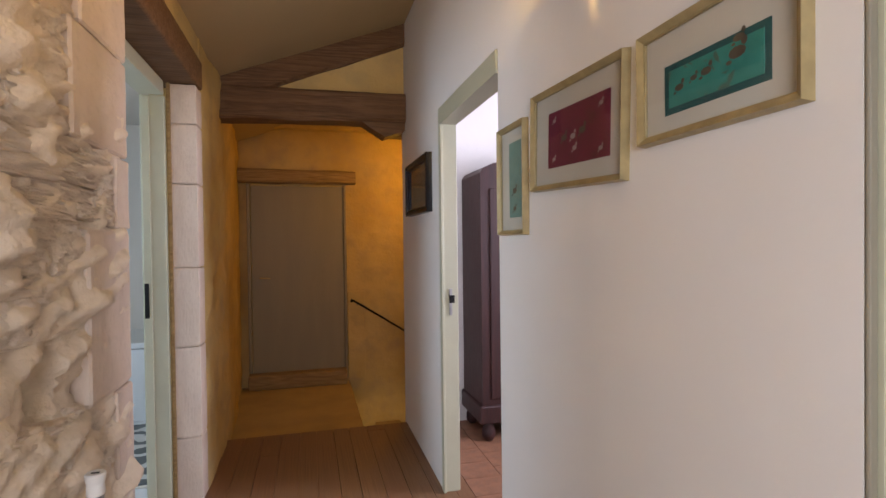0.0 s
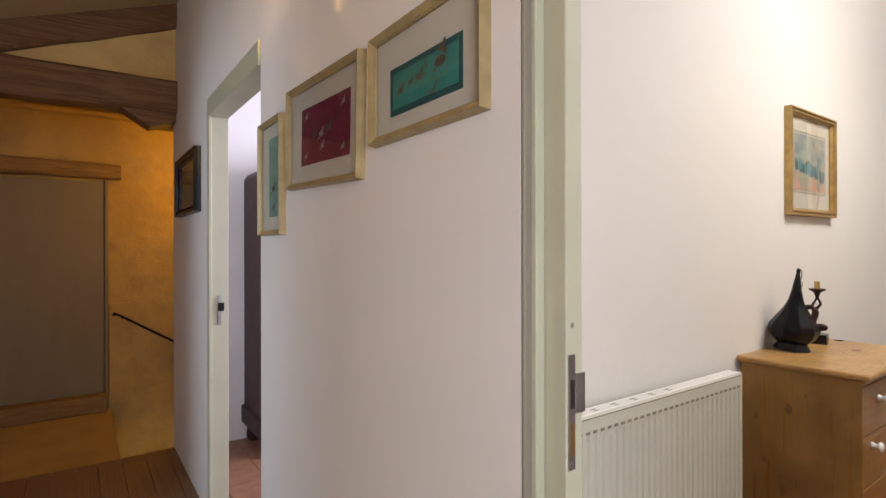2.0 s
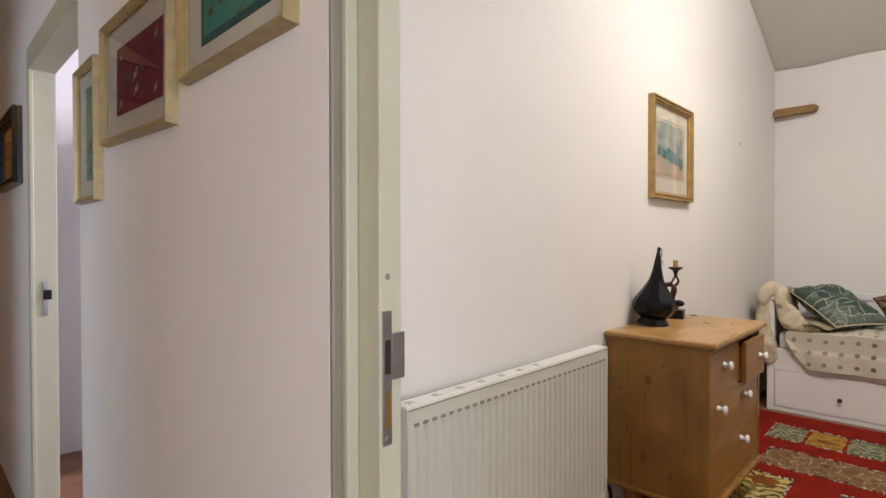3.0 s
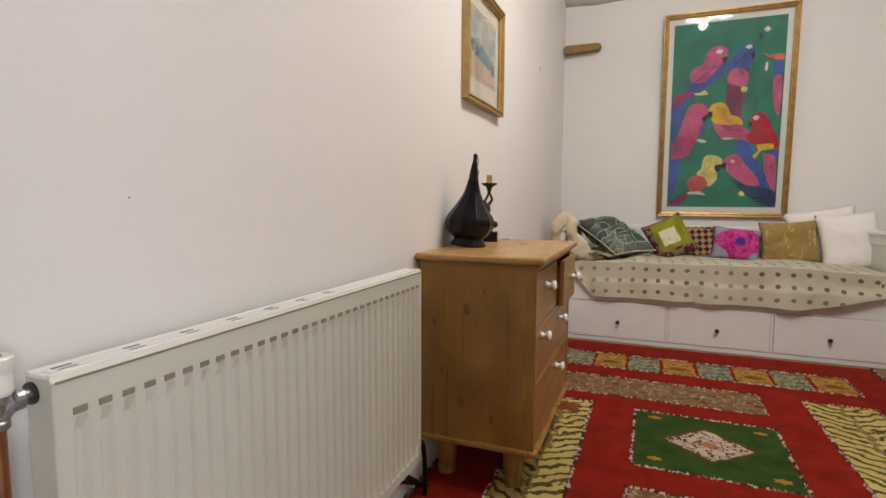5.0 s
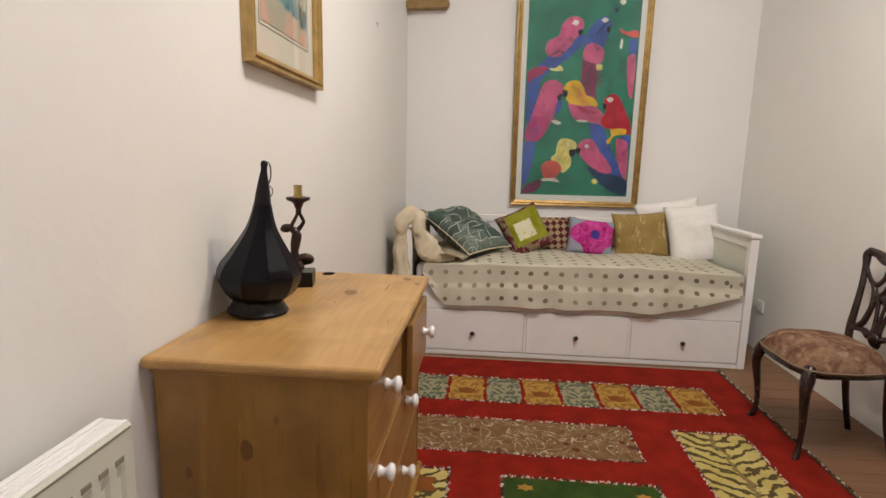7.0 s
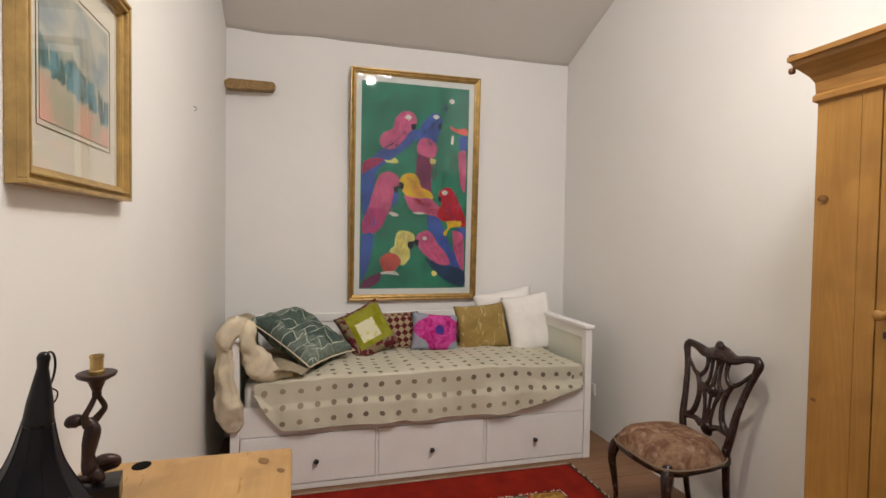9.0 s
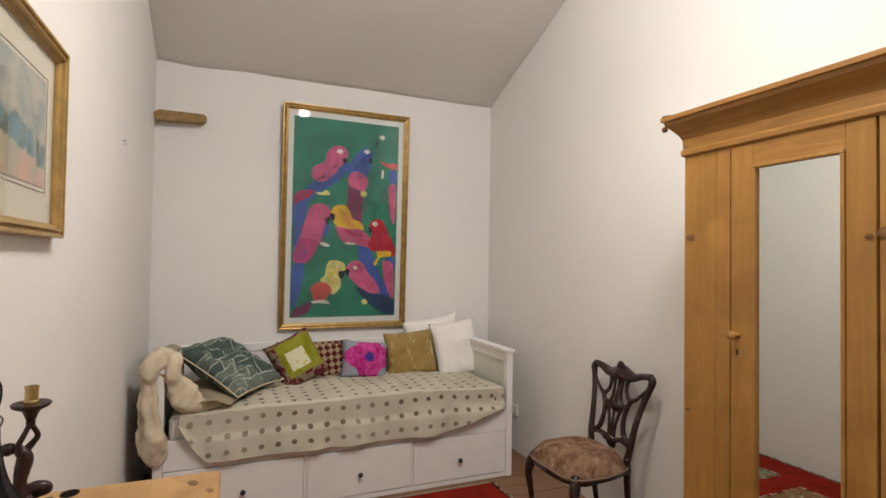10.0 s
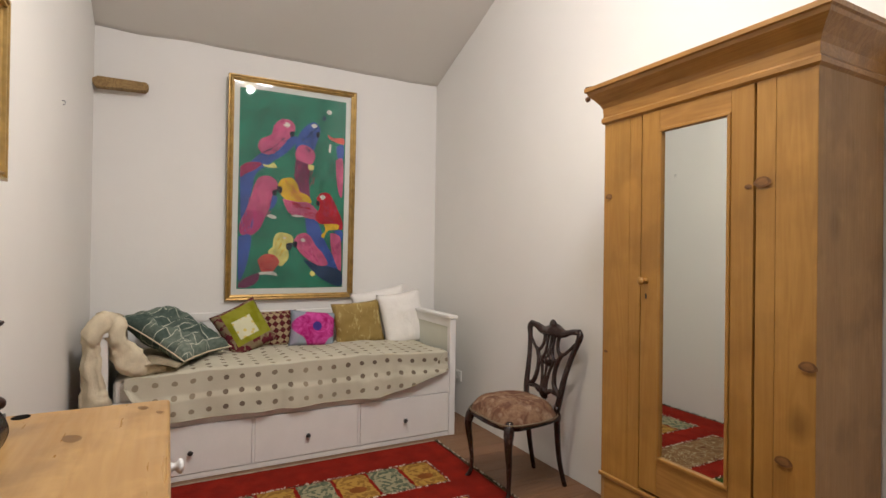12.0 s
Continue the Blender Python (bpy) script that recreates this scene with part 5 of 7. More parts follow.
# ---- the print of parrots; its wall faces -x ----
def print_of_birds():
    w, h = 0.938, 1.615
    t = framed("framed_print", (FAR - 0.002, 0.250, 0.900), -90, w, h, 0.034, 0.030, GILT, WHITEMOUNT, "large gilt framed print of bright birds on green", glass=True)
    t.matrix_basis = t.matrix_basis @ pose(0, 0, 0, 1.5, 0, 0)
    lv = [0.0062]

    def blob(points, ink_name, name="shape"):
        lv[0] += 0.00012
        b = bmesh.new()
        line = smooth_line([(u * w, 0, v * h, 0) for u, v in points + points[:1]], 5)[:-1]
        b.faces.new([b.verts.new((q[0], -lv[0], q[2])) for q in line])
        return part(name, b, INKS[ink_name], t)

    part("panel", box(0.078, w - 0.078, -0.0061, -0.0051, 0.082, h - 0.082), INKS["green"], t, "jade green ground of the print")

    rnd_f = random.Random(8)

    def feathers(cx, cz, rx, rz, tilt, ink_name, count):
        """Short brush marks over a bird's body, as one mesh."""
        lv[0] += 0.00012
        b = bmesh.new()
        for _ in range(count):
            a, r = rnd_f.random() * 2 * math.pi, rnd_f.random() ** 0.5
            px, pz = r * rx * math.cos(a), r * rz * math.sin(a)
            px, pz = px * math.cos(tilt) - pz * math.sin(tilt), px * math.sin(tilt) + pz * math.cos(tilt)
            ln, wd = rnd_f.uniform(0.010, 0.022), rnd_f.uniform(0.0022, 0.0045)
            c, q = math.cos(tilt + rnd_f.uniform(-0.4, 0.4)), math.sin(tilt + rnd_f.uniform(-0.4, 0.4))
            mx, mz = cx * w + px * w, cz * h + pz * h
            b.faces.new([b.verts.new((mx + u * ln * c - v * wd * q, -lv[0], mz + u * ln * q + v * wd * c)) for u, v in ((-1, 0), (0, -1), (1.2, 0), (0, 1))])
        return part("feather_marks", b, INKS[ink_name], t)

    blob([(0.092, 0.575), (0.18, 0.629), (0.261, 0.673), (0.48, 0.755), (0.516, 0.735), (0.432, 0.674), (0.314, 0.623), (0.208, 0.568), (0.186, 0.506), (0.149, 0.413), (0.106, 0.362)], "blue")
    blob([(0.096, 0.596), (0.147, 0.618), (0.247, 0.621), (0.215, 0.594), (0.133, 0.566), (0.098, 0.551)], "crimson")
    blob([(0.219, 0.692), (0.242, 0.729), (0.317, 0.753), (0.337, 0.79), (0.373, 0.821), (0.45, 0.832), (0.498, 0.808), (0.493, 0.774), (0.446, 0.738), (0.388, 0.694), (0.321, 0.663), (0.248, 0.668)], "pink")
    blob([(0.458, 0.775), (0.496, 0.779), (0.489, 0.755), (0.466, 0.756)], "black")
    blob([(0.405, 0.806), (0.434, 0.818), (0.464, 0.807), (0.435, 0.792)], "white")
    blob([(0.256, 0.616), (0.306, 0.615), (0.34, 0.627), (0.366, 0.606), (0.324, 0.603), (0.273, 0.606)], "lemon")
    blob([(0.508, 0.719), (0.54, 0.776), (0.6, 0.818), (0.653, 0.835), (0.698, 0.812), (0.7, 0.78), (0.675, 0.736), (0.642, 0.687), (0.571, 0.69), (0.509, 0.693)], "blue")
    blob([(0.669, 0.784), (0.698, 0.791), (0.695, 0.764), (0.674, 0.767)], "black")
    blob([(0.625, 0.817), (0.653, 0.827), (0.68, 0.818), (0.654, 0.806)], "white")
    blob([(0.511, 0.661), (0.573, 0.648), (0.623, 0.628), (0.622, 0.538), (0.639, 0.432), (0.599, 0.453), (0.518, 0.514), (0.505, 0.588)], "plum")
    blob([(0.506, 0.682), (0.531, 0.713), (0.587, 0.721), (0.65, 0.7), (0.666, 0.667), (0.635, 0.634), (0.573, 0.64), (0.516, 0.653)], "pink")
    blob([(0.612, 0.633), (0.657, 0.629), (0.652, 0.609), (0.615, 0.61)], "lemon")
    blob([(0.179, 0.475), (0.202, 0.522), (0.234, 0.554), (0.3, 0.565), (0.361, 0.547), (0.378, 0.511), (0.347, 0.479), (0.321, 0.427), (0.276, 0.364), (0.229, 0.312), (0.155, 0.286), (0.102, 0.301), (0.1, 0.341), (0.141, 0.403)], "pink")
    blob([(0.149, 0.408), (0.266, 0.4), (0.276, 0.364), (0.229, 0.312), (0.155, 0.286), (0.102, 0.301), (0.1, 0.347)], "magenta")
    blob([(0.338, 0.479), (0.373, 0.469), (0.358, 0.433), (0.321, 0.411), (0.32, 0.442)], "blue")
    blob([(0.092, 0.286), (0.18, 0.291), (0.168, 0.2), (0.131, 0.118), (0.093, 0.098)], "blue")
    blob([(0.332, 0.497), (0.371, 0.506), (0.359, 0.477), (0.338, 0.479)], "black")
    blob([(0.374, 0.526), (0.407, 0.555), (0.48, 0.563), (0.525, 0.538), (0.548, 0.504), (0.616, 0.485), (0.639, 0.452), (0.53, 0.446), (0.442, 0.46), (0.392, 0.49)], "yellow")
    blob([(0.411, 0.465), (0.529, 0.454), (0.617, 0.453), (0.69, 0.417), (0.719, 0.375), (0.674, 0.369), (0.585, 0.384), (0.471, 0.398)], "pink")
    blob([(0.594, 0.379), (0.693, 0.364), (0.769, 0.264), (0.903, 0.125), (0.902, 0.06), (0.795, 0.093), (0.7, 0.2), (0.615, 0.305)], "blue")
    blob([(0.37, 0.523), (0.408, 0.517), (0.404, 0.491), (0.377, 0.496)], "black")
    blob([(0.684, 0.476), (0.718, 0.5), (0.776, 0.504), (0.817, 0.479), (0.862, 0.426), (0.903, 0.372), (0.899, 0.329), (0.801, 0.352), (0.711, 0.357), (0.677, 0.391), (0.711, 0.434)], "red")
    blob([(0.747, 0.354), (0.865, 0.356), (0.866, 0.331), (0.784, 0.323), (0.75, 0.287), (0.728, 0.301), (0.763, 0.323)], "yellow")
    blob([(0.681, 0.465), (0.709, 0.461), (0.707, 0.44), (0.685, 0.444)], "black")
    blob([(0.708, 0.483), (0.733, 0.494), (0.759, 0.483), (0.734, 0.47)], "white")
    blob([(0.83, 0.323), (0.903, 0.324), (0.907, 0.275), (0.878, 0.281)], "blue")
    blob([(0.803, 0.312), (0.858, 0.307), (0.896, 0.275), (0.901, 0.125), (0.861, 0.157), (0.816, 0.232)], "pink")
    blob([(0.577, 0.189), (0.702, 0.163), (0.792, 0.152), (0.903, 0.125), (0.902, 0.06), (0.814, 0.067), (0.686, 0.115)], "navy")
    blob([(0.347, 0.241), (0.353, 0.282), (0.384, 0.307), (0.449, 0.306), (0.499, 0.289), (0.497, 0.257), (0.467, 0.231), (0.467, 0.189), (0.405, 0.153), (0.344, 0.198), (0.309, 0.218)], "lemon")
    blob([(0.232, 0.179), (0.276, 0.205), (0.352, 0.205), (0.399, 0.174), (0.375, 0.148), (0.33, 0.12), (0.268, 0.126)], "coral")
    blob([(0.1, 0.078), (0.156, 0.103), (0.242, 0.12), (0.232, 0.082), (0.159, 0.057), (0.096, 0.058)], "plum")
    blob([(0.447, 0.257), (0.5, 0.261), (0.484, 0.229), (0.453, 0.231)], "black")
    blob([(0.42, 0.283), (0.435, 0.291), (0.452, 0.284), (0.435, 0.277)], "white")
    blob([(0.241, 0.124), (0.347, 0.128), (0.385, 0.109), (0.305, 0.115), (0.252, 0.114)], "white")
    blob([(0.508, 0.273), (0.537, 0.298), (0.597, 0.31), (0.646, 0.29), (0.683, 0.253), (0.748, 0.211), (0.787, 0.161), (0.702, 0.158), (0.608, 0.191), (0.545, 0.226)], "pink")
    blob([(0.5, 0.268), (0.535, 0.266), (0.527, 0.24), (0.506, 0.246)], "black")
    blob([(0.559, 0.275), (0.579, 0.285), (0.603, 0.275), (0.58, 0.266)], "white")
    feathers(0.36, 0.755, 0.10, 0.045, 0.8, "magenta", 34)
    feathers(0.25, 0.45, 0.09, 0.085, 1.1, "magenta", 46)
    feathers(0.15, 0.34, 0.05, 0.04, 1.1, "blue", 14)
    feathers(0.62, 0.755, 0.07, 0.05, 0.9, "navy", 26)
    feathers(0.58, 0.58, 0.05, 0.09, 1.5, "crimson", 30)
    feathers(0.50, 0.50, 0.09, 0.035, -0.5, "coral", 22)
    feathers(0.58, 0.425, 0.10, 0.025, -0.3, "red", 28)
    feathers(0.79, 0.42, 0.07, 0.055, -0.9, "crimson", 36)
    feathers(0.42, 0.25, 0.06, 0.05, 0.9, "yellow", 18)
    feathers(0.32, 0.165, 0.06, 0.03, 0.4, "red", 14)
    feathers(0.63, 0.235, 0.09, 0.04, -0.7, "magenta", 26)
    feathers(0.85, 0.23, 0.035, 0.06, -1.2, "magenta", 12)
    feathers(0.30, 0.66, 0.16, 0.03, 0.5, "navy", 24)
    blob([(0.763, 0.783), (0.818, 0.769), (0.896, 0.773), (0.901, 0.743), (0.819, 0.753), (0.777, 0.765)], "coral")
    blob([(0.839, 0.729), (0.897, 0.74), (0.897, 0.67), (0.85, 0.679)], "blue")
    blob([(0.836, 0.662), (0.897, 0.666), (0.897, 0.496), (0.867, 0.507), (0.846, 0.576)], "pink")
    blob([(0.749, 0.89), (0.772, 0.901), (0.798, 0.89), (0.773, 0.877)], "white")
    blob([(0.774, 0.701), (0.78, 0.735), (0.796, 0.734), (0.791, 0.699)], "white")
    blob([(0.714, 0.856), (0.734, 0.871), (0.749, 0.857), (0.731, 0.843)], "navy")
    blob([(0.636, 0.118), (0.659, 0.131), (0.686, 0.115), (0.66, 0.104)], "lemon")
    blob([(0.292, 0.385), (0.329, 0.39), (0.374, 0.376), (0.335, 0.37)], "white")
    blob([(0.477, 0.388), (0.523, 0.393), (0.581, 0.387), (0.533, 0.381)], "white")
    return t


print_of_birds()


# ---- daybed ----
def daybed():
    xf, xb, yr, yl, top = 4.845, 5.665, -1.172, 0.918, 0.828
    t = thing("daybed", (0, 0, 0), 0, "white wooden daybed with three drawers and dark knobs", "daybed")
    for y in (yr, yl - 0.045):
        part("post", box(xf, xf + 0.045, y, y + 0.045, 0.0, top - 0.024, 0.003), WHITE, t)
        part("post", box(xb - 0.045, xb, y, y + 0.045, 0.0, top - 0.024, 0.003), WHITE, t)
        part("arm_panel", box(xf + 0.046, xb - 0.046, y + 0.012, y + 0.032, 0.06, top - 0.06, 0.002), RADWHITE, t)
        part("arm_rail", box(xf + 0.046, xb - 0.046, y + 0.006, y + 0.040, top - 0.085, top - 0.025, 0.003), WHITE, t)
        part("arm_cap", box(xf - 0.010, xb + 0.005, y - 0.010, y + 0.055, top - 0.023, top, 0.005), WHITE, t)
    part("back_panel", box(xb - 0.034, xb - 0.014, yr + 0.046, yl - 0.046, 0.06, top - 0.06, 0.002), WHITE, t)
    part("back_rail", box(xb - 0.042, xb - 0.006, yr + 0.046, yl - 0.046, top - 0.058, top - 0.004, 0.004), WHITE, t)
    part("front_rail", box(xf + 0.006, xf + 0.030, yr + 0.046, yl - 0.046, 0.300, 0.455, 0.003), WHITE, t)
    part("bottom_rail", box(xf + 0.006, xf + 0.030, yr + 0.046, yl - 0.046, 0.0, 0.030, 0.003), WHITE, t)
    for y in (-0.478, 0.158):
        part("divider", box(xf + 0.007, xf + 0.030, y - 0.008, y + 0.008, 0.031, 0.299, 0.002), WHITE, t)
    part("inside", box(xf + 0.035, xb - 0.05, yr + 0.05, yl - 0.05, 0.05, 0.40), WHITE, t)
    for a, c, k in ((-1.123, -0.488, -0.792), (-0.468, 0.149, -0.154), (0.168, 0.869, 0.486)):
        d = part("drawer", box(xf + 0.002, xf + 0.022, a, c, 0.034, 0.296, 0.003), WHITE, t)
        kn = part("knob", lathe([(0.007, 0), (0.006, 0.008), (0.012, 0.014), (0.0145, 0.020), (0.012, 0.026), (0.005, 0.028)], 16), BLACKKNOB, d, "small black round knob", smooth=True)
        moved(kn, xf + 0.002, k, 0.152, 0, -90)
    return t


daybed()
mattress = thing("mattress", (0, 0, 0), 0, "thick mattress under a spotted cover on the daybed", "mattress")
part("mattress_body", box(4.885, 5.61, -1.11, 0.855, 0.402, 0.575, 0.035, 3), WHITECLOTH, mattress)


def coverlet():
    """Spotted cloth over the mattress, hanging in front with a slanting hem."""
    t = thing("bedspread", (0, 0, 0), 0, "cream cotton bedspread with brown spots hanging over the front", "bedspread")
    y0, y1 = -1.105, 0.80

    def at(u, v):
        y = y0 + (y1 - y0) * u
        hem = 0.338 + (0.118 * max(0.0, (-0.62 - y) / 0.46) ** 1.2 if y < -0.62 else 0.0) + (0.20 * ((y - 0.66) / 0.14) ** 1.5 if y > 0.66 else 0.0)
        hem += 0.012 * noise.noise(Vector((y * 6, 2, 2)))
        n = noise.noise(Vector((y * 3.2, v * 3, 1.5)))
        puff = 0.022 * math.sin(math.pi * min(1, max(0, u))) ** 0.5
        crease = abs(noise.noise(Vector((y * 5.0 + v * 2.0, v * 3.5, 7.5))))
        top = 0.578 + puff + 0.012 * n + 0.022 * (crease - 0.2)
        if v < 0.60:
            k = v / 0.60
            x = 5.60 - (5.60 - 4.905) * k
            z = top + 0.008 * noise.noise(Vector((y * 7, x * 7, 3)))
            s = (5.60 - x)
        elif v < 0.72:
            k = (v - 0.60) / 0.12 * math.pi / 2
            x, z = 4.905 - 0.045 * math.sin(k), top - 0.045 * (1 - math.cos(k))
            s = 0.695 + 0.06 * (v - 0.60) / 0.12
        else:
            k = (v - 0.72) / 0.28
            z = (top - 0.045) + (hem - top + 0.045) * k
            x = 4.860 - 0.030 - 0.022 * k * (0.3 + abs(math.sin(y * 9 + 1.3 * noise.noise(Vector((y * 3, 0, 0)))))) - 0.008 * n
            x = min(x, 4.834) if z < 0.46 else x + 0.02 * (1 - k)
            s = 0.755 + (top - 0.045 - z)
        if v >= 0.60:
            x -= 0.012 * (crease - 0.15) + 0.004 * noise.noise(Vector((y * 16, v * 5, 2)))
            x = min(x, 4.836)
        return x, y, z, y + 0.012 * noise.noise(Vector((y * 3, v * 4, 11))), s

    b = sheet(150, 52, at)
    ob = part("cloth", b, DOTTED, t, smooth=True)
    fold = sheet(10, 8, lambda u, v: (4.868 - 0.035 * math.sin(u * 3.0), -1.02 - 0.075 * u + 0.02 * math.sin(v * 4), 0.46 + 0.10 * v + 0.035 * u, u * 0.1, v * 0.1))
    part("tucked_corner", fold, DOTTED, t, smooth=True)


coverlet()


def throw():
    t = thing("throw_blanket", (0, 0, 0), 0, "beige wool throw draped over the arm of the daybed", "blanket")
    # over the top of the arm, down outside and inside, bunched at the front

    def at(u, v):
        x = 4.835 + 0.60 * u
        a = v * 2.0 - 1.0
        swell = 0.024 * noise.noise(Vector((x * 7, a * 3, 8))) + 0.008 * noise.noise(Vector((x * 22, a * 11, 3)))
        if abs(a) < 0.22:
            k = a / 0.22
            y, z = 0.894 + 0.052 * k, 0.866 - 0.012 * k * k + swell * 0.5
        elif a > 0:
            k = (a - 0.22) / 0.78
            y, z = 0.952 + 0.022 * math.sin(k * 3) + swell * 0.8, 0.852 - (0.44 - 0.20 * u) * k
        elif a > -0.62:
            k = (-a - 0.22) / 0.40
            y, z = 0.842 - 0.045 * k + swell, 0.852 - 0.235 * k ** 0.9
        else:
            k = (-a - 0.62) / 0.38
            y, z = 0.797 - (0.24 + 0.04 * math.sin(u * 5)) * k, 0.617 + 0.022 * math.sin(k * math.pi) + abs(swell) * 0.8
        return x, y, z

    part("drape", sheet(40, 60, at, 0.016), THROW, t, smooth=True)

    b = tube([(4.98, 0.86, 0.830, 0.040), (4.92, 0.875, 0.868, 0.050), (4.868, 0.895, 0.874, 0.055), (4.838, 0.930, 0.842, 0.050), (4.842, 0.948, 0.76, 0.040), (4.845, 0.948, 0.66, 0.045), (4.842, 0.932, 0.54, 0.056), (4.838, 0.915, 0.45, 0.063), (4.835, 0.905, 0.385, 0.052), (4.835, 0.900, 0.345, 0.02)], 28, 8)
    tube([(4.95, 0.87, 0.850, 0.035), (4.885, 0.852, 0.860, 0.052), (4.852, 0.832, 0.800, 0.040), (4.866, 0.812, 0.740, 0.052), (4.880, 0.790, 0.685, 0.064), (4.892, 0.750, 0.640, 0.060), (4.91, 0.690, 0.608, 0.040), (4.93, 0.62, 0.600, 0.016)], 24, 7, b)
    for v in b.verts:
        ridge = 0.45 - abs(noise.noise(Vector((v.co.x * 26, v.co.y * 22, v.co.z * 5)))) * 2
        v.co += noise.noise_vector(v.co * 9) * 0.020 + noise.noise_vector(v.co * 34) * 0.008
        v.co.x -= 0.014 * ridge
        v.co.y += 0.006 * ridge
    part("hanging_end", b, THROW, t, smooth=True)


throw()


def cushion(name, centre, size, mat, label, lean=18, spin=0, yaw=0, puff=0.055, trim=None, axes=None, crumple=0.0):
    """A soft square cushion: local x across, y up, z towards the room; it leans back."""
    t = thing(name, centre, 0, label, "cushion")
    turn = Euler((0, 0, radians(-90 + yaw))).to_matrix().to_4x4() @ Euler((radians(90 - lean), 0, 0)).to_matrix().to_4x4() @ Euler((0, 0, radians(spin))).to_matrix().to_4x4()
    if axes:
        ax, ay = Vector(axes[0]).normalized(), Vector(axes[1])
        ay = (ay - ax * ay.dot(ax)).normalized()
        turn = Matrix((ax, ay, ax.cross(ay))).transposed().to_4x4()
    t.matrix_basis = Matrix.Translation(centre) @ turn
    w, h = size
    seed = sum(map(ord, name)) + len(label)
    n = 22

    def face(sign):
        def at(u, v):
            a, c = u * 2 - 1, v * 2 - 1
            edge = (1 - a ** 4) * (1 - c ** 4)
            pull = 1 - 0.07 * (1 - a * a) * (abs(c) ** 3) - 0.0
            pull2 = 1 - 0.07 * (1 - c * c) * (abs(a) ** 3)
            nz = noise.noise(Vector((a * 2.2, c * 2.2, seed))) * 0.012 + noise.noise(Vector((a * 6, c * 6, seed + 3))) * 0.004
            if crumple:
                nz += crumple * (0.45 - abs(noise.noise(Vector((a * 1.6 + c, c * 2.4 - a * 0.6, seed + 6)))) * 2.2) - crumple * 0.5 * math.exp(-((c - 0.35 + 0.3 * a) / 0.12) ** 2)
            return a * w / 2 * pull2, c * h / 2 * pull, sign * (puff * max(0, edge) ** 0.55 + nz * max(0, edge) + 0.002)
        return at

    b = sheet(n, n, face(1))
    b2 = sheet(n, n, face(-1))
    me = bpy.data.meshes.new("tmp")
    b2.to_mesh(me)
    b.from_mesh(me)
    bpy.data.meshes.remove(me)
    b2.free()
    bmesh.ops.remove_doubles(b, verts=b.verts[:], dist=0.0045)
    bmesh.ops.recalc_face_normals(b, faces=b.faces[:])
    part("cover", b, mat, t, smooth=True)
    if trim:
        k = 0.93
        pts = []
        for i in range(41):
            a = i / 40 * 4
            s, f = int(a) % 4, a - int(a)
            c = [(-1, -1), (1, -1), (1, 1), (-1, 1)]
            p, q = c[s], c[(s + 1) % 4]
            bow = 1 - 0.07 * (1 - (2 * f - 1) ** 2)
            x, y = p[0] + (q[0] - p[0]) * f, p[1] + (q[1] - p[1]) * f
            if s % 2 == 0:
                y *= bow
            else:
                x *= bow
            pts.append((x * w / 2, y * h / 2, 0, 0.0045))
        part("piping", tube(pts, 6, 1), trim, t)
    return t


cushion("cushion", (5.57, -0.90, 0.765), (0.46, 0.42), WHITECLOTH, "large white feather cushion propped against the back", lean=8, spin=9)
cushion("cushion", (5.45, -1.035, 0.742), (0.375, 0.43), WHITECLOTH, "plain white cotton cushion leaning on the arm end", lean=16, spin=7, puff=0.06)
cushion("cushion", (5.54, 0.02, 0.700), (0.50, 0.27), KILIM, "maroon and beige checked cushion behind the olive one", lean=12, puff=0.045)
cushion("cushion", (5.46, -0.67, 0.724), (0.385, 0.330), MUSTARD, "mustard cushion with gold embroidery", lean=16, spin=4)
cushion("cushion", (5.46, -0.325, 0.697), (0.335, 0.265), FLOWER, "grey cushion with a big magenta flower", lean=16, spin=-6)
cushion("cushion", (5.40, 0.150, 0.735), (0.315, 0.340), OLIVE, "olive green cushion with a cream square and figured border", lean=20, spin=27)
cushion("cushion", (5.245, 0.560, 0.752), (0.41, 0.52), PATCHWORK, "big slumped green and grey patchwork cushion with pale stitching", puff=0.075, trim=THROW, axes=((0.30, -0.27, 0.015), (0.44, 0.33, 0.26)), crumple=0.045)


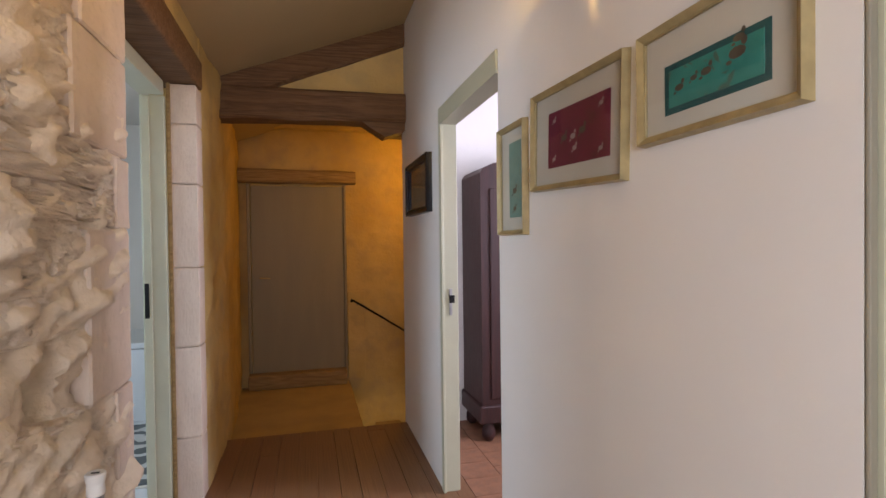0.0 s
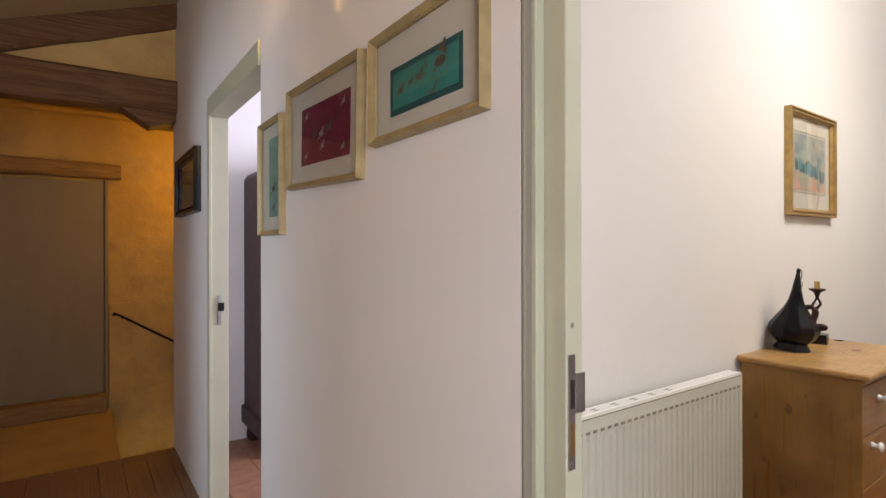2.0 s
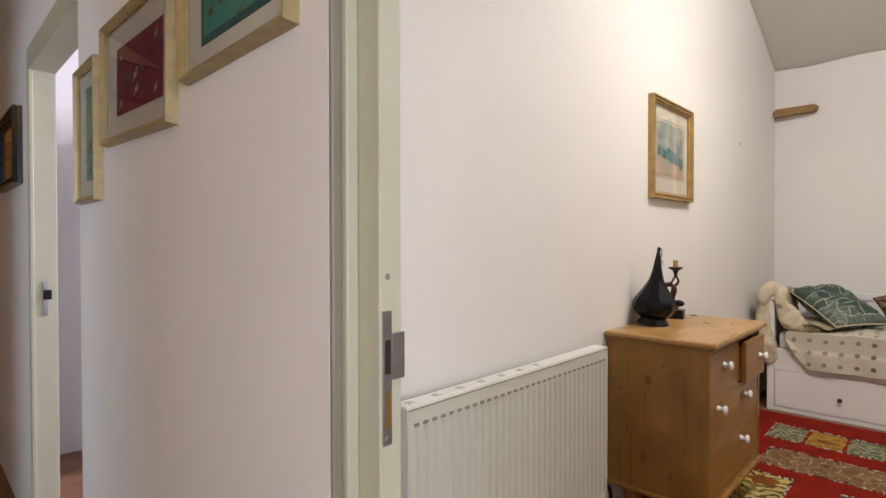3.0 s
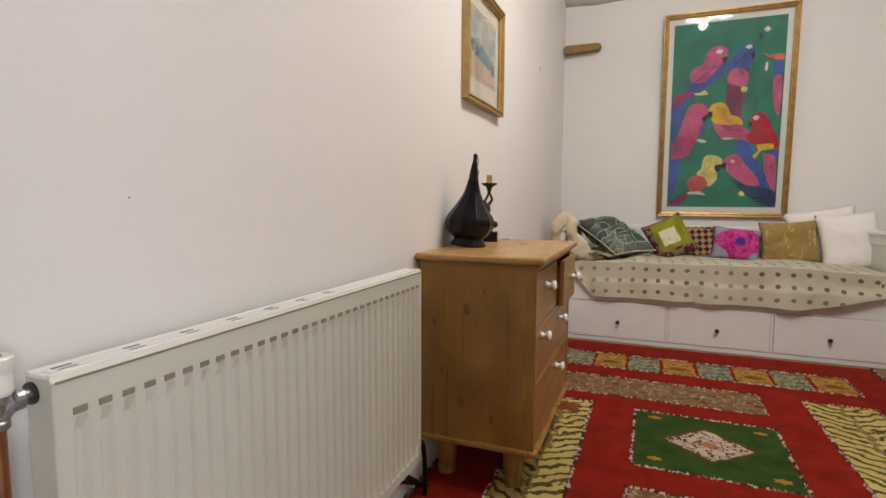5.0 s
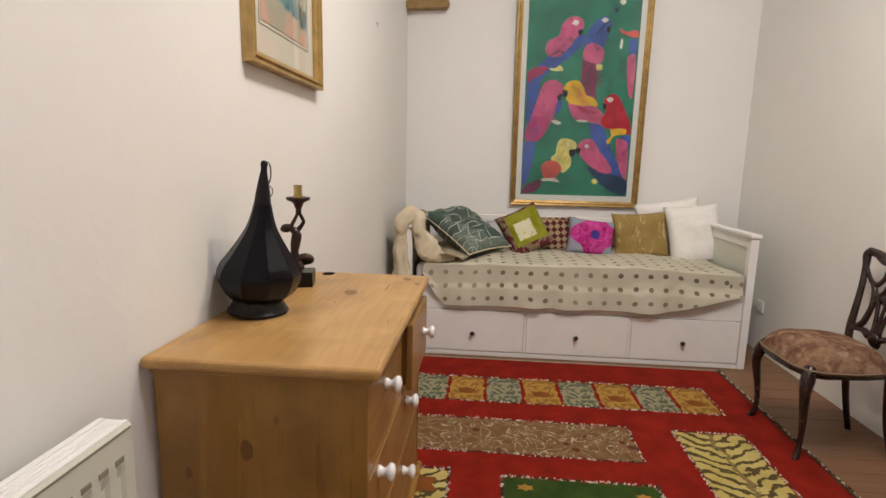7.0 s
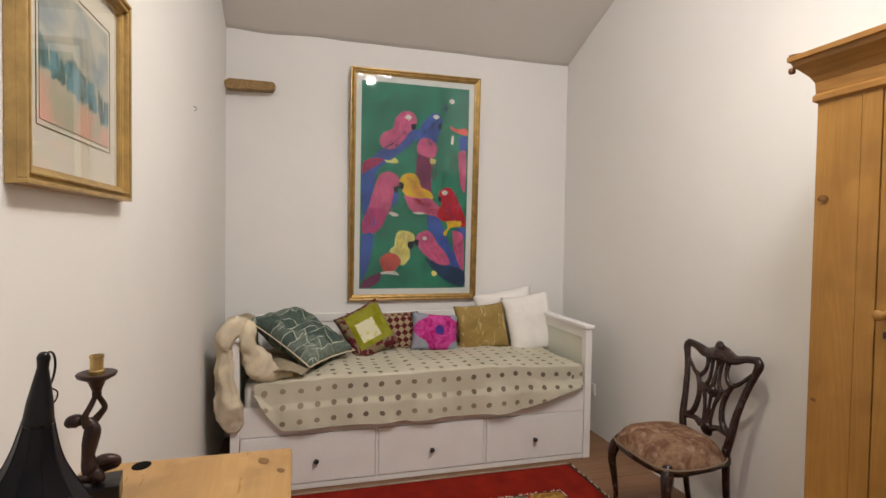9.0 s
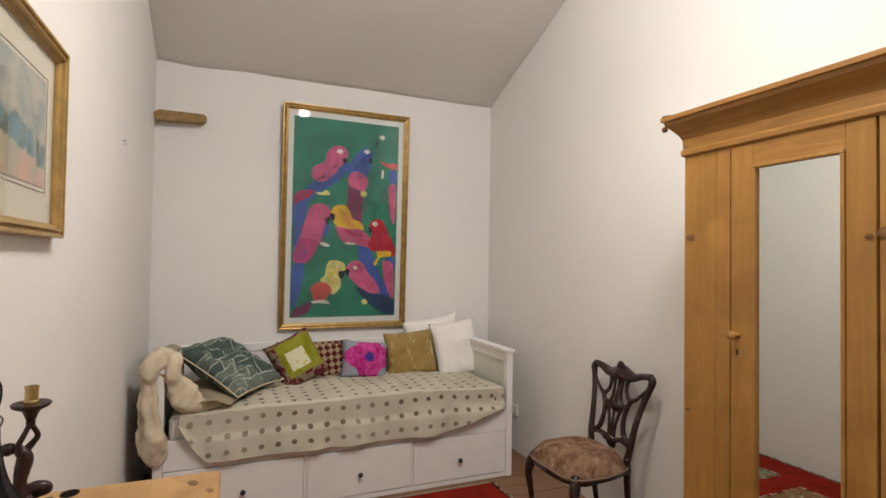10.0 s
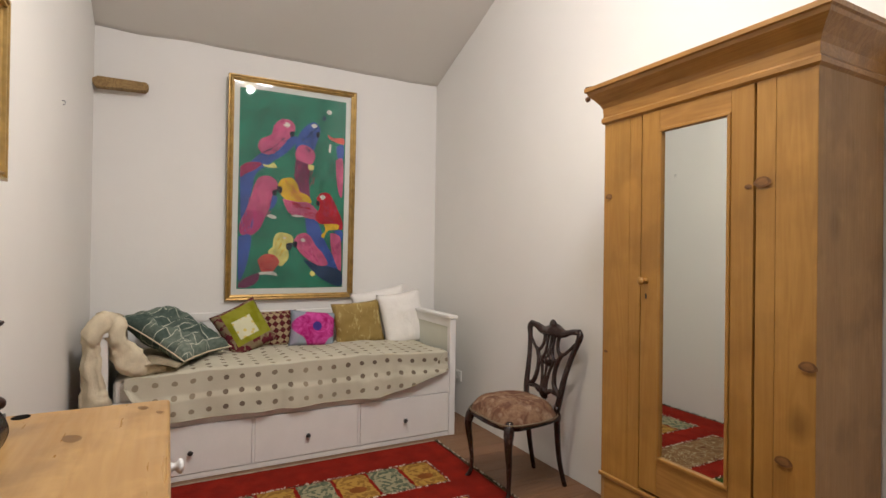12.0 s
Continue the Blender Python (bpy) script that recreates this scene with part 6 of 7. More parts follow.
# ---- mahogany chair ----
def carved_chair():
    t = thing("side_chair", (4.02, -1.09, 0), 180, "dark carved mahogany side chair with a tapestry seat", "chair")
    # local: +y is the back, the front faces -y
    for s in (-1, 1):
        part("front_leg", tube([(s * 0.165, -0.155, 0.405, 0.024), (s * 0.185, -0.175, 0.36, 0.027), (s * 0.196, -0.185, 0.30, 0.021), (s * 0.186, -0.172, 0.18, 0.0145), (s * 0.180, -0.168, 0.08, 0.011), (s * 0.188, -0.178, 0.025, 0.013), (s * 0.196, -0.192, 0.006, 0.012)], 10, 5), MAHOG, t, smooth=True)
        part("back_leg", tube([(s * 0.135, 0.175, 0.44, 0.018), (s * 0.132, 0.18, 0.32, 0.017), (s * 0.128, 0.20, 0.15, 0.014), (s * 0.135, 0.235, 0.0, 0.013)], 8, 5), MAHOG, t, smooth=True)
        part("back_post", tube([(s * 0.135, 0.175, 0.42, 0.021), (s * 0.150, 0.185, 0.50, 0.020), (s * 0.160, 0.205, 0.60, 0.018), (s * 0.180, 0.230, 0.70, 0.0165), (s * 0.204, 0.250, 0.78, 0.018), (s * 0.216, 0.258, 0.825, 0.022), (s * 0.198, 0.262, 0.848, 0.019)], 10, 5, flat=0.7), MAHOG, t, smooth=True)
        part("splat_scroll", tube([(s * 0.066, 0.252, 0.815, 0.016), (s * 0.058, 0.244, 0.775, 0.012), (s * 0.066, 0.236, 0.735, 0.011), (s * 0.092, 0.230, 0.708, 0.013), (s * 0.126, 0.232, 0.716, 0.011), (s * 0.160, 0.238, 0.745, 0.010), (s * 0.192, 0.244, 0.775, 0.012)], 8, 5, flat=0.7), MAHOG, t, smooth=True)
        part("splat_scroll", tube([(s * 0.110, 0.230, 0.716, 0.012), (s * 0.086, 0.222, 0.670, 0.0125), (s * 0.074, 0.210, 0.615, 0.012), (s * 0.080, 0.198, 0.560, 0.013), (s * 0.100, 0.192, 0.522, 0.014), (s * 0.148, 0.186, 0.500, 0.016)], 8, 5, flat=0.7), MAHOG, t, smooth=True)
        part("splat_bar", tube([(s * 0.030, 0.250, 0.815, 0.012), (s * 0.026, 0.236, 0.75, 0.009), (s * 0.032, 0.226, 0.695, 0.010), (s * 0.048, 0.218, 0.660, 0.012), (s * 0.030, 0.205, 0.60, 0.0095), (s * 0.020, 0.195, 0.54, 0.010), (s * 0.016, 0.190, 0.50, 0.014)], 8, 5, flat=0.8), MAHOG, t, smooth=True)
        part("lower_scroll", tube([(s * 0.148, 0.186, 0.50, 0.016), (s * 0.110, 0.186, 0.502, 0.013), (s * 0.070, 0.190, 0.505, 0.014), (s * 0.03, 0.188, 0.49, 0.018)], 8, 5, flat=0.7), MAHOG, t, smooth=True)
        part("side_scroll", tube([(s * 0.074, 0.222, 0.672, 0.010), (s * 0.050, 0.220, 0.668, 0.012), (s * 0.020, 0.217, 0.655, 0.014)], 8, 4, flat=0.7), MAHOG, t, smooth=True)
    part("splat_spine", tube([(0, 0.252, 0.81, 0.013), (0, 0.238, 0.75, 0.007), (0, 0.226, 0.70, 0.012), (0, 0.205, 0.60, 0.008), (0, 0.190, 0.50, 0.014)], 8, 4, flat=0.8), MAHOG, t, smooth=True)
    part("crest_rail", tube([(-0.205, 0.262, 0.845, 0.020), (-0.150, 0.262, 0.838, 0.020), (-0.090, 0.258, 0.820, 0.027), (-0.040, 0.258, 0.826, 0.036), (0.0, 0.258, 0.834, 0.044), (0.040, 0.258, 0.826, 0.036), (0.090, 0.258, 0.820, 0.027), (0.150, 0.262, 0.838, 0.020), (0.205, 0.262, 0.845, 0.020)], 10, 5, flat=0.6), MAHOG, t, smooth=True)
    part("crest_carving", lathe([(0.0, -0.012), (0.022, -0.010), (0.030, 0.0), (0.022, 0.010), (0.0, 0.014)], 14), MAHOG, t, smooth=True).matrix_basis = pose(0, 0.256, 0.862, 90)
    part("splat_boss", lathe([(0.0, -0.012), (0.026, -0.009), (0.032, 0.0), (0.022, 0.010), (0.0, 0.014)], 12), MAHOG, t, smooth=True).matrix_basis = pose(0, 0.215, 0.655, 100)
    part("splat_base", lathe([(0.0, -0.012), (0.030, -0.009), (0.040, 0.0), (0.026, 0.010), (0.0, 0.014)], 14), MAHOG, t, smooth=True).matrix_basis = pose(0, 0.188, 0.480, 100)
    rail = [(-0.155, 0.185), (0.155, 0.185), (0.190, 0.05), (0.205, -0.12), (0.185, -0.180), (0.10, -0.205), (0.0, -0.212), (-0.10, -0.205), (-0.185, -0.180), (-0.205, -0.12), (-0.190, 0.05)]
    part("seat_rail", prism(rail, "z", 0.370, 0.402), MAHOG, t)

    def seat(u, v):
        a, r = u * 2 * math.pi, v
        c, s = math.cos(a), math.sin(a)
        k = (abs(c) ** 4.5 + abs(s) ** 4.5) ** (-1 / 4.5)
        wide = 0.212 - 0.040 * max(0, s)
        bulge = 1.0 if r < 0.9 else 1.0
        z = 0.402 + 0.085 * (1 - r ** 7) - 0.012 * r * r + 0.004 * noise.noise(Vector((c * r * 4, s * r * 4, 6)))
        return c * k * wide * min(r, 1), -0.012 + s * k * 0.198 * r, z

    b = sheet(40, 12, seat)
    bmesh.ops.remove_doubles(b, verts=b.verts[:], dist=0.0004)
    edge = [(1.012 * seat(k / 32, 1)[0], -0.012 + 1.012 * (seat(k / 32, 1)[1] + 0.012), 0.400, 0.0045) for k in range(33)]
    part("gimp", tube(edge, 6, 1), TANMOUNT, t, "pale braid round the seat edge")
    part("seat", b, TAPESTRY, t, "worn rose tapestry seat", smooth=True)
    return t


carved_chair()


# ---- pine wardrobe with a mirror ----
def pine_wardrobe():
    x0, x1, yf, yb, top = 2.500, 3.325, -1.030, -1.415, 1.978
    t = thing("wardrobe", (0, 0, 0), 0, "waxed pine wardrobe with a mirrored door and moulded cornice", "wardrobe")
    part("side_panel", box(x0, x0 + 0.022, yb, yf - 0.001, 0.07, 1.83, 0.002), OLDPINE, t, "dull brown pine side")
    part("side_panel", box(x1 - 0.022, x1, yb, yf - 0.001, 0.07, 1.83, 0.002), OLDPINE, t, "dull brown pine side")
    part("back_panel", box(x0 + 0.023, x1 - 0.023, yb, yb + 0.012, 0.07, 1.83), OLDPINE, t)
    part("top_panel", box(x0 + 0.002, x1 - 0.002, yb, yf - 0.002, 1.832, 1.850), OLDPINE, t)
    part("inner_shelf", box(x0 + 0.023, x1 - 0.023, yb + 0.013, yf - 0.022, 0.33, 0.35), OLDPINE, t)
    # flanking pilasters, each a stile with a sunk panel
    for a, c, e in ((x0, 2.678, 2.618), (3.128, x1, 3.186)):
        s = part("front_stile", box(a + 0.001, e - 0.0012, yf - 0.020, yf, 0.352, 1.826, 0.0012), PINE, t)
        part("edge_strip", box(e + 0.0002, c - 0.001, yf - 0.020, yf - 0.0004, 0.352, 1.826, 0.0010), PINE, s)
    # mirrored door
    dx0, dx1, dz0, dz1 = 2.684, 3.124, 0.362, 1.818
    mx0, mx1, mz0, mz1 = 2.772, 3.030, 0.508, 1.732
    d = part("door", box(dx0, mx0 - 0.012, yf - 0.020, yf + 0.002, dz0, dz1, 0.003), PINE, t)
    part("door_stile", box(mx1 + 0.012, dx1, yf - 0.020, yf + 0.002, dz0, dz1, 0.003), PINE, d)
    part("door_rail", box(mx0 - 0.012, mx1 + 0.012, yf - 0.020, yf + 0.0015, mz1 + 0.012, dz1, 0.002), PINE_X, d)
    part("door_rail", box(mx0 - 0.012, mx1 + 0.012, yf - 0.020, yf + 0.0015, dz0, mz0 - 0.012, 0.002), PINE_X, d)
    b = bmesh.new()
    for a in ((mx0 - 0.012, mx1 + 0.012, mz1, mz1 + 0.012), (mx0 - 0.012, mx1 + 0.012, mz0 - 0.012, mz0), (mx0 - 0.012, mx0, mz0, mz1), (mx1, mx1 + 0.012, mz0, mz1)):
        add_box(b, a[0], a[1], yf - 0.012, yf + 0.008, a[2], a[3], 0.003)
    part("mirror_bead", b, PINE, d)
    part("mirror", box(mx0 + 0.0005, mx1 - 0.0005, yf - 0.008, yf - 0.004, mz0 + 0.0005, mz1 - 0.0005), MIRROR, d)
    k = part("knob", lathe([(0.012, 0), (0.008, 0.006), (0.007, 0.014), (0.014, 0.022), (0.016, 0.030), (0.012, 0.037), (0.004, 0.039)], 18), PINE, d, "turned pine knob", smooth=True)
    k.matrix_basis = pose(3.098, yf + 0.002, 1.166, -90)
    part("keyhole", box(3.094, 3.102, yf + 0.0015, yf + 0.003, 1.098, 1.118, 0.0008), BLACKKNOB, d)
    # base with a drawer
    part("waist_moulding", box(x0 - 0.006, x1 + 0.006, yf - 0.02, yf + 0.010, 0.335, 0.352, 0.004), PINE_X, t)
    part("base_panel", box(x0, x1, yf - 0.020, yf + 0.002, 0.07, 0.110, 0.002), PINE_X, t)
    dr = part("drawer", box(x0 + 0.02, x1 - 0.02, yf - 0.018, yf + 0.004, 0.114, 0.330, 0.003), PINE_X, t)
    for x in (2.70, 3.12):
        part("knob", lathe([(0.012, 0), (0.008, 0.008), (0.016, 0.022), (0.016, 0.03), (0.004, 0.037)], 16), PINE, dr, smooth=True).matrix_basis = pose(x, yf + 0.004, 0.22, -90)
    part("plinth", box(x0 - 0.012, x1 + 0.012, yb + 0.01, yf + 0.014, 0.0, 0.068, 0.005), PINE_X, t)
    # cornice swept round front and ends
    prof = [(0.0, 1.818), (0.010, 1.826), (0.010, 1.842), (0.004, 1.850), (0.006, 1.885), (0.016, 1.905), (0.034, 1.928), (0.050, 1.945), (0.054, 1.958), (0.062, 1.962), (0.062, 1.978)]
    b = bmesh.new()
    rings = []
    for o, z in prof:
        rings.append([b.verts.new(q) for q in ((x0 - o, yb, z), (x0 - o, yf + o, z), (x1 + o, yf + o, z), (x1 + o, yb, z))])
    for p, q in zip(rings, rings[1:]):
        for i in range(3):
            b.faces.new((p[i], p[i + 1], q[i + 1], q[i]))
        b.faces.new((p[3], p[0], q[0], q[3]))
    b.faces.new(rings[-1])
    bmesh.ops.recalc_face_normals(b, faces=b.faces[:])
    part("cornice", b, PINE_X, t)
    part("cornice_stub", lathe([(0.006, 0), (0.011, 0.004), (0.011, 0.014), (0.006, 0.018)], 12), KNOT, t, "brown broken end of a cornice bead").matrix_basis = pose(x1 + 0.048, yf + 0.044, 1.935, 0, 90)
    part("loose_bead", tube([(x1 + 0.055, yf + 0.058, 1.981, 0.005), (x1 + 0.052, yf + 0.020, 1.986, 0.010), (x1 + 0.046, yf - 0.040, 1.990, 0.011), (x1 + 0.040, yf - 0.085, 1.986, 0.007)], 10, 4), KNOT, t, "loose brown strip of moulding on the cornice")
    for x, z, s in ((2.655, 1.500, 0.028), (2.585, 0.655, 0.026), (2.520, 0.95, 0.026), (3.292, 1.51, 0.018), (3.30, 0.86, 0.010)):
        knot_disc(t, pose(x, yf + 0.0045, z, -90, 0, 0), s, KNOT)
    knot_disc(t, pose(2.700, yf + 0.0045, 1.49, -90, 0, 0), 0.012, KNOT)
    return t


pine_wardrobe()
lump = thing("wood_scrap", (3.33, -1.06, 1.979), 25, "small dark carved wood piece lying on the wardrobe", "wood piece")
part("piece", box(-0.045, 0.045, -0.015, 0.015, 0.0, 0.018, 0.006), MAHOG, lump)

sock = thing("wall_socket", (5.24, SOUTH, 0.30), 0, "white plastic power socket low on the wall", "socket")
part("plate", box(-0.04, 0.04, 0.0, 0.010, -0.04, 0.04, 0.004), PLASTIC, sock)
part("face", lathe([(0.022, 0.0), (0.022, 0.003), (0.018, 0.003), (0.017, -0.002)], 20), PLASTIC, sock).matrix_basis = pose(0, 0.011, 0, -90)


# ---- pendant lamp ----
def pendant():
    t = thing("pendant_lamp", (3.22, -0.20, 3.06), 0, "lit pendant lamp with a frilled glass shade", "ceiling lamp")
    part("ceiling_rose", lathe([(0.045, 0.60), (0.045, 0.615), (0.02, 0.63), (0.018, 0.66)], 20), PLASTIC, t)
    part("cord", tube([(0, 0, 0.07, 0.003), (0, 0, 0.35, 0.003), (0, 0, 0.61, 0.003)], 6, 2), PLASTIC, t)
    part("lamp_holder", lathe([(0.016, 0.02), (0.018, 0.03), (0.018, 0.07), (0.008, 0.085)], 16), BRASS, t)
    b = bmesh.new()
    rows = []
    for r, z in ((0.020, 0.060), (0.038, 0.047), (0.055, 0.022), (0.070, -0.010), (0.076, -0.022)):
        rows.append([b.verts.new((r * (1 + 0.04 * (z < 0) * math.cos(12 * a)) * math.cos(a), r * (1 + 0.04 * (z < 0) * math.cos(12 * a)) * math.sin(a), z)) for a in np.linspace(0, 2 * math.pi, 73)[:-1]])
    for p, q in zip(rows, rows[1:]):
        for i in range(72):
            b.faces.new((p[i], p[(i + 1) % 72], q[(i + 1) % 72], q[i]))
    part("shade", b, SHADEGLOW, t, "frilled white glass shade", smooth=True).visible_shadow = False
    part("bulb", lathe([(0.013, 0.015), (0.028, -0.005), (0.030, -0.025), (0.015, -0.05), (0.003, -0.053)], 18), BULB, t, smooth=True)


pendant()


# ---- rug ----
def rug():
    t = thing("rug", (0, 0, 0), 0, "thick red woven rug with green, straw and gold patches", "rug")
    x0, x1, y0, y1, z = 1.90, 4.785, -0.990, 1.030, 0.011

    def field(u, v):
        x, y = x0 + (x1 - x0) * u, y0 + (y1 - y0) * v
        k = 0.0 if min(u, v, 1 - u, 1 - v) < 0.002 else 1.0
        return x + 0.004 * noise.noise(Vector((y * 5, 1, 1))) * (1 - k), y + 0.006 * noise.noise(Vector((x * 4, 2, 2))) * (1 - k), 0.001 + k * (z + 0.0016 * noise.noise(Vector((x * 25, y * 25, 0))))

    part("field", sheet(150, 110, field), RED, t, smooth=True)

    def patch(a, c, d, e, mat, name="panel"):
        cx, cy = (a + c) / 2, (d + e) / 2
        w, h = (c - a), (e - d)
        f = lambda u, v: ((u - 0.5) * w, (v - 0.5) * h, (0.0 if min(u, v, 1 - u, 1 - v) < 0.001 else 0.0035 + 0.0014 * noise.noise(Vector((u * w * 30, v * h * 30, cx * 9)))))
        ob = part(name, sheet(max(6, int(w / 0.022)), max(6, int(h / 0.022)), f), mat, t, smooth=True)
        ob.location = (cx, cy, z)
        return ob

    def tufts(lines, mat, seed, size=0.0075):
        rnd = random.Random(seed)
        verts, faces = [], []
        for xa, ya, xb, yb in lines:
            n = int(math.hypot(xb - xa, yb - ya) / 0.0095)
            for i in range(n):
                k = (i + rnd.random() * 0.6) / n
                cx, cy = xa + (xb - xa) * k + rnd.uniform(-0.004, 0.004), ya + (yb - ya) * k + rnd.uniform(-0.004, 0.004)
                s, a = size * rnd.uniform(0.6, 1.25), rnd.random() * 3
                o = len(verts)
                for dx, dy in ((-1, -0.6), (1, -0.6), (1, 0.6), (-1, 0.6)):
                    verts.append((cx + s * (dx * math.cos(a) - dy * math.sin(a)), cy + s * (dx * math.sin(a) + dy * math.cos(a)), z))
                verts.append((cx, cy, z + 0.009 * rnd.uniform(0.7, 1.2)))
                faces += [(o, o + 1, o + 4), (o + 1, o + 2, o + 4), (o + 2, o + 3, o + 4), (o + 3, o, o + 4)]
        me = bpy.data.meshes.new("tuft_edging")
        me.from_pydata(verts, [], faces)
        me.materials.append(mat)
        ob = new("tuft_edging", me)
        ob.parent = t
        return tagged(ob, kind="stuff", label="black and white tufts edging a patch")

    def rim(a, c, d, e):
        return [(a, d, c, d), (c, d, c, e), (c, e, a, e), (a, e, a, d)]

    green = (2.993, 3.560, -0.262, 0.327)
    patch(*green, MEDALLION)
    lower = (2.28, 2.820, -0.262, 0.337)
    patch(*lower, SCROLL)
    brown = (3.715, 4.010, -0.262, 0.715)
    patch(*brown, SCROLL)
    right, left = (2.60, 4.000, -0.775, -0.462), (2.45, 3.580, 0.530, 0.790)
    patch(*right, CHEVRON)
    patch(*left, CHEVRON)
    for k in range(8):
        y = 0.785 - 0.1955 * k
        patch(4.190, 4.490, y - 0.1935, y - 0.002, SAGEPANEL if k % 2 == 0 else GOLDPANEL)
    lines = rim(*green) + rim(*lower) + rim(*left)
    tufts(lines, TUFT, 5)
    tufts(rim(*brown) + rim(*right) + rim(4.190, 4.490, -0.779, 0.785), TUFT, 6, 0.0052)
    for cx, cy, s in ((3.49, 0.24, 0.028), (3.48, -0.19, 0.026), (3.07, 0.245, 0.026), (3.06, -0.19, 0.03)):
        b = bmesh.new()
        vs = [b.verts.new((s * (1 - 0.4 * (i % 2)) * 0.8 * math.cos(i * math.pi / 6), s * 1.3 * (1 - 0.4 * (i % 2)) * math.sin(i * math.pi / 6), 0)) for i in range(12)]
        top = b.verts.new((0, 0, 0.003))
        for i in range(12):
            b.faces.new((vs[i], vs[(i + 1) % 12], top))
        part("flower_motif", b, ORANGEW, t).location = (cx, cy, z + 0.0045)
    for cx, cy, s in ((3.47, 0.64, 0.055), (3.10, -0.60, 0.070)):
        b = bmesh.new()
        vs = [b.verts.new((s * (1 + 0.22 * math.sin(5 * a)) * math.cos(a), s * 1.2 * (1 + 0.22 * math.sin(5 * a)) * math.sin(a), 0)) for a in np.linspace(0, 2 * math.pi, 31)[:-1]]
        top = b.verts.new((0, 0, 0.004))
        for i in range(30):
            b.faces.new((vs[i], vs[(i + 1) % 30], top))
        part("flower_motif", b, RUSTW, t).location = (cx, cy, z + 0.0052)
    for k in range(1, 8, 2):
        y = 0.785 - 0.1955 * (k + 0.5)
        b = bmesh.new()
        vs = [b.verts.new((0.035 * math.cos(a), 0.048 * math.sin(a), 0)) for a in np.linspace(0, 2 * math.pi, 13)[:-1]]
        top = b.verts.new((0, 0, 0.003))
        for i in range(12):
            b.faces.new((vs[i], vs[(i + 1) % 12], top))
        part("flower_motif", b, RUSTW, t).location = (4.30, y, z + 0.0045)
    for a in ((x0 - 0.007, x1 + 0.010, y0 - 0.007, y0 - 0.001), (x0 - 0.012, x1 + 0.010, y1 + 0.001, y1 + 0.010)):
        part("edge_binding", box(*a, 0.001, 0.010, 0.003), BROWNW, t, "brown bound edge")
    tufts([(x0, y1 + 0.004, x1, y1 + 0.004), (x0, y0 - 0.004, x1, y0 - 0.004)], TUFT, 9, 0.005)
    part("end_braid", box(x1 + 0.001, x1 + 0.014, y0, y1, 0.001, 0.008, 0.003), TAUPEW, t)


rug()

# ---- washroom opening: stone blocks ----
rnd = random.Random(11)


def unit_stone(seed, rough, cut=0.16):
    """A block about one unit large, worn and uneven; scaled where it is laid."""
    b = bmesh.new()
    made = bmesh.ops.create_cube(b, size=1.0)["verts"]
    bmesh.ops.bevel(b, geom=b.edges[:], offset=cut, segments=1, affect="EDGES")
    bmesh.ops.subdivide_edges(b, edges=[e for e in b.edges if e.calc_length() > 0.4], cuts=9 if rough > 0.05 else 2, use_grid_fill=True)
    for v in b.verts:
        if rough > 0.05:
            q = v.co + Vector((seed * 1.9, seed, seed * 0.7))
            n = noise.noise_vector(q * 1.8)
            crag = abs(noise.noise(Vector((q.x * 2, q.y * 3.5 + q.z * 1.2, q.z * 3.2 - q.y * 1.5))))
            fine = noise.noise(Vector((q.x * 5, q.y * 11, q.z * 7 - q.y * 3)))
            v.co += Vector((0.10 * n.x - 0.20 * crag + 0.035 * fine, 0.05 * n.y + 0.012 * fine, 0.16 * n.z + 0.05 * fine))
        else:
            v.co += noise.noise_vector(v.co * 2.3 + Vector((seed * 3.7, 0, 0))) * rough
    return b


STONES = [mesh_of("stone", unit_stone(i, 0.15, 0.06), STONE) for i in range(9)]
SMOOTH = [mesh_of("stone", unit_stone(i + 30, 0.012, 0.025), QUOIN) for i in range(4)]
wall_left = bpy.data.objects["wall_left"]
wall_far_left = bpy.data.objects["wall_left_far"]


def lay(me, parent, y0, y1, z0, z1, out, thick, tilt=0.0, name="stone"):
    ob = new(name, me)
    ob.parent = parent
    ob.matrix_basis = pose(LEFT + out - thick / 2, (y0 + y1) / 2, (z0 + z1) / 2, tilt, 0, 0) @ Matrix.Diagonal((thick, y1 - y0, z1 - z0, 1))
    return ob


# dressed blocks up the near edge of the opening
z = 0.0
quoins = ((0.30, 0.20), (0.34, 0.11), (0.26, 0.13), (0.463, 0.31), (0.215, 0.10), (0.292, 0.39), (0.26, 0.33))
inner = []
for k, (h, wd) in enumerate(quoins):
    lay(SMOOTH[k % 4], wall_left, open_s - wd, open_s + 0.002, z + 0.003, z + h - 0.003, 0.006, 0.24)
    inner.append((z, z + h, open_s - wd))
    z += h
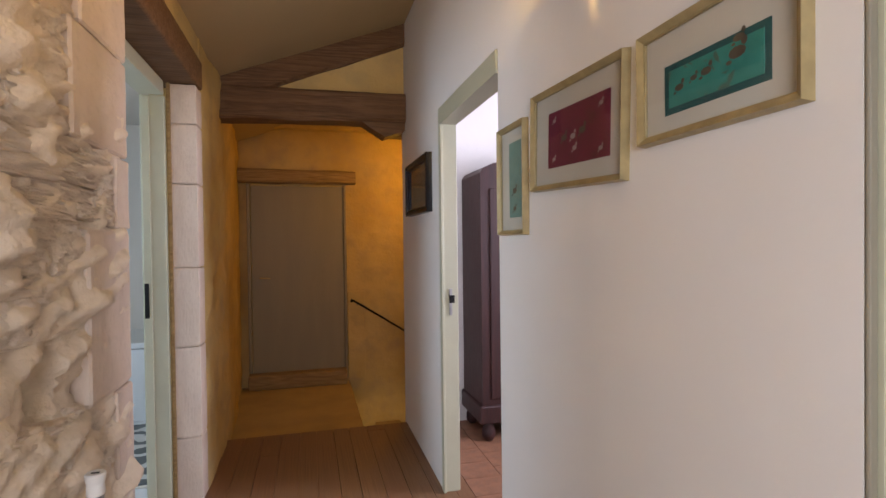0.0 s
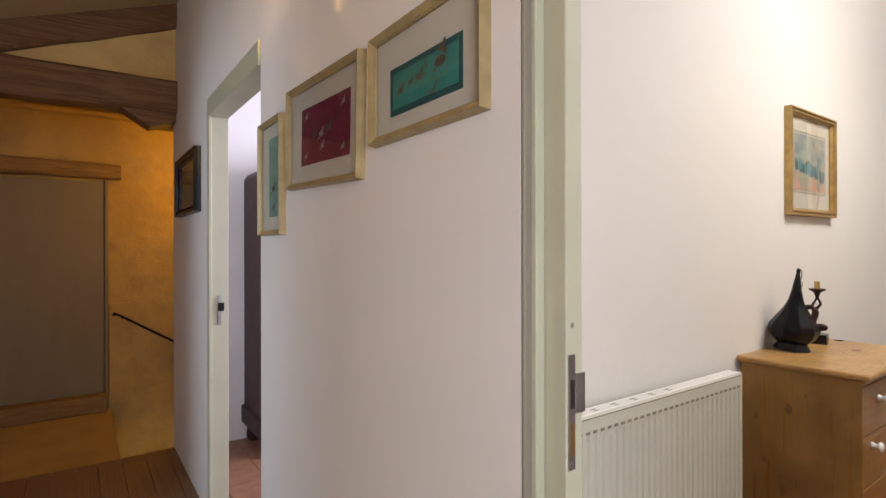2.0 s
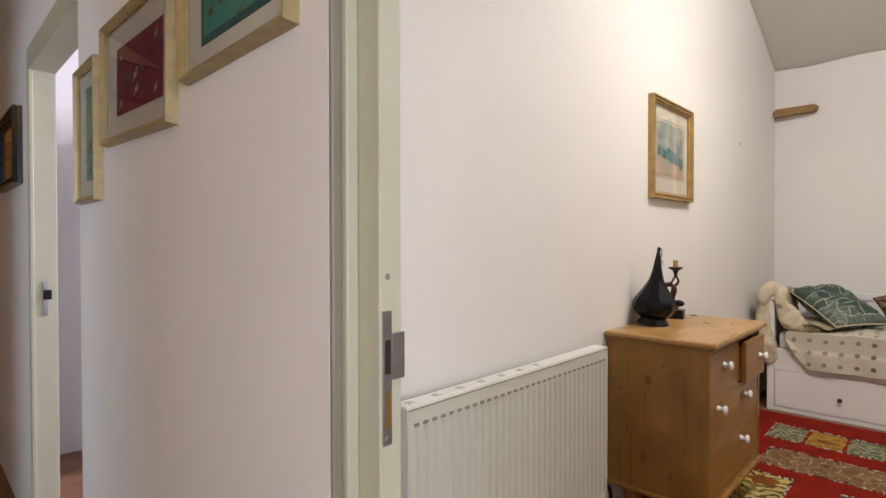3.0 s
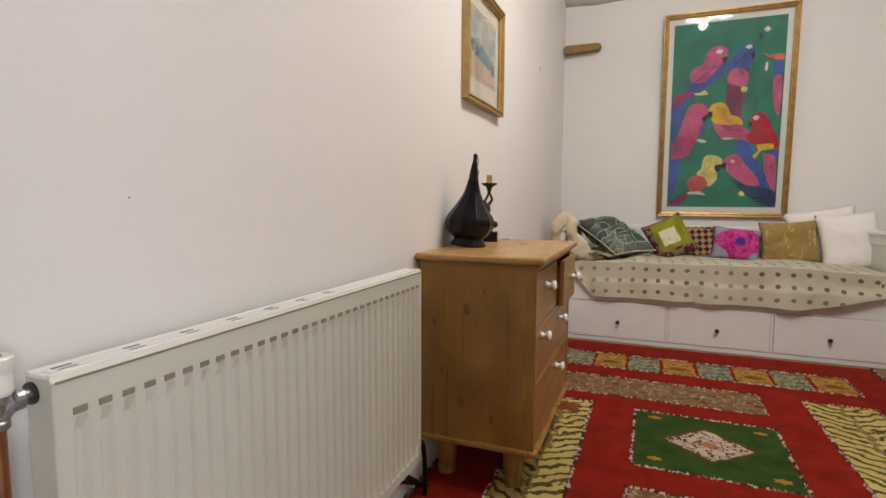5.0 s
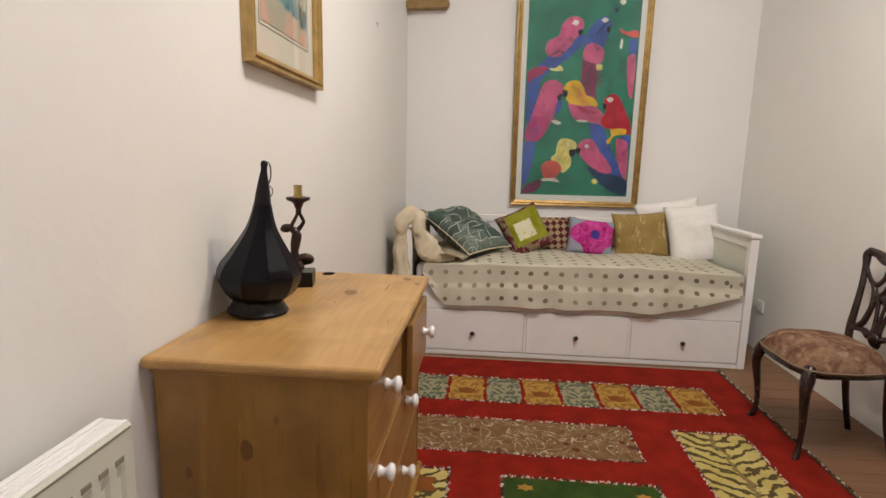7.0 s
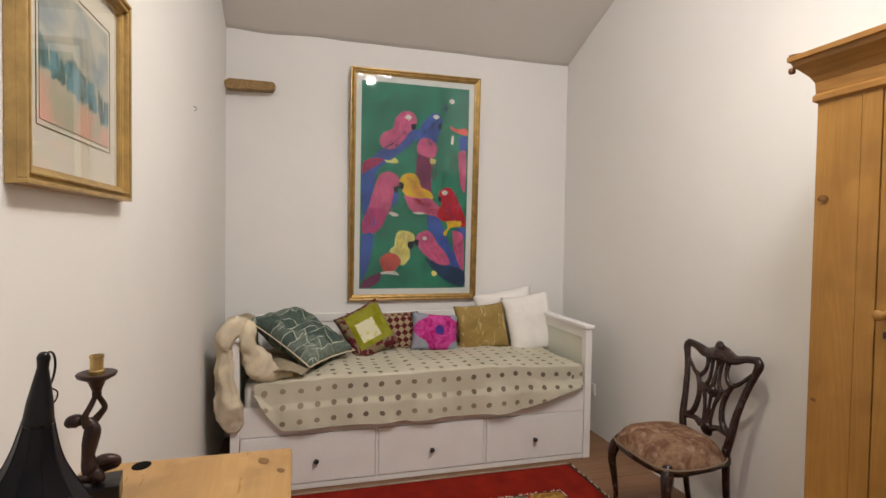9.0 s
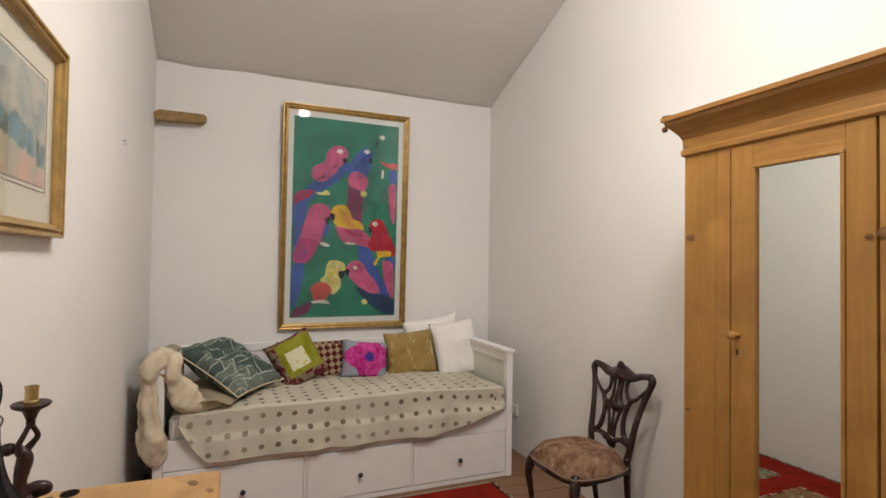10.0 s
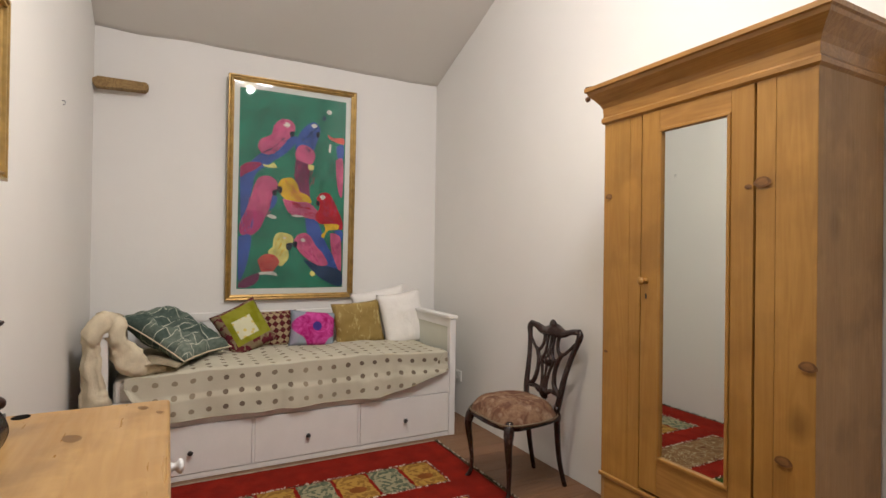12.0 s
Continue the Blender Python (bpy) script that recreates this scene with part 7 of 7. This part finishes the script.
# rubble courses beyond them
z = 0.0
while z < 2.36:
    h = rnd.choice((0.03, 0.042, 0.055, 0.07, 0.085))
    y_end = min((e for a, c, e in inner if a < z + h * 0.5 < c), default=open_s)
    y = 0.74 + rnd.uniform(0, 0.1)
    while y < y_end - 0.03:
        wd = rnd.uniform(0.12, 0.34) * (1.25 if h < 0.07 else 1.0)
        if y_end - (y + wd) < 0.06:
            wd = y_end - y
        lift = rnd.uniform(-0.009, 0.009)
        if not (z + h > 0.945 and z < 1.06 and y + wd > 1.235 and y < 1.36):
            lay(rnd.choice(STONES), wall_left, y + 0.002, y + wd - 0.002, z + lift, z + h + lift + 0.010, rnd.uniform(-0.012, 0.006), 0.10, rnd.uniform(-9, 6))
        y += wd
    z += h
# pale blocks of the far jamb
z = 0.0
for k, h in enumerate((0.34, 0.46, 0.40, 0.42, 0.30, 0.20)):
    ob = new("stone", SMOOTH[(k + 1) % 4])
    ob.parent = wall_far_left
    d = 0.132 if k % 2 else 0.132
    ob.matrix_basis = pose(LEFT - d / 2 + 0.004, open_n + 0.07, z + h / 2) @ Matrix.Diagonal((d, 0.14, h - 0.005, 1))
    z += h

# ---- floorboards ----
BOARD = mesh_of("floorboard", box(-0.5, 0.5, -0.5, 0.5, -0.5, 0.5, 0.02, 1), BOARDS)
TILE = mesh_of("tile", box(-0.5, 0.5, -0.5, 0.5, -0.5, 0.5, 0.03, 1), TERRA)
floor = bpy.data.objects["floor"]


def boards(x0, x1, y0, y1, wide, long, seed, me=BOARD, name="floorboard"):
    r = random.Random(seed)
    x = x0
    while x < x1 - 0.02:
        w = min(wide * r.uniform(0.9, 1.1), x1 - x)
        y = y0
        ln = long * r.uniform(0.3, 1)
        while y < y1 - 0.01:
            e = min(y + ln, y1)
            ob = new(name, me)
            ob.parent = floor
            ob.matrix_basis = pose(x + w / 2, (y + e) / 2, -0.011 + r.uniform(-0.0006, 0)) @ Matrix.Diagonal((w - 0.003, e - y - 0.002, 0.021, 1))
            y, ln = e, long
        x += w


boards(LEFT - 0.02, PART_X, -1.2, 3.74, 0.115, 1.9, 2)
boards(PART_X, 5.70, SOUTH, NORTH, 0.118, 1.6, 4)
boards(PART_X, 2.6, NORTH + 0.12, 3.66, 0.2, 0.2, 6, TILE, "tile")
